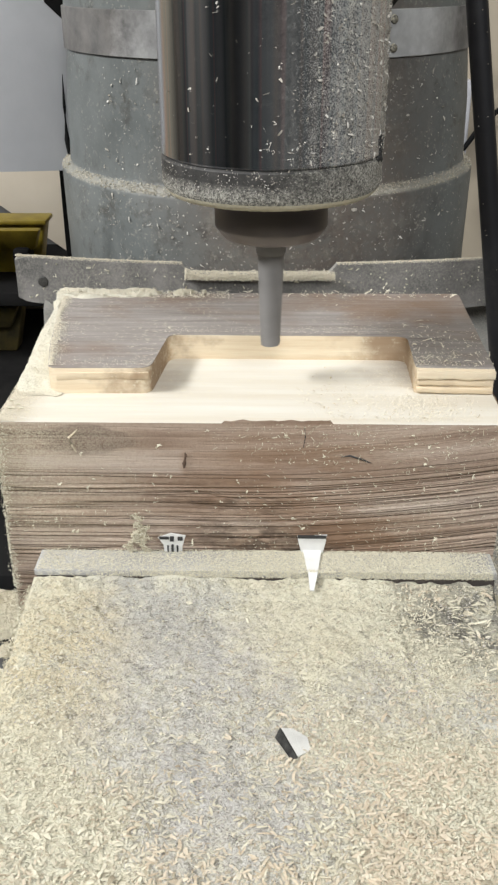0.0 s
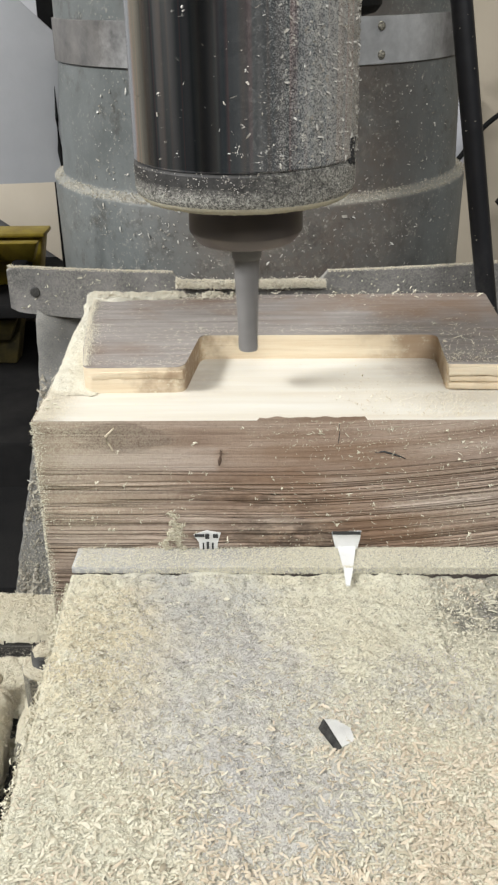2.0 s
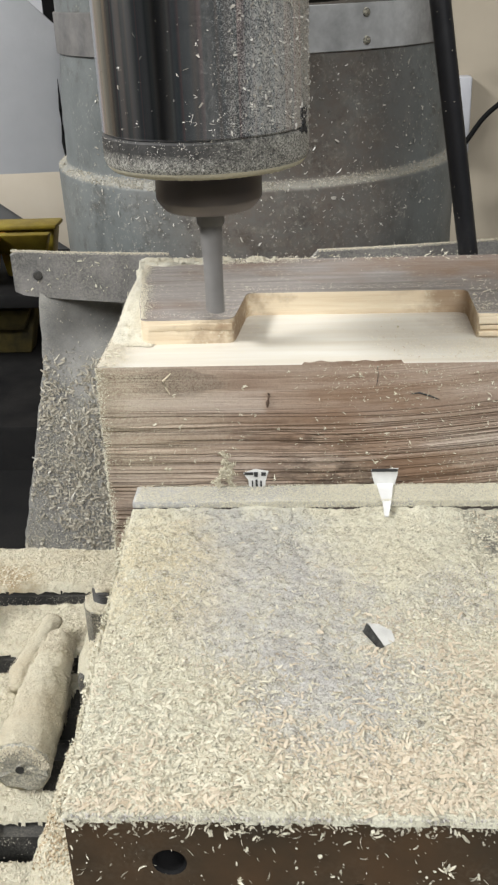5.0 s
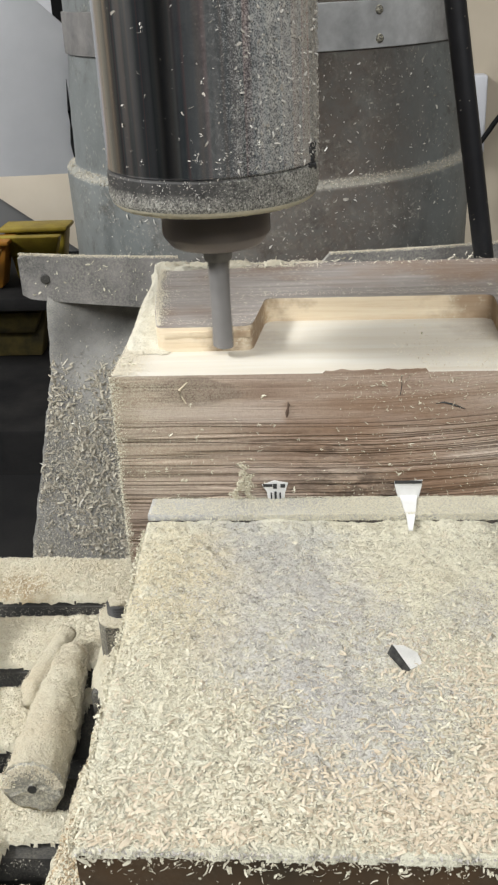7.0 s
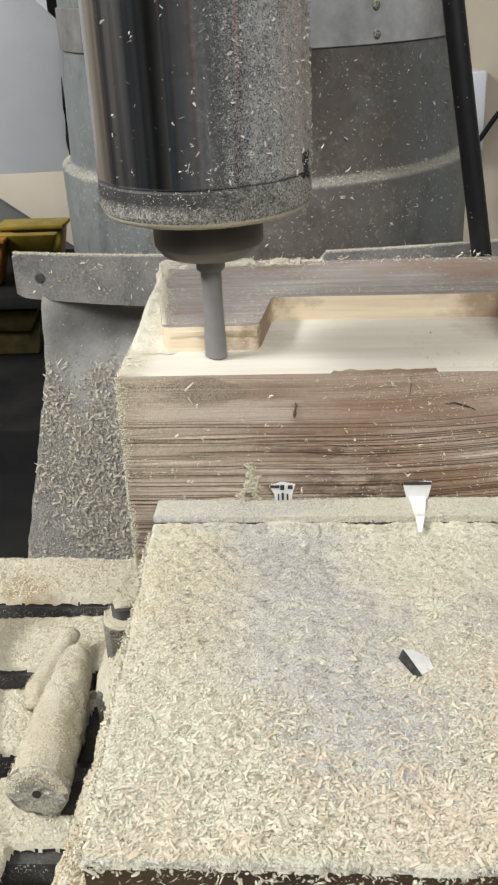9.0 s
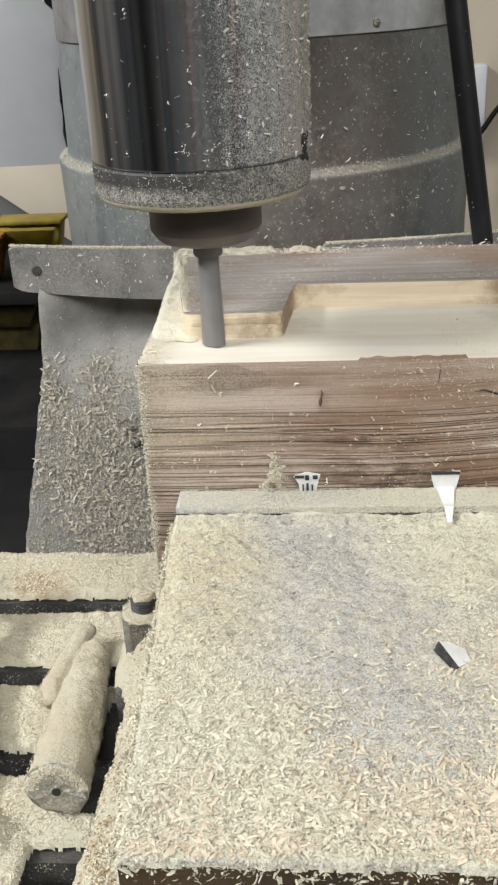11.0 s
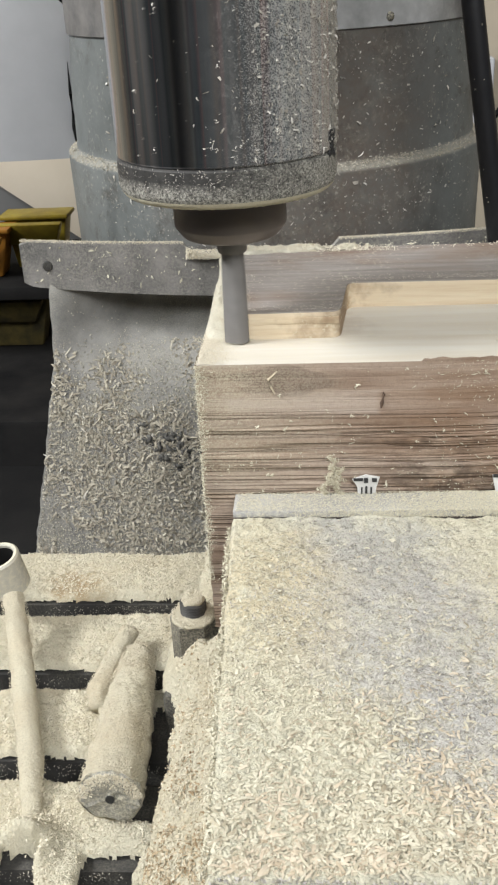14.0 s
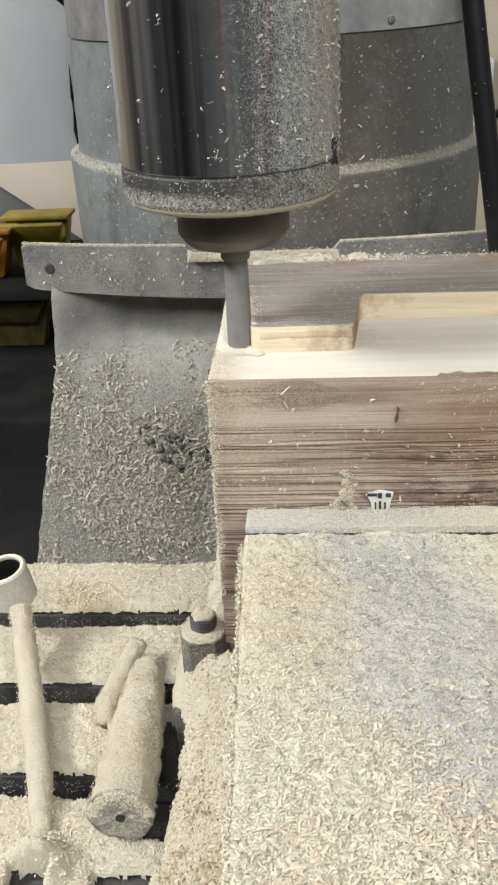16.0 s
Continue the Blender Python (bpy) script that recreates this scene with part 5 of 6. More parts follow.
    ok = rng.rand(n) < 0.30 + 0.7 * np.clip((x - 0.06) / 0.03, 0, 1) * np.clip((0.157 - x) / 0.012, 0, 1) + 0.3 * vnoise(x, y, 60, 58)
    pos = np.stack([x, y, 0 * x + 0.1147], 1)[ok]
    chips("plate_dust", pos, [0, 0, 1], 0.0004, 0.00022, M_FINE, 29, "fine meal on the jaw plate", "dust", parent=ob, tilt=0.35)
    n = 9000  # meal caked on the front edge of the plate
    x = 0.012 + rng.rand(n) * 0.151
    pos = np.stack([x, 0 * x - 0.01305, 0.1150 - rng.rand(n) * 0.0028], 1)[rng.rand(n) < np.clip((x - 0.03) / 0.05, 0.15, 0.8) + 0.4 * vnoise(x, x * 0, 70, 61, 3)]
    chips("plate_edge_dust", pos, [0, -0.8, 0.5], 0.0004, 0.00024, M_FINE, 40, "fine meal caked on the plate's edge", "dust", parent=ob, tilt=0.5)
    # big loose shavings by the dark corner
    n = 110
    x, y = 0.132 + rng.rand(n) ** 0.7 * 0.028, -0.060 + rng.rand(n) * 0.043
    pos = np.stack([x, y, 0.1092 + rng.rand(n) * 0.001], 1)
    chips("large_shavings", pos, [0, 0, 1], 0.0034, 0.0006, M_FINE, 30, "long pale shavings", "dust", parent=ob, tilt=0.2, curl=0.25)


vise_dust()


def side_heaps():
    """Sawdust sloping from the vise's flanks down to the table."""
    def fn(X, Y):
        rim = -0.0155 + 0.0014 * vnoise(X * 0, Y, 130, 61, 3)
        lug = np.clip(np.minimum((Y + 0.013) / 0.014, (0.040 - Y) / 0.010), 0, 1) ** 2
        rim = rim - 0.0075 * lug
        s = np.clip((X - rim) / 0.031, 0, 1)
        H = 0.0285 + 0.0060 * np.clip(s * 6, 0, 1) + 0.030 * s**2.2 + crumbs(X, Y, 0.0022, 62)
        H = np.where((Y > -0.001) & (Y < 0.025), np.minimum(H, 0.0400 + crumbs(X, Y, 0.0012, 63)), H)
        H = np.where(Y > 0.030, np.minimum(H, 0.035 + crumbs(X, Y, 0.0016, 64)), H)
        H = H + 0.0095 * np.exp(-((X + 0.008) ** 2 + (Y + 0.001) ** 2) / 0.011 ** 2) * np.clip((X - rim) / 0.010, 0, 1)
        H = H - np.clip(rim - X, 0, 1) * 2.6 + np.where(X < rim, crumbs(X, Y, 0.0016, 68), 0)
        return H, H
    ob = rides(dust_field("flank_sawdust", -0.034, 0.0145, -0.145, 0.128, 0.0006, fn, M_SAWDUST_TABLE, "sawdust heaped against the flank of the vise", 0.023, True))
    rng = np.random.RandomState(66)
    n = 9000
    x, y = -0.018 + rng.rand(n) * 0.032, -0.142 + rng.rand(n) * 0.19
    H = fn(x, y)[1]
    ok = (H > 0.005) & (rng.rand(n) < 0.12 + 0.9 * np.clip((-0.045 - y) / 0.04, 0, 1) * (vnoise(x, y, 70, 69) > -0.05))
    chips("flank_chips", np.stack([x, y, H], 1)[ok], [-0.4, 0, 0.9], 0.0008 + 0.0014 * rng.rand(int(ok.sum())) ** 2, 0.0006, M_BROWN, 67, "browned shavings on the slope", "dust", parent=ob, tilt=0.5)
    n = 9000
    x, y = -0.018 + rng.rand(n) * 0.032, -0.142 + rng.rand(n) * 0.27
    H = fn(x, y)[1]
    ok = H > 0.026
    chips("flank_meal", np.stack([x, y, H], 1)[ok], [-0.4, 0, 0.9], 0.0011, 0.0004, M_MEAL, 65, "fine meal on the slope", "dust", parent=ob, tilt=0.6)
    def fn2(X, Y):
        s = np.clip((0.20 - X + 0.004 * vnoise(X * 0, Y, 60, 71, 2)) / 0.040, -0.2, 1)
        H = np.where(s > 0, 0.010 + 0.020 * np.clip(s * 5, 0, 1) + 0.070 * np.maximum(s, 0) ** 1.5, -0.01) + crumbs(X, Y, 0.0016, 72)
        H = np.where(Y > 0.006 + 0.006 * vnoise(X, Y, 50, 75), -0.01, H)
        return H, H
    rides(dust_field("flank_sawdust", 0.160, 0.205, -0.145, 0.014, 0.0011, fn2, M_SAWDUST_TABLE, "sawdust heaped against the flank of the vise", -0.001, True))


side_heaps()


M_KNOT = plain_mat("knot_wood", (0.07, 0.045, 0.03), (0.13, 0.085, 0.06), 0.8, 0, 200)
M_SPLINTER = plain_mat("splinter_wood", (0.50, 0.42, 0.30), (0.60, 0.52, 0.38), 0.8, 0, 200)


def timber_block():
    tb = rides(thing("timber_block", (0.083, 0.055, 0.056), "brown weathered timber block with a stepped recess milled into its top", "timber"))
    base = np.array(tb.matrix_basis.translation)
    x1, y1, zb, zt = 0.1658, 0.110, 0.0562, Z0
    # walls all round as one grid, rough-sawn and weathered
    per = [(0, 0, 170), (x1, 0, 90), (x1, y1, 60), (0, y1, 90)]
    pts, side = [], []
    for i, (ax, ay, k) in enumerate(per):
        bx, by, _ = per[(i + 1) % 4]
        for s in range(k):
            pts.append((ax + (bx - ax) * s / k, ay + (by - ay) * s / k))
            side.append(i)
    pts, side = np.array(pts), np.array(side)
    zz = np.concatenate([np.linspace(zb, zt - 0.056, 24), np.linspace(zt - 0.0555, zt, 150)])
    n, m = len(pts), len(zz)
    X, Z = np.meshgrid(pts[:, 0], zz, indexing="ij")
    Y = np.repeat(pts[:, 1][:, None], m, 1)
    S = np.repeat(side[:, None], m, 1)
    wavy = vnoise(X, Z, 40, 82, 2)
    Zg = Z - 0.9 * np.maximum(X - 0.073, 0) ** 2 + 0.0007 * vnoise(X, X * 0, 22, 84, 2)
    lines = vnoise(X * 0.02, Zg, 340, 80, 2)
    cut = np.clip(1 - np.abs(lines + 0.10) / 0.075, 0, 1)
    deep = np.clip((zt - 0.0185 - Zg) / 0.003, 0.06, 1)
    Y = np.where(S == 0, Y + 0.0007 * deep * cut + 0.0003 * wavy, Y)
    X = np.where(S == 3, X + 0.0010 * vnoise(Y, Z, 110, 86, 3) - 0.001, X)
    X = np.where(S == 1, X + 0.0010 * vnoise(Y, Z, 110, 88, 3), X)
    first = (S == 0) & (np.arange(n)[:, None] == 0)
    X = np.where(first, X - 0.001 + 0.0006 * vnoise(Z, Z * 0, 300, 87), X)
    P = np.stack([X, Y, Z], -1)
    # splintered lip on the front top edge
    lip = (S[:, -1] == 0) & (pts[:, 0] > 0.074) & (pts[:, 0] < 0.1085)
    P[lip, -1, 2] += 0.0012 + 0.0007 * vnoise(pts[lip, 0], pts[lip, 0] * 0, 260, 89)
    idx = np.arange(n * m).reshape(n, m)
    nx = np.roll(idx, -1, 0)
    F = np.stack([idx[:, :-1], nx[:, :-1], nx[:, 1:], idx[:, 1:]], -1).reshape(-1, 4)
    me = mesh_arrays("body", P.reshape(-1, 3) - base, F, [M_WOOD_FRONT, M_WOOD_END], 60)
    mi = (np.repeat(side[:, None], m - 1, 1).ravel() % 2).astype(np.int32)
    me.polygons.foreach_set("material_index", mi)
    ob = new("body", me)
    ob.parent = tb
    ob["label"] = "brown weathered softwood with deep grain"
    for kind, pts_, rads, mt, lab in (
        ("crack", [(0.1120, -0.0118), (0.1150, -0.0113), (0.1190, -0.0126), (0.1222, -0.0140)], [0.0001, 0.0003, 0.00032, 0.0001], M_INK, "dark curved crack"),
        ("crack", [(0.1000, -0.0008), (0.1003, -0.0045), (0.0998, -0.0085)], [0.0001, 0.00014, 0.0001], M_INK, "dark check in the wood"),
        ("knot", [(0.0610, -0.0106), (0.0612, -0.0114), (0.0609, -0.0130), (0.0606, -0.0146), (0.0605, -0.0158), (0.0604, -0.0164)], [0.0002, 0.0005, 0.0003, 0.0007, 0.0004, 0.0002], M_KNOT, "small dark knot"),
        ("splinter", [(0.0262, -0.0022), (0.0232, -0.0052), (0.0238, -0.0075), (0.0252, -0.0104)], [0.0002, 0.0005, 0.0004, 0.0002], M_SPLINTER, "pale lifted splinter"),
        ("splinter", [(0.0142, -0.0500), (0.0162, -0.0478)], [0.0006, 0.0002], M_SPLINTER, "pale lifted splinter"),
        ("splinter", [(0.1655, 0.004), (0.1690, 0.0035), (0.1706, -0.0005), (0.1700, -0.0035)], [0.0005, 0.0006, 0.0004, 0.0002], M_SPLINTER, "pale torn splinter"),
    ):
        bm = tube(bmesh.new(), [(x, -0.0002 if kind != "splinter" else -0.0008, zt + z) for x, z in pts_], rads, 8)
        part(kind, move_to(bm, tb), mt, tb, lab, 40)
    # milled floor and underside close the block
    bm = box(bmesh.new(), -0.0006, x1 - 0.0004, 0.0006, y1 - 0.0006, zt - 0.004, zt - 0.0002)
    part("milled_floor", move_to(bm, tb), M_WOOD_FLOOR, tb, "freshly milled pale floor", None)
    bm = box(bmesh.new(), 0.007, x1 - 0.004, 0.001, y1 - 0.001, zb, zb + 0.004)
    part("underside", move_to(bm, tb), M_WOOD_END, tb, "", None)
    # raised part left standing, with rounded inner corners
    def fillet(p, a, b, r, k=7):
        p, a, b = Vector(p), Vector(a), Vector(b)
        da, db = (a - p).normalized(), (b - p).normalized()
        s, e = p + da * r, p + db * r
        return [tuple((1 - t) ** 2 * s + 2 * t * (1 - t) * p + t * t * e) for t in (i / (k - 1) for i in range(k))]
    raw = [(0.0125, 0.0240, 0.003), (0.0475, 0.0245, 0.004), (0.0508, 0.0575, 0.0045), (0.1392, 0.0565, 0.005), (0.1385, 0.0262, 0.0015), (0.1652, 0.0252, 0.0), (0.1668, 0.1075, 0.003), (0.0020, 0.1070, 0.012), (0.0040, 0.080, 0.0), (0.0085, 0.046, 0.0)]
    out = []
    for i, (x, y, r) in enumerate(raw):
        out += fillet((x, y), raw[i - 1][:2], raw[(i + 1) % len(raw)][:2], r) if r else [(x, y)]
    bm = bmesh.new()
    lo = [bm.verts.new((x, y, zt - 0.0005)) for x, y in out]
    hi = [bm.verts.new((x, y, zt + 0.0092)) for x, y in out]
    cx_, cy_ = 0.085, 0.075
    hi2 = [bm.verts.new((x + (cx_ - x) * 0.004, y + (cy_ - y) * 0.004, zt + 0.0096)) for x, y in out]
    k = len(out)
    for i in range(k):
        f = bm.faces.new((lo[i], lo[(i + 1) % k], hi[(i + 1) % k], hi[i]))
        f.material_index = 0
        f = bm.faces.new((hi[i], hi[(i + 1) % k], hi2[(i + 1) % k], hi2[i]))
        f.material_index = 1
    f = bm.faces.new(hi2)
    f.material_index = 1
    part("raised_top", move_to(bm, tb), [M_WOOD_CUT, M_WOOD_TOP], tb, "grey weathered top with fresh pine on its cut walls", 30)
    return tb


timber_block()


def block_dust():
    zt = Z0
    def fn(X, Y):
        isl = 0.0125 - 0.0115 * np.clip((Y - 0.024) / 0.075, 0, 1)
        strip = 0.0098 * np.clip((Y - 0.020 - 0.004 * vnoise(X, Y, 110, 75, 3)) / 0.045, 0, 1) ** 1.4 * np.clip((X + 0.0015) / 0.004, 0, 1) ** 0.5 * np.clip((isl + 0.005 + 0.003 * vnoise(X, Y, 90, 76) - X) / 0.004, 0, 1)
        rear = 0.0108 * np.clip((Y - 0.098 - 0.004 * vnoise(X, Y, 60, 90)) / 0.004, 0, 1) * np.clip((0.062 - X + 0.02 * vnoise(X, Y, 40, 91)) / 0.01, 0, 1)
        H = np.maximum(strip, rear)
        back = 0.0092 + 0.0015 * np.clip((Y - 0.1010) / 0.005, 0, 1) * (0.55 + 0.9 * vnoise(X, Y, 170, 77, 3))
        H = np.where((Y > 0.100) & (back > 0.0098) & (X > 0.004) & (X < 0.058 + 0.03 * vnoise(X, Y, 50, 78, 3)), np.maximum(H, back), H)
        side = np.minimum(X + 0.001, 0.110 - Y)
        H = H + crumbs(X, Y, 0.0009, 93) * np.clip(H / 0.001, 0, 1) - 0.004 * (side < 0.0002)
        return zt + H, H
    ob = rides(dust_field("block_sawdust", -0.002, 0.166, 0.001, 0.110, 0.00055, fn, M_FRESH_HEAP, "pale sawdust on the timber's milled step", 0.0001))
    rng = np.random.RandomState(95)
    groups = []
    # shavings on the raised top towards its rear and right
    n = 1400
    x, y = 0.002 + rng.rand(n) * 0.164, 0.028 + rng.rand(n) * 0.080
    ok = (rng.rand(n) < 0.02 + 1.2 * np.clip((x - 0.130) / 0.02, 0, 1) * np.clip((0.065 - y) / 0.03 + 0.5, 0, 1) + 0.12 * (y > 0.101)) & ((y > 0.058) | (x < 0.046) | (x > 0.140))
    ok &= x > 0.0125 - 0.0115 * np.clip((y - 0.024) / 0.075, 0, 1)
    groups.append(np.stack([x, y, 0 * x + zt + 0.0098], 1)[ok])
    n = 420
    x, y = 0.1395 + rng.rand(n) ** 1.3 * 0.026, 0.0262 + rng.rand(n) * 0.050
    h = fn(x, y)[0]
    groups.append(np.stack([x, y, np.maximum(h, zt + 0.0097)], 1)[(rng.rand(n) < np.clip((0.072 - y) / 0.04 + 0.6 * vnoise(x, y, 90, 160), 0.02, 0.9))])
    n = 1300
    x, y = 0.004 + rng.rand(n) * 0.160, 0.1005 + rng.rand(n) * 0.0085
    h = fn(x, y)[0]
    groups.append(np.stack([x, y, np.maximum(h, zt + 0.0097)], 1)[rng.rand(n) < 0.85 * (x < 0.06) + 0.12])
    n = 8  # a few lumps at the rear edge
    k = np.repeat(np.arange(n), 9)
    x = (0.060 + rng.rand(n) * 0.104)[k] + rng.randn(9 * n) * 0.0011
    y = (0.102 + rng.rand(n) * 0.006)[k] + rng.randn(9 * n) * 0.0005
    groups.append(np.stack([x, y, zt + 0.0097 + np.abs(rng.randn(9 * n)) * 0.0008], 1))
    n = 90
    x, y = 0.095 + rng.rand(n) * 0.045, 0.004 + rng.rand(n) * 0.045
    groups.append(np.stack([x, y, 0 * x + zt + 0.0001], 1)[rng.rand(n) < np.clip(1.2 - np.abs(x - 0.12) / 0.03, 0, 1)])
    n = 500
    y = 0.030 + rng.rand(n) * 0.078
    x = -0.001 + rng.rand(n) * (0.0165 - 0.012 * np.clip((y - 0.024) / 0.075, 0, 1))
    edge = np.stack([x, y, fn(x, y)[0]], 1)
    n = 1500
    x, y = 0.001 + rng.rand(n) * 0.07, 0.100 + rng.rand(n) * 0.009
    edge = np.concatenate([edge, np.stack([x, y, np.maximum(fn(x, y)[0], zt + 0.0097)], 1)])
    n = 2200  # meal drifted round the pocket's far corner
    x, y = 0.139 + rng.randn(n) * 0.010, 0.016 + rng.randn(n) * 0.011
    on = (x > 0.1375) & (y > 0.0265)
    ok = (y > 0.001) & (y < 0.040) & (x < 0.165) & (on | (y < 0.024))
    edge = np.concatenate([edge, np.stack([x, y, zt + np.where(on, 0.0097, 0.0001)], 1)[ok]])
    chips("edge_meal", edge, [-0.2, 0, 1], 0.00045, 0.00022, M_FRESH, 94, "fine meal along the edges of the timber", "dust", parent=ob, tilt=0.5)
    pos = np.concatenate(groups)
    chips("top_shavings", pos, [0, 0, 1], 0.0004 + 0.0030 * rng.rand(len(pos)) ** 5, 0.0003 + 0.0003 * rng.rand(len(pos)) ** 3, M_FRESH, 96, "shavings lying on the timber", "dust", parent=ob, tilt=0.35)
    # chips caught in the front grain
    n = 3600
    x, z = rng.rand(n) * 0.164 + 0.001, zt - rng.rand(n) * 0.050
    ok = rng.rand(n) < 0.10 + 0.30 * (x > 0.08) + 0.6 * (zt - z < 0.010) * (x > 0.07) + 0.3 * vnoise(x, z, 70, 100)
    pos = np.stack([x, 0 * x - 0.0004, z], 1)[ok]
    chips("caught_chips", pos, [0, -1, 0.1], 0.0003 + 0.0014 * rng.rand(len(pos)) ** 3, 0.0002, M_CHIPS, 97, "thin splinters caught in the grain", "dust", parent=ob, tilt=0.3)
    # a ragged tuft: strands strung along a few crooked lines
    tuft = []
    for x0, z0, dx, dz, k in ((0.0436, 0.0335, 0.0012, 0.0060, 80), (0.0448, 0.0370, -0.0014, 0.0062, 130), (0.0474, 0.0385, -0.0046, 0.0058, 110), (0.0436, 0.0410, -0.0036, 0.0076, 150), (0.0452, 0.0415, 0.0010, 0.0078, 170)):
        f = rng.rand(k)
        tuft.append(np.stack([x0 + dx * f + 0.0007 * np.sin(f * 9 + k) + rng.randn(k) * 0.0007, 0 * f - 0.0008 - 0.0012 * rng.rand(k), zt - z0 - dz * f + rng.randn(k) * 0.0003], 1))
    chips("caught_fluff", np.concatenate(tuft), [0, -1, 0.3], 0.0015, 0.00022, M_FLUFF, 98, "ragged tuft of sawdust caught on the face", "dust", parent=ob, tilt=0.6, curl=0.8)
    # furry edges at the ends and rear of the block
    n = 2600
    z = 0.07 + rng.rand(n) * 0.09
    pos = np.stack([-0.0012 + rng.randn(n) * 0.0005, rng.rand(n) ** 2 * 0.1, z], 1)
    chips("end_fluff", pos, [-1, -0.3, 0.3], 0.0005, 0.00022, M_FINE, 99, "fluff of fine dust on the end grain", "dust", parent=ob, tilt=0.6)


def timber_fuzz():
    ob = bpy.data.objects["block_sawdust"]
    rng = np.random.RandomState(151)
    n = 2200
    z = Z0 - rng.rand(n) ** 1.2 * 0.085
    x = -0.0012 + np.abs(rng.randn(n)) * 0.0022 * (0.6 + 0.7 * vnoise(z, z * 0, 90, 152))
    chips("edge_fuzz", np.stack([x, -0.0005 - 0.0006 * rng.rand(n), z], 1), [-0.3, -1, 0.2], 0.0004 + 0.0008 * rng.rand(n) ** 6, 0.00018, M_FINE, 153, "fuzz of sawdust on the timber's corner", "dust", parent=ob, tilt=0.7)
    # meal strewn over the milled floor's left rim and the rims of the raised top
    n = 9000
    y = rng.rand(n) * 0.050
    a = np.stack([-0.0008 + np.abs(rng.randn(n)) * (0.0055 + 0.002 * vnoise(y, y * 0, 60, 158)), y, 0 * y + Z0 + 0.0002], 1)
    n = 7000
    y = 0.025 + rng.rand(n) * 0.080
    rim = np.where(y < 0.046, 0.0125 - 0.004 * (y - 0.024) / 0.022, np.where(y < 0.080, 0.0085 - 0.0045 * (y - 0.046) / 0.034, 0.0040 - 0.002 * (y - 0.080) / 0.027))
    b = np.stack([rim + 0.0004 + np.abs(rng.randn(n)) * np.where(rng.rand(n) < 0.15, 0.005, 0.0018) * (1 + vnoise(y, y * 0, 60, 154)), y, 0 * y + Z0 + 0.0098], 1)
    n = 900
    x = 0.013 + rng.rand(n) * 0.125
    yy = np.where(x < 0.049, 0.0250, 0.0582)
    c = np.stack([x, yy + np.abs(rng.randn(n)) * 0.0035, 0 * x + Z0 + 0.0098], 1)
    n = 9000
    x, y = 0.055 + rng.rand(n) * 0.108, 0.002 + rng.rand(n) * 0.052
    d = np.stack([x, y, 0 * x + Z0 + 0.0001], 1)[rng.rand(n) < 0.8 * np.clip((x - 0.08) / 0.05, 0, 1) * np.clip(0.35 + 1.4 * vnoise(x, y, 60, 155), 0, 1)]
    chips("strewn_meal", np.concatenate([a, b, c, d]), [0, 0, 1], 0.00030, 0.00018, M_FRESH, 156, "fine meal strewn on the timber", "dust", parent=ob, tilt=0.4)
    n = 420
    x, y = 0.100 + rng.rand(n) * 0.060, 0.002 + rng.rand(n) * 0.040
    e = np.stack([x, y, 0 * x + Z0 + 0.0002], 1)[rng.rand(n) < 0.15 + np.clip(1.2 * vnoise(x, y, 60, 155), 0, 1)]
    chips("floor_shavings", e, [0, 0, 1], 0.0006 + 0.0014 * rng.rand(len(e)) ** 3, 0.0003, M_TAN, 159, "tan shavings strewn on the milled floor", "dust", parent=ob, tilt=0.3)
    # crumbs hanging on the front face
    n = 60
    x, z = 0.008 + rng.rand(n) * 0.154, Z0 - 0.002 - rng.rand(n) * 0.046
    k = np.repeat(np.arange(n), 3)
    pos = np.stack([x[k] + rng.randn(3 * n) * 0.0003, 0 * k - 0.0006 - 0.0004 * rng.rand(3 * n), z[k] + rng.randn(3 * n) * 0.0003], 1)
    chips("hanging_crumbs", pos, [0, -1, 0.2], 0.0006 + 0.0012 * rng.rand(n)[k] ** 2, 0.00035, M_FINE, 157, "crumbs hanging on the timber's face", "dust", parent=ob, tilt=0.5)
    # torn layers at the cut end of the raised top
    tb = bpy.data.objects["timber_block"]
    for i, (x0, x1, z0, z1, d) in enumerate(((0.1390, 0.1650, 0.0004, 0.0024, 0.0008), (0.1394, 0.1640, 0.0031, 0.0050, 0.0004), (0.1388, 0.1656, 0.0055, 0.0084, 0.0010), (0.0150, 0.0470, 0.0050, 0.0078, 0.0004))):
        y = 0.0252 if x0 > 0.1 else 0.0243
        bm = box(bmesh.new(), x0, x1, y - d, y + 0.002, Z0 + z0, Z0 + z1, 0.0003)
        bmesh.ops.subdivide_edges(bm, edges=[q for q in bm.edges if abs(q.verts[0].co.x - q.verts[1].co.x) > 0.01], cuts=14)
        for v in bm.verts:
            v.co += Vector((0, 0.0004, 0.0003)) * noise.noise(v.co * 260 + Vector((i, 0, 0)))
        part("torn_layer", move_to(bm, tb), M_WOOD_CUT, tb, "torn layer of fresh pine", 40)


M_FLUFF = chip_mat("greenish_fluff", [(0.0, (0.46, 0.43, 0.32)), (1.0, (0.66, 0.63, 0.50))])
block_dust()
timber_fuzz()


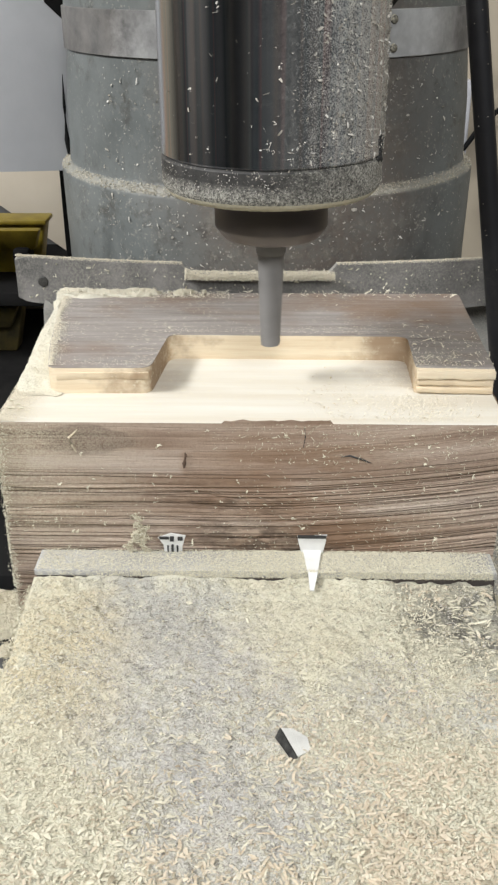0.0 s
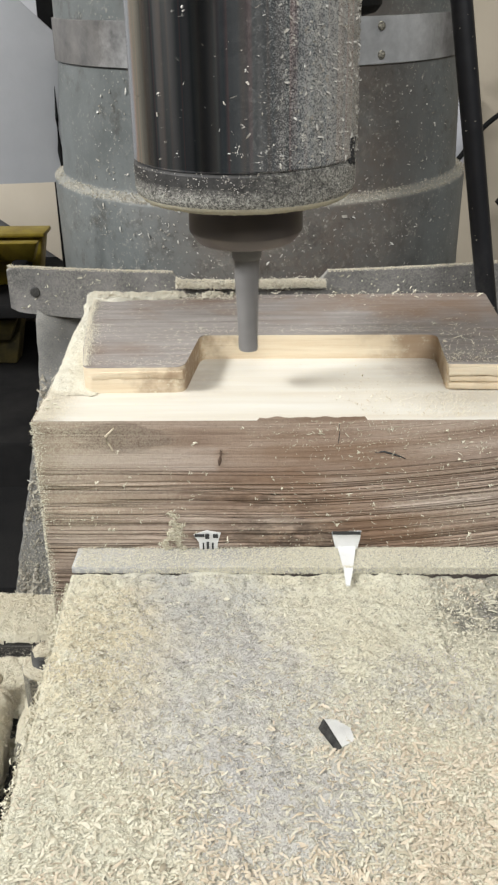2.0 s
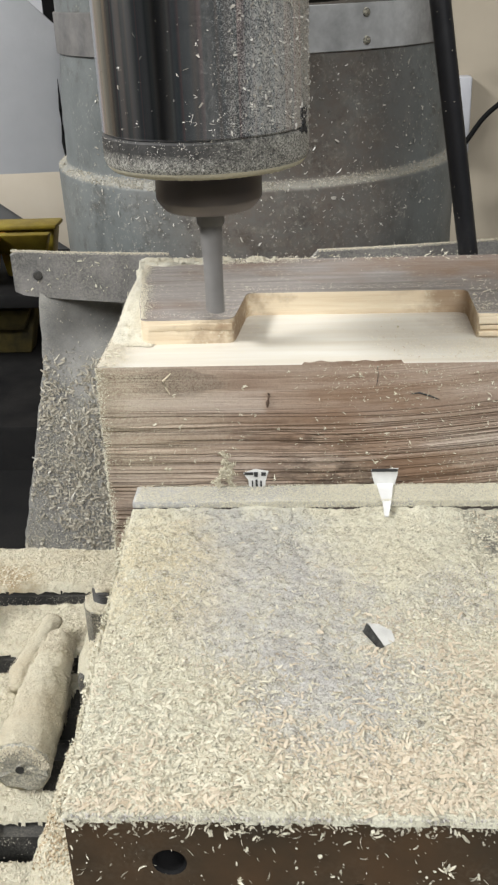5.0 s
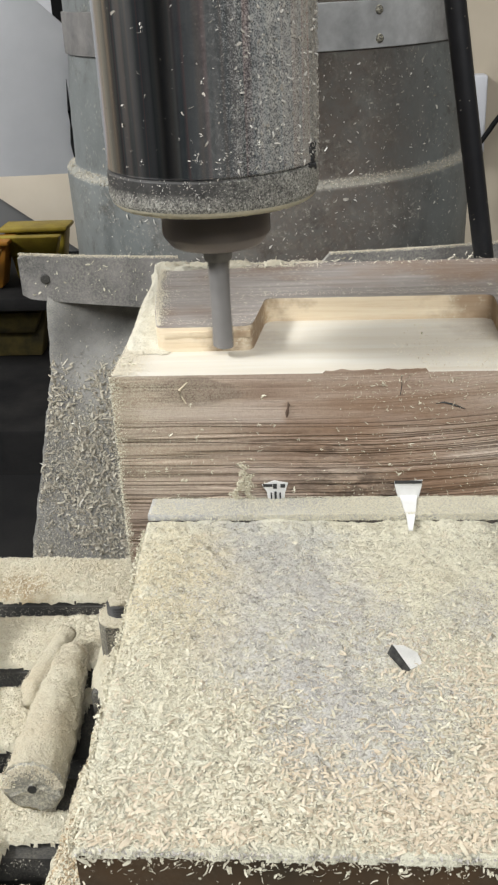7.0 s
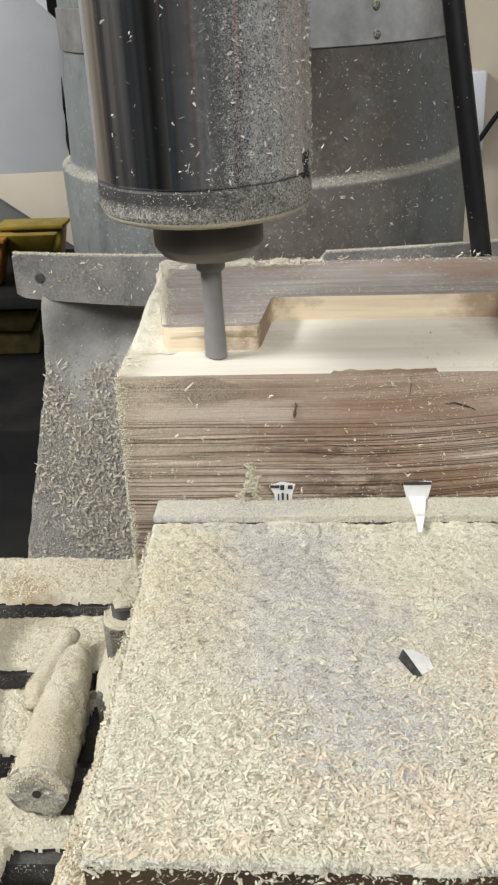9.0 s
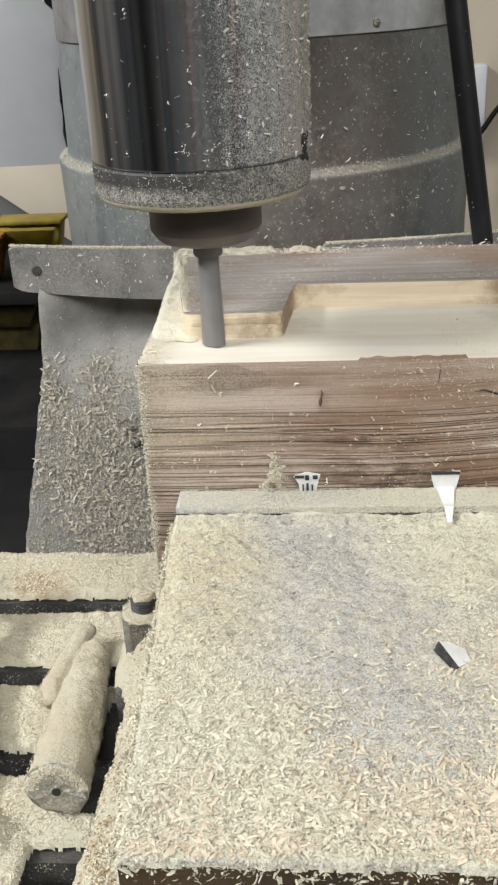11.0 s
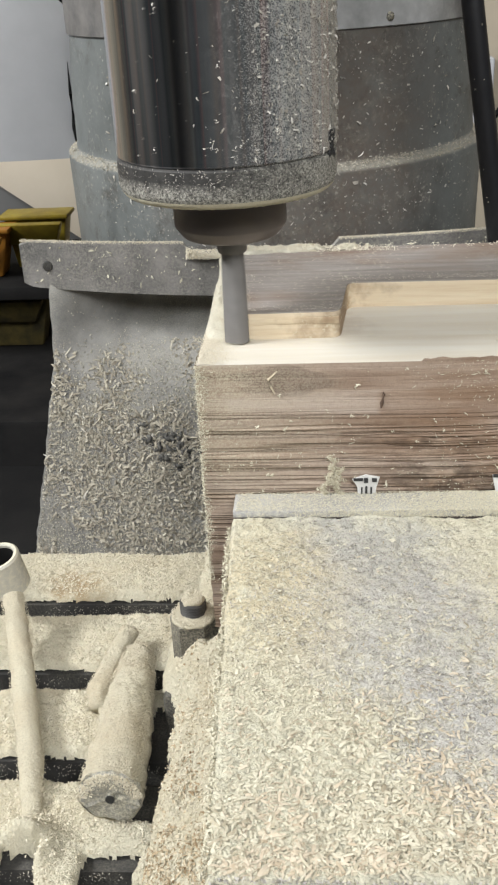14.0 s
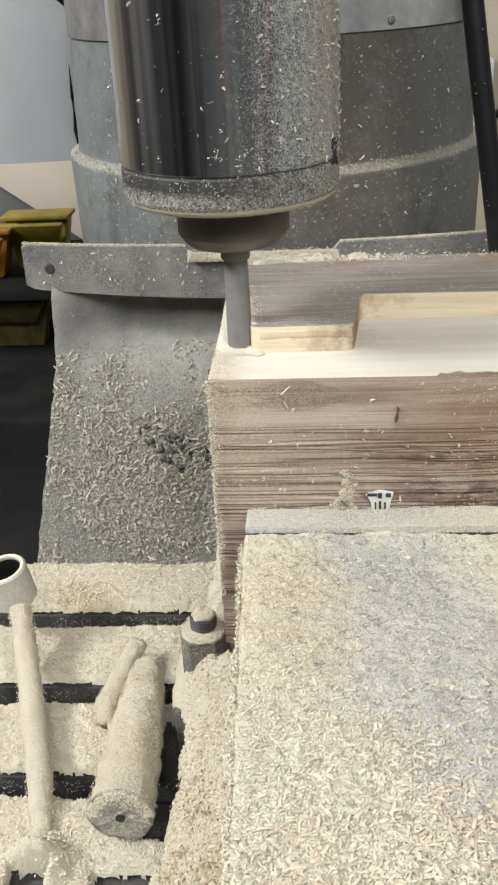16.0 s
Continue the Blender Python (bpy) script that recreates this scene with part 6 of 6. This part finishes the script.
def paper_tag(poly, ink, label):
    """A torn scrap of white tape on the block's face."""
    bm = bmesh.new()
    front = [bm.verts.new((x, -0.0016, Z0 + z)) for x, z in poly]
    back = [bm.verts.new((x, -0.0012, Z0 + z)) for x, z in poly]
    bm.faces.new(front)
    bm.faces.new(back[::-1])
    n = len(poly)
    for i in range(n):
        bm.faces.new((front[i], back[i], back[(i + 1) % n], front[(i + 1) % n]))
    c = (poly[0][0], -0.0014, Z0 + poly[0][1])
    t = rides(thing("tape_scrap", c, label, "tape", "scraps of tape on the timber"))
    body = part("tape", move_to(bm, t), M_LABEL, t, "", None)
    for x0, x1, z0, z1 in ink:
        bm = box(bmesh.new(), x0, x1, -0.0021, -0.0015, Z0 + z0, Z0 + z1)
        part("printed_bar", move_to(bm, t), M_INK, body, "black printed bar", None)


paper_tag([(0.0507, -0.0425), (0.0553, -0.0408), (0.0602, -0.0418), (0.0590, -0.0460), (0.0585, -0.0520), (0.0530, -0.0520), (0.0525, -0.0455)],
          [(0.0512, 0.0545, -0.0430, -0.0421), (0.0548, 0.0562, -0.0438, -0.0420), (0.0575, 0.0592, -0.0434, -0.0421), (0.0538, 0.0543, -0.0480, -0.0456), (0.0552, 0.0560, -0.0480, -0.0452), (0.0570, 0.0576, -0.0480, -0.0456)],
          "small torn scrap of white printed tape on the timber")
paper_tag([(0.0983, -0.0416), (0.1084, -0.0410), (0.1080, -0.0442), (0.1066, -0.0505), (0.1004, -0.0505), (0.0990, -0.0450)],
          [(0.0985, 0.1082, -0.0421, -0.0411)], "white torn tape strip stuck between timber and vise")


def tape_tail():
    """The strip's tail lies over the jaw plate."""
    P = [(0.1004, 0.1066, -0.0016, 0.1158), (0.1010, 0.1058, -0.008, 0.1156), (0.1018, 0.1049, -0.014, 0.1148), (0.1022, 0.1036, -0.0205, 0.1127)]
    bm = bmesh.new()
    rows = [[bm.verts.new(p) for p in ((a, y, z), (b, y, z), (b, y, z - 0.0004), (a, y, z - 0.0004))] for a, b, y, z in P]
    for r, s in zip(rows, rows[1:]):
        for k in range(4):
            bm.faces.new((r[k], r[(k + 1) % 4], s[(k + 1) % 4], s[k]))
    bm.faces.new(rows[0])
    bm.faces.new(rows[-1][::-1])
    rides(solid("tape_scrap", move2(bm, (0.103, -0.01, 0.111)), M_LABEL, "white pointed tail of tape lying over the jaw plate", "tape", (0.103, -0.01, 0.111), group="scraps of tape on the timber", smooth=None))


def move2(bm, at):
    bmesh.ops.translate(bm, vec=-Vector(at), verts=bm.verts)
    return bm


tape_tail()


def foil_scrap():
    t = rides(thing("foil_scrap", (0.0955, -0.0875, 0.1105), "curled scrap of silver foil half buried in the sawdust", "scrap"))
    top = [(0.0922, -0.0846, 0.1133), (0.0955, -0.0840, 0.1126), (0.0994, -0.0856, 0.1113), (0.1004, -0.0898, 0.1107), (0.0964, -0.0928, 0.1111)]
    bm = bmesh.new()
    up = [bm.verts.new(p) for p in top]
    dn = [bm.verts.new((x, y, z - 0.0004)) for x, y, z in top]
    bm.faces.new(up)
    bm.faces.new(dn[::-1])
    for k in range(5):
        bm.faces.new((up[k], dn[k], dn[(k + 1) % 5], up[(k + 1) % 5]))
    part("foil", move_to(bm, t), M_FOIL, t, "", None)
    side = [(0.0921, -0.0846, 0.1134), (0.0965, -0.0930, 0.1113), (0.0950, -0.0936, 0.1108), (0.0908, -0.0860, 0.1112)]
    bm = bmesh.new()
    up = [bm.verts.new(p) for p in side]
    dn = [bm.verts.new((x + 0.0004, y, z - 0.0002)) for x, y, z in side]
    bm.faces.new(up)
    bm.faces.new(dn[::-1])
    for k in range(4):
        bm.faces.new((up[k], dn[k], dn[(k + 1) % 4], up[(k + 1) % 4]))
    part("dark_fold", move_to(bm, t), M_PRINT, t, "dark printed fold of the scrap", None)


M_FOIL = plain_mat("silver_foil", (0.55, 0.54, 0.51), (0.70, 0.69, 0.65), 0.6, 0.1, 150, 0.0004)
M_PRINT = plain_mat("dark_print", (0.008, 0.008, 0.008), (0.07, 0.068, 0.062), 0.7, 0.0, 420, 0.0004, 0.2)
foil_scrap()


M_COAT = sawdust_mat("caked_sawdust", (0.69, 0.64, 0.495), (0.63, 0.545, 0.395), (0.65, 0.595, 0.46), 0.3, (), 0.0018, 0.1)


def lumpy(bm, amp, seed, freq=180):
    for v in bm.verts:
        p = v.co * freq
        v.co += Vector((noise.noise(p + Vector((seed, 0, 0))), noise.noise(p + Vector((0, seed, 7))), noise.noise(p + Vector((3, 0, seed))))) * amp
    return bm


def hex_bolt():
    b = rides(thing("clamp_bolt", (-0.0105, 0.0105, 0.028), "dark dusty hex clamp bolt with nut on the vise flange", "bolt"))
    x, y = -0.0105, 0.0105
    def hexa(z0, z1, af):
        r = af / math.sqrt(3)
        return lathe(bmesh.new(), [(r * 0.93, z0), (r, z0 + 0.0008), (r, z1 - 0.0008), (r * 0.9, z1)], 6, x, y)
    part("nut", move_to(hexa(0.0282, 0.0545, 0.0165), b), M_BOLT, b, "", 20)
    rings = []
    for k in range(6):  # threaded stud
        z = 0.0545 + 0.0011 * k
        rings += [(0.0046, z), (0.0052, z + 0.00055)]
    part("stud", move_to(lathe(bmesh.new(), rings + [(0.0042, 0.0612)], 24, x, y), b), M_CASTIRON, b, "threaded stud end", 20)
    for r0, z0 in ((0.0044, 0.0608), (0.0090, 0.0540)):
        bm = lathe(bmesh.new(), [(r0, z0), (r0 * 0.97, z0 + 0.0008), (r0 * 0.75, z0 + 0.0018), (r0 * 0.4, z0 + 0.0024), (r0 * 0.05, z0 + 0.0025)], 28, x, y)
        part("dust_mound", move_to(lumpy(bm, 0.0010, 12, 350), b), M_COAT, b, "sawdust piled on the bolt", 0)
    rng = np.random.RandomState(101)
    n = 900
    a, r = rng.rand(n) * 2 * math.pi, np.sqrt(rng.rand(n)) * 0.0088
    z = np.where(r < 0.0044, 0.0622, 0.0550) + rng.rand(n) * 0.0010
    chips("bolt_dust", np.stack([r * np.cos(a), r * np.sin(a), z - 0.028], 1), [0, 0, 1], 0.0006, 0.0003, M_MEAL, 102, "sawdust piled on the bolt", "dust", parent=b, tilt=0.5)


hex_bolt()


def dust_cap(root, axis_pts, radii, seed, n=2600, name="dust_coat"):
    """Sawdust caked on the upper side of a lying bar."""
    rng = np.random.RandomState(seed)
    A = np.array(axis_pts)
    s = rng.rand(n) * (len(A) - 1)
    i = np.minimum(s.astype(int), len(A) - 2)
    f = (s - i)[:, None]
    c = A[i] * (1 - f) + A[i + 1] * f
    rad = np.array(radii)
    r = rad[i] * (1 - f[:, 0]) + rad[i + 1] * f[:, 0]
    d = A[i + 1] - A[i]
    d /= np.linalg.norm(d, axis=1, keepdims=True)
    sx = np.cross(d, [0, 0, 1.0])
    sx /= np.linalg.norm(sx, axis=1, keepdims=True)
    u = np.cross(sx, d)
    th = rng.rand(n) * math.pi
    nr = sx * np.cos(th)[:, None] + u * np.sin(th)[:, None]
    pos = c + nr * (r + rng.rand(n) * 0.0008)[:, None] - np.array(root.matrix_basis.translation)
    chips(name, pos, nr, 0.0005, 0.00025, M_MEAL, seed + 1, "sawdust caked on its upper side", "dust", parent=root, tilt=0.6)


def handle_bar():
    ax = [(-0.0362, -0.0475, 0.0180), (-0.0372, -0.015, 0.0185), (-0.0382, 0.012, 0.0185), (-0.0388, 0.028, 0.0180), (-0.0390, 0.036, 0.0165)]
    rad = [0.0119, 0.0104, 0.0084, 0.0066, 0.0028]
    h = rides(thing("vise_handle", (-0.038, -0.01, 0.005), "round steel vise handle caked in sawdust, lying on the table", "handle"))
    bm = tube(bmesh.new(), ax, rad, 40)
    bmesh.ops.subdivide_edges(bm, edges=[e for e in bm.edges if abs(e.verts[0].co.y - e.verts[1].co.y) > 0.006], cuts=14)
    part("bar", move_to(lumpy(lumpy(bm, 0.0012, 4), 0.0009, 31, 420), h), M_COAT, h, "bar caked in pale sawdust", 0)
    bm = lathe(bmesh.new(), [(0.0018, 0.0006), (0.0022, 0.0), (0.005, 0.0), (0.008, 0.0), (0.0106, 0.0), (0.0116, -0.0012)], 40, cap=False)
    lumpy(bm, 0.0014, 15, 420)
    lathe(bm, [(0.0018, 0.0006), (0.0016, -0.008)], 40)
    bmesh.ops.transform(bm, matrix=Matrix.Translation((-0.0361, -0.0487, 0.0185)) @ Matrix.Rotation(math.pi / 2, 4, "X"), verts=bm.verts)
    face = part("end_face", move_to(bm, h), M_TOOL, h, "grey dusty end face with a centre hole")
    bm = lathe(bmesh.new(), [(0.0017, 0.0), (0.0017, 0.0008)], 20)
    bmesh.ops.transform(bm, matrix=Matrix.Translation((-0.0361, -0.0490, 0.0185)) @ Matrix.Rotation(math.pi / 2, 4, "X"), verts=bm.verts)
    part("centre_hole", move_to(bm, h), M_INK, face, "dark centre hole")
    dust_cap(h, ax, rad, 110, 5000)
    rng = np.random.RandomState(112)
    n = 900
    th = rng.rand(n) * math.pi
    r = 0.0117 - np.abs(rng.randn(n)) * 0.0022
    pos = np.stack([-0.0361 + r * np.cos(th), 0 * th - 0.0490, 0.0185 + r * np.sin(th)], 1) - np.array(h.matrix_basis.translation)
    chips("rim_dust", pos, [0, -1, 0.4], 0.0007, 0.0004, M_MEAL, 113, "sawdust hanging over the end face", "dust", parent=h, tilt=0.6)
    p = rides(thing("pivot_pin", (-0.049, 0.03, 0.005), "short pin buried under caked sawdust beside the handle", "pin"))
    ax = [(-0.0535, 0.006, 0.010), (-0.0540, 0.014, 0.0120), (-0.0510, 0.034, 0.0125), (-0.0480, 0.053, 0.0135)]
    rad = [0.0035, 0.0052, 0.0046, 0.0042]
    bm = tube(bmesh.new(), ax, rad, 24)
    bmesh.ops.subdivide_edges(bm, edges=[x for x in bm.edges if abs(x.verts[0].co.y - x.verts[1].co.y) > 0.004], cuts=9)
    part("pin", move_to(lumpy(bm, 0.0009, 9), p), M_COAT, p, "", 0)
    bm = tube(bmesh.new(), [(-0.0510, 0.0075, 0.012), (-0.0505, 0.003, 0.008), (-0.0500, -0.004, 0.0068)], [0.0022, 0.0016, 0.0007], 10)
    part("drip", move_to(bm, p), M_COAT, p, "", 0)
    dust_cap(p, ax, rad, 120, 1100)


handle_bar()


def socket_wrench():
    w = rides(thing("socket_wrench", (-0.085, 0.01, 0.005), "dusty pale steel ring wrench lying across the T-slots", "wrench"))
    bm = bmesh.new()
    ro, ri, z0, z1 = 0.0104, 0.0080, 0.0, 0.019
    lathe(bm, [(ri, z0), (ro - 0.0006, z0), (ro, z0 + 0.0008), (ro, z1 - 0.001), (ro - 0.0008, z1), (ri + 0.0005, z1), (ri, z1 - 0.0006), (ri, z0)], 36, cap=False)
    bmesh.ops.transform(bm, matrix=pose(-0.1075, 0.0725, 0.0245, 8, -8, 0), verts=bm.verts)
    inner = lathe(bmesh.new(), [(0.0082, 0.002), (0.0082, 0.003)], 30, m=pose(-0.1075, 0.0725, 0.0245, 8, -8, 0))
    bore = lathe(bmesh.new(), [(0.0079, 0.002), (0.0079, 0.0172)], 36, cap=False, m=pose(-0.1075, 0.0725, 0.0245, 8, -8, 0))
    part("socket_bore", move_to(bore, w), M_BLACK, w, "dark inside of the socket")
    part("socket_floor", move_to(inner, w), M_BLACK, w, "dark bottom of the socket")
    part("socket", move_to(bm, w), M_SOCKET, w, "pale scuffed ring socket")
    bm = bmesh.new()
    ax = [(-0.1022, 0.0620, 0.0265), (-0.0982, 0.050, 0.0195), (-0.0868, 0.017, 0.0125), (-0.0732, -0.023, 0.0098), (-0.0650, -0.055, 0.0040)]
    tube(bm, ax, [0.0046, 0.0050, 0.0050, 0.0048, 0.0034], 20)
    bmesh.ops.subdivide_edges(bm, edges=[x for x in bm.edges if (x.verts[0].co - x.verts[1].co).length > 0.006], cuts=14)
    part("shank", move_to(lumpy(bm, 0.0007, 5, 300), w), M_COAT, w, "shank under a coat of sawdust")
    dust_cap(w, ax, [0.0047, 0.0051, 0.0051, 0.0049, 0.0036], 130, 2600)


M_SOCKET = dusty("pale_scuffed_steel", (0.40, 0.39, 0.345), (0.54, 0.52, 0.46), 0.6, 0.2, 0.6, 500, True)
socket_wrench()


# ---- spindle ----
SX, SY = 0.0346, 0.0190
SPINDLE = thing("milling_spindle", (SX, SY, Z0), "polished steel milling spindle with collet nut and cutter, chip-dusted", "spindle")


def quill():
    R = 0.0350
    bm = lathe(bmesh.new(), [(R - 0.0006, 0.0656), (R, 0.0662), (R, 0.1110), (R, 0.1135), (R, 0.30)], 128)
    key = box(bmesh.new(), -0.0012, 0.0004, -0.0013, 0.0013, 0.118, 0.30, 0.0003)
    bmesh.ops.transform(key, matrix=pose(0, 0, 0, 0, 0, 193) @ pose(R - 0.0002, 0, 0), verts=key.verts)
    part("keyway", key, M_INK, SPINDLE, "dark keyway slot in the quill's flank")
    part("quill", bm, M_QUILL, SPINDLE, "polished quill with painted reflection streaks and stuck chips", 25)
    bm = lathe(bmesh.new(), [(0.018, 0.0538), (0.0315, 0.0537), (0.0328, 0.0540), (0.0345, 0.0556), (R + 0.0001, 0.0572), (R + 0.0001, 0.0646), (R - 0.0004, 0.0651), (R - 0.0014, 0.0656)], 128)
    part("nose_ring", bm, M_RING, SPINDLE, "dust-covered nose ring", 30)
    bm = lathe(bmesh.new(), [(0.0312, 0.0536), (0.0322, 0.0534), (0.0331, 0.0538), (0.0342, 0.0550), (0.0344, 0.0556)], 200, cap=False)
    for v in bm.verts:
        v.co *= 1 + 0.006 * noise.noise(v.co * 900)
    part("dust_rim", bm, M_SAWDUST_TABLE, SPINDLE, "pale dust caked under the nose ring", 0)
    bm = bmesh.new()
    for k in range(40):
        rng = random.Random(k)
        a = math.radians(-17 + rng.uniform(-5, 4))
        z = 0.0680 + rng.uniform(-0.004, 0.0035)
        s = rng.uniform(0.0004, 0.0015)
        m = Matrix.Translation((R * math.cos(a), R * math.sin(a), z)) @ Matrix.Rotation(a, 4, "Z") @ pose(0, 0, 0, rng.uniform(0, 180)) @ Matrix.Diagonal((0.0006, s, s * 0.8, 1))
        bmesh.ops.create_icosphere(bm, subdivisions=1, radius=1, matrix=m)
    part("black_scuff", bm, M_INK, SPINDLE, "torn black scuff at the seam")
    rng = np.random.RandomState(140)
    n = 8500
    a = np.radians(-165 + 190 * rng.rand(n) ** 0.55)
    z = 0.0668 + rng.rand(n) * 0.083
    tight = vnoise(a, z, 9, 144, 2)
    ok = rng.rand(n) < np.clip(0.035 + 0.95 * np.clip((np.degrees(a) + 95) / 90, 0, 1) ** 1.8 + 0.05 * tight * (np.degrees(a) > -110), 0, 1)
    a, z = a[ok], z[ok]
    nr = np.stack([np.cos(a), np.sin(a), 0 * a], 1)
    pos = nr * (R + 0.0001) + np.stack([0 * a, 0 * a, z], 1)
    size = 0.00030 + 0.0017 * rng.rand(len(a)) ** 4
    chips("stuck_dust", pos, nr, size, size * 0.33, M_SPECK, 141, "pale chips stuck to the oily steel", "dust", parent=SPINDLE, tilt=0.3, lift=0.0002)
    n = 560  # thin curled shavings, thickest on the flank away from the light
    a = np.radians(np.clip(2 - np.abs(rng.randn(n)) * 42, -150, 12))
    z = 0.0668 + rng.rand(n) * 0.083
    nr = np.stack([np.cos(a), np.sin(a), 0 * a], 1)
    chips("shaving_dust", nr * (R + 0.0001) + np.stack([0 * a, 0 * a, z], 1), nr, 0.0008 + 0.0012 * rng.rand(n) ** 2, 0.00014, M_SPECK, 147, "thin curled shavings stuck to the steel", "dust", parent=SPINDLE, tilt=0.5, lift=0.0002, curl=0.8)
    n = 75  # larger flakes on the front, each a ragged cluster
    k = np.repeat(np.arange(n), 4)
    a = (np.radians(np.clip(-58 + 26 * rng.randn(n), -150, 5)))[k] + rng.randn(4 * n) * 0.013
    z = (0.0672 + np.abs(rng.randn(n)) * 0.026)[k] + rng.randn(4 * n) * 0.0005
    n = 4 * n
    nr = np.stack([np.cos(a), np.sin(a), 0 * a], 1)
    chips("stuck_flake_dust", nr * (R + 0.0001) + np.stack([0 * a, 0 * a, z], 1), nr, 0.0004 + 0.0007 * rng.rand(n) ** 2, 0.00014 + 0.00018 * rng.rand(n), M_FLAKE, 146, "white curled flakes stuck to the steel", "dust", parent=SPINDLE, tilt=0.4, lift=0.0002)
    n = 5200
    a = np.radians(-178 + 176 * rng.rand(n) ** 0.75)
    z = 0.0540 + rng.rand(n) ** (3.0 - 1.6 * np.clip((np.degrees(a) + 80) / 80, 0, 1)) * 0.0115
    nr = np.stack([np.cos(a), np.sin(a), 0 * a - 0.1], 1)
    r = np.where(z < 0.0572, 0.0328 + (z - 0.0540) * 0.70, R)
    ok = rng.rand(n) < 0.55 + 1.1 * vnoise(a, z, 70, 145, 3) * (z > 0.0556) + 0.5 * (z < 0.0556)
    pos, nr = np.stack([r * np.cos(a), r * np.sin(a), z], 1)[ok], nr[ok]
    chips("ring_dust", pos, nr, 0.00025 + 0.0007 * rng.rand(len(pos)) ** 3, 0.00022, M_SPECK, 143, "dust crusted on the nose ring", "dust", parent=SPINDLE, tilt=0.5, lift=0.0001)


quill()


def rotor_parts():
    bm = lathe(bmesh.new(), [(0.0184, 0.0545), (0.0186, 0.0540), (0.0186, 0.0424), (0.0184, 0.0418), (0.0163, 0.0390), (0.0157, 0.0384), (0.0148, 0.0380), (0.0062, 0.0379)], 64)
    nut = part("collet_nut", bm, M_NUT, SPINDLE, "blackened slotted collet nut", 30)
    bm = lathe(bmesh.new(), [(0.0050, 0.0385), (0.0050, 0.0330), (0.0047, 0.0322)], 32)
    shank = part("shank", bm, M_SHANK, SPINDLE, "dark cutter shank", 30)
    # straight two-flute cutter
    bm = bmesh.new()
    n, turns = 26, 0.15
    prof = []
    for k in range(28):
        a = 2 * math.pi * k / 28
        f = abs(math.cos(a))
        prof.append((a, 0.0046 * (0.66 + 0.34 * f)))
    loops = []
    for i in range(n + 1):
        z = 0.0325 * (1 - i / n) + 0.0004 * i / n
        tw = 2 * math.pi * turns * i / n
        loops.append([bm.verts.new((r * (0.94 + 0.06 * (1 - i / n)) * math.cos(a + tw), r * (0.94 + 0.06 * (1 - i / n)) * math.sin(a + tw), z)) for a, r in prof])
    for A, B in zip(loops, loops[1:]):
        for k in range(28):
            bm.faces.new((A[k], A[(k + 1) % 28], B[(k + 1) % 28], B[k]))
    bm.faces.new(loops[0])
    bm.faces.new(loops[-1][::-1])
    cutter = part("cutter", bm, M_CUTTER, SPINDLE, "straight steel cutter with two flutes", 40)
    return [nut, shank, cutter]


ROTORS = rotor_parts()


# ---- chips thrown by the cutter ----
def travel_at(t):
    ts = [r[0] for r in TRAVEL]
    return np.interp(t, ts, [r[1] for r in TRAVEL]), np.interp(t, ts, [r[2] for r in TRAVEL])


def thrown_chips():
    """Curled chips: each lies on the milled floor, is flung forward by the cutter, and comes to rest on the vise."""
    out = []
    rng = random.Random(77)
    for k, t0 in enumerate((11.37, 11.43, 11.87, 11.93)):
        bm = tube(bmesh.new(), [(-0.0009, 0, 0), (-0.0003, 0.0002, 0.0001), (0.0004, 0.0001, 0.0002), (0.0009, -0.0001, 0)], [0.0001, 0.00035, 0.00025, 0.0001], 6)
        ob = solid("thrown_chip", bm, M_FINE, "pale curled wood chip thrown off by the cutter", "wood chip", group="chips thrown by the cutter")
        dx, dy = travel_at(t0)
        start = Vector((rng.uniform(0.001, 0.007) + dx, rng.uniform(0.006, 0.016) + dy, Z0 + 0.0008))
        vel = Vector((rng.uniform(0.25, 0.75), rng.uniform(-0.42, -0.30), rng.uniform(0.15, 0.40)))
        rows = [(0.0, pose(*(start + Vector((TRAVEL[0][1] - dx, TRAVEL[0][2] - dy, 0)))))]
        rows += [(t, pose(*(start + Vector((a - dx, b - dy, 0))))) for t, a, b in TRAVEL if 0 < t < t0 - 0.05]
        tau, p = 0.0, start
        spin = rng.uniform(-60, 60)
        while p.z > 0.1132 or tau == 0.0:
            p = start + vel * tau + Vector((0, 0, -4.905 * tau * tau))
            rows.append((t0 + tau, pose(*p, 0, spin * tau * 30 * 0.4, spin * tau * 30 * 0.5)))
            tau += 1 / FPS
        rest = Vector((p.x, p.y, 0.1128))
        t1 = t0 + tau
        ax, ay = travel_at(t1)
        for t, a, b in [(t1, ax, ay)] + [r for r in TRAVEL if r[0] > t1 + 0.05]:
            rows.append((t, pose(rest.x + a - ax, rest.y + b - ay, rest.z, 0, 0, spin)))
        out.append((ob, rows))
    return out


THROWN = thrown_chips()


# ---- all that moves ----
def motions():
    for ob, rows in THROWN:
        walk(ob, rows)
    for ob in TABLE_THINGS:
        b = ob.matrix_basis.copy()
        walk(ob, [(t, Matrix.Translation((dx, dy, 0)) @ b) for t, dx, dy in TRAVEL])
    walk(SPINDLE, [(t, pose(SX, SY, Z0 + dz)) for t, dz in LIFT])
    turns = [(i / FPS, pose(0, 0, 0, 0, 0, (30 + i * 72.2) % 360)) for i in range(16 * FPS + 1)]
    for ob in ROTORS:
        walk(ob, turns)


motions()
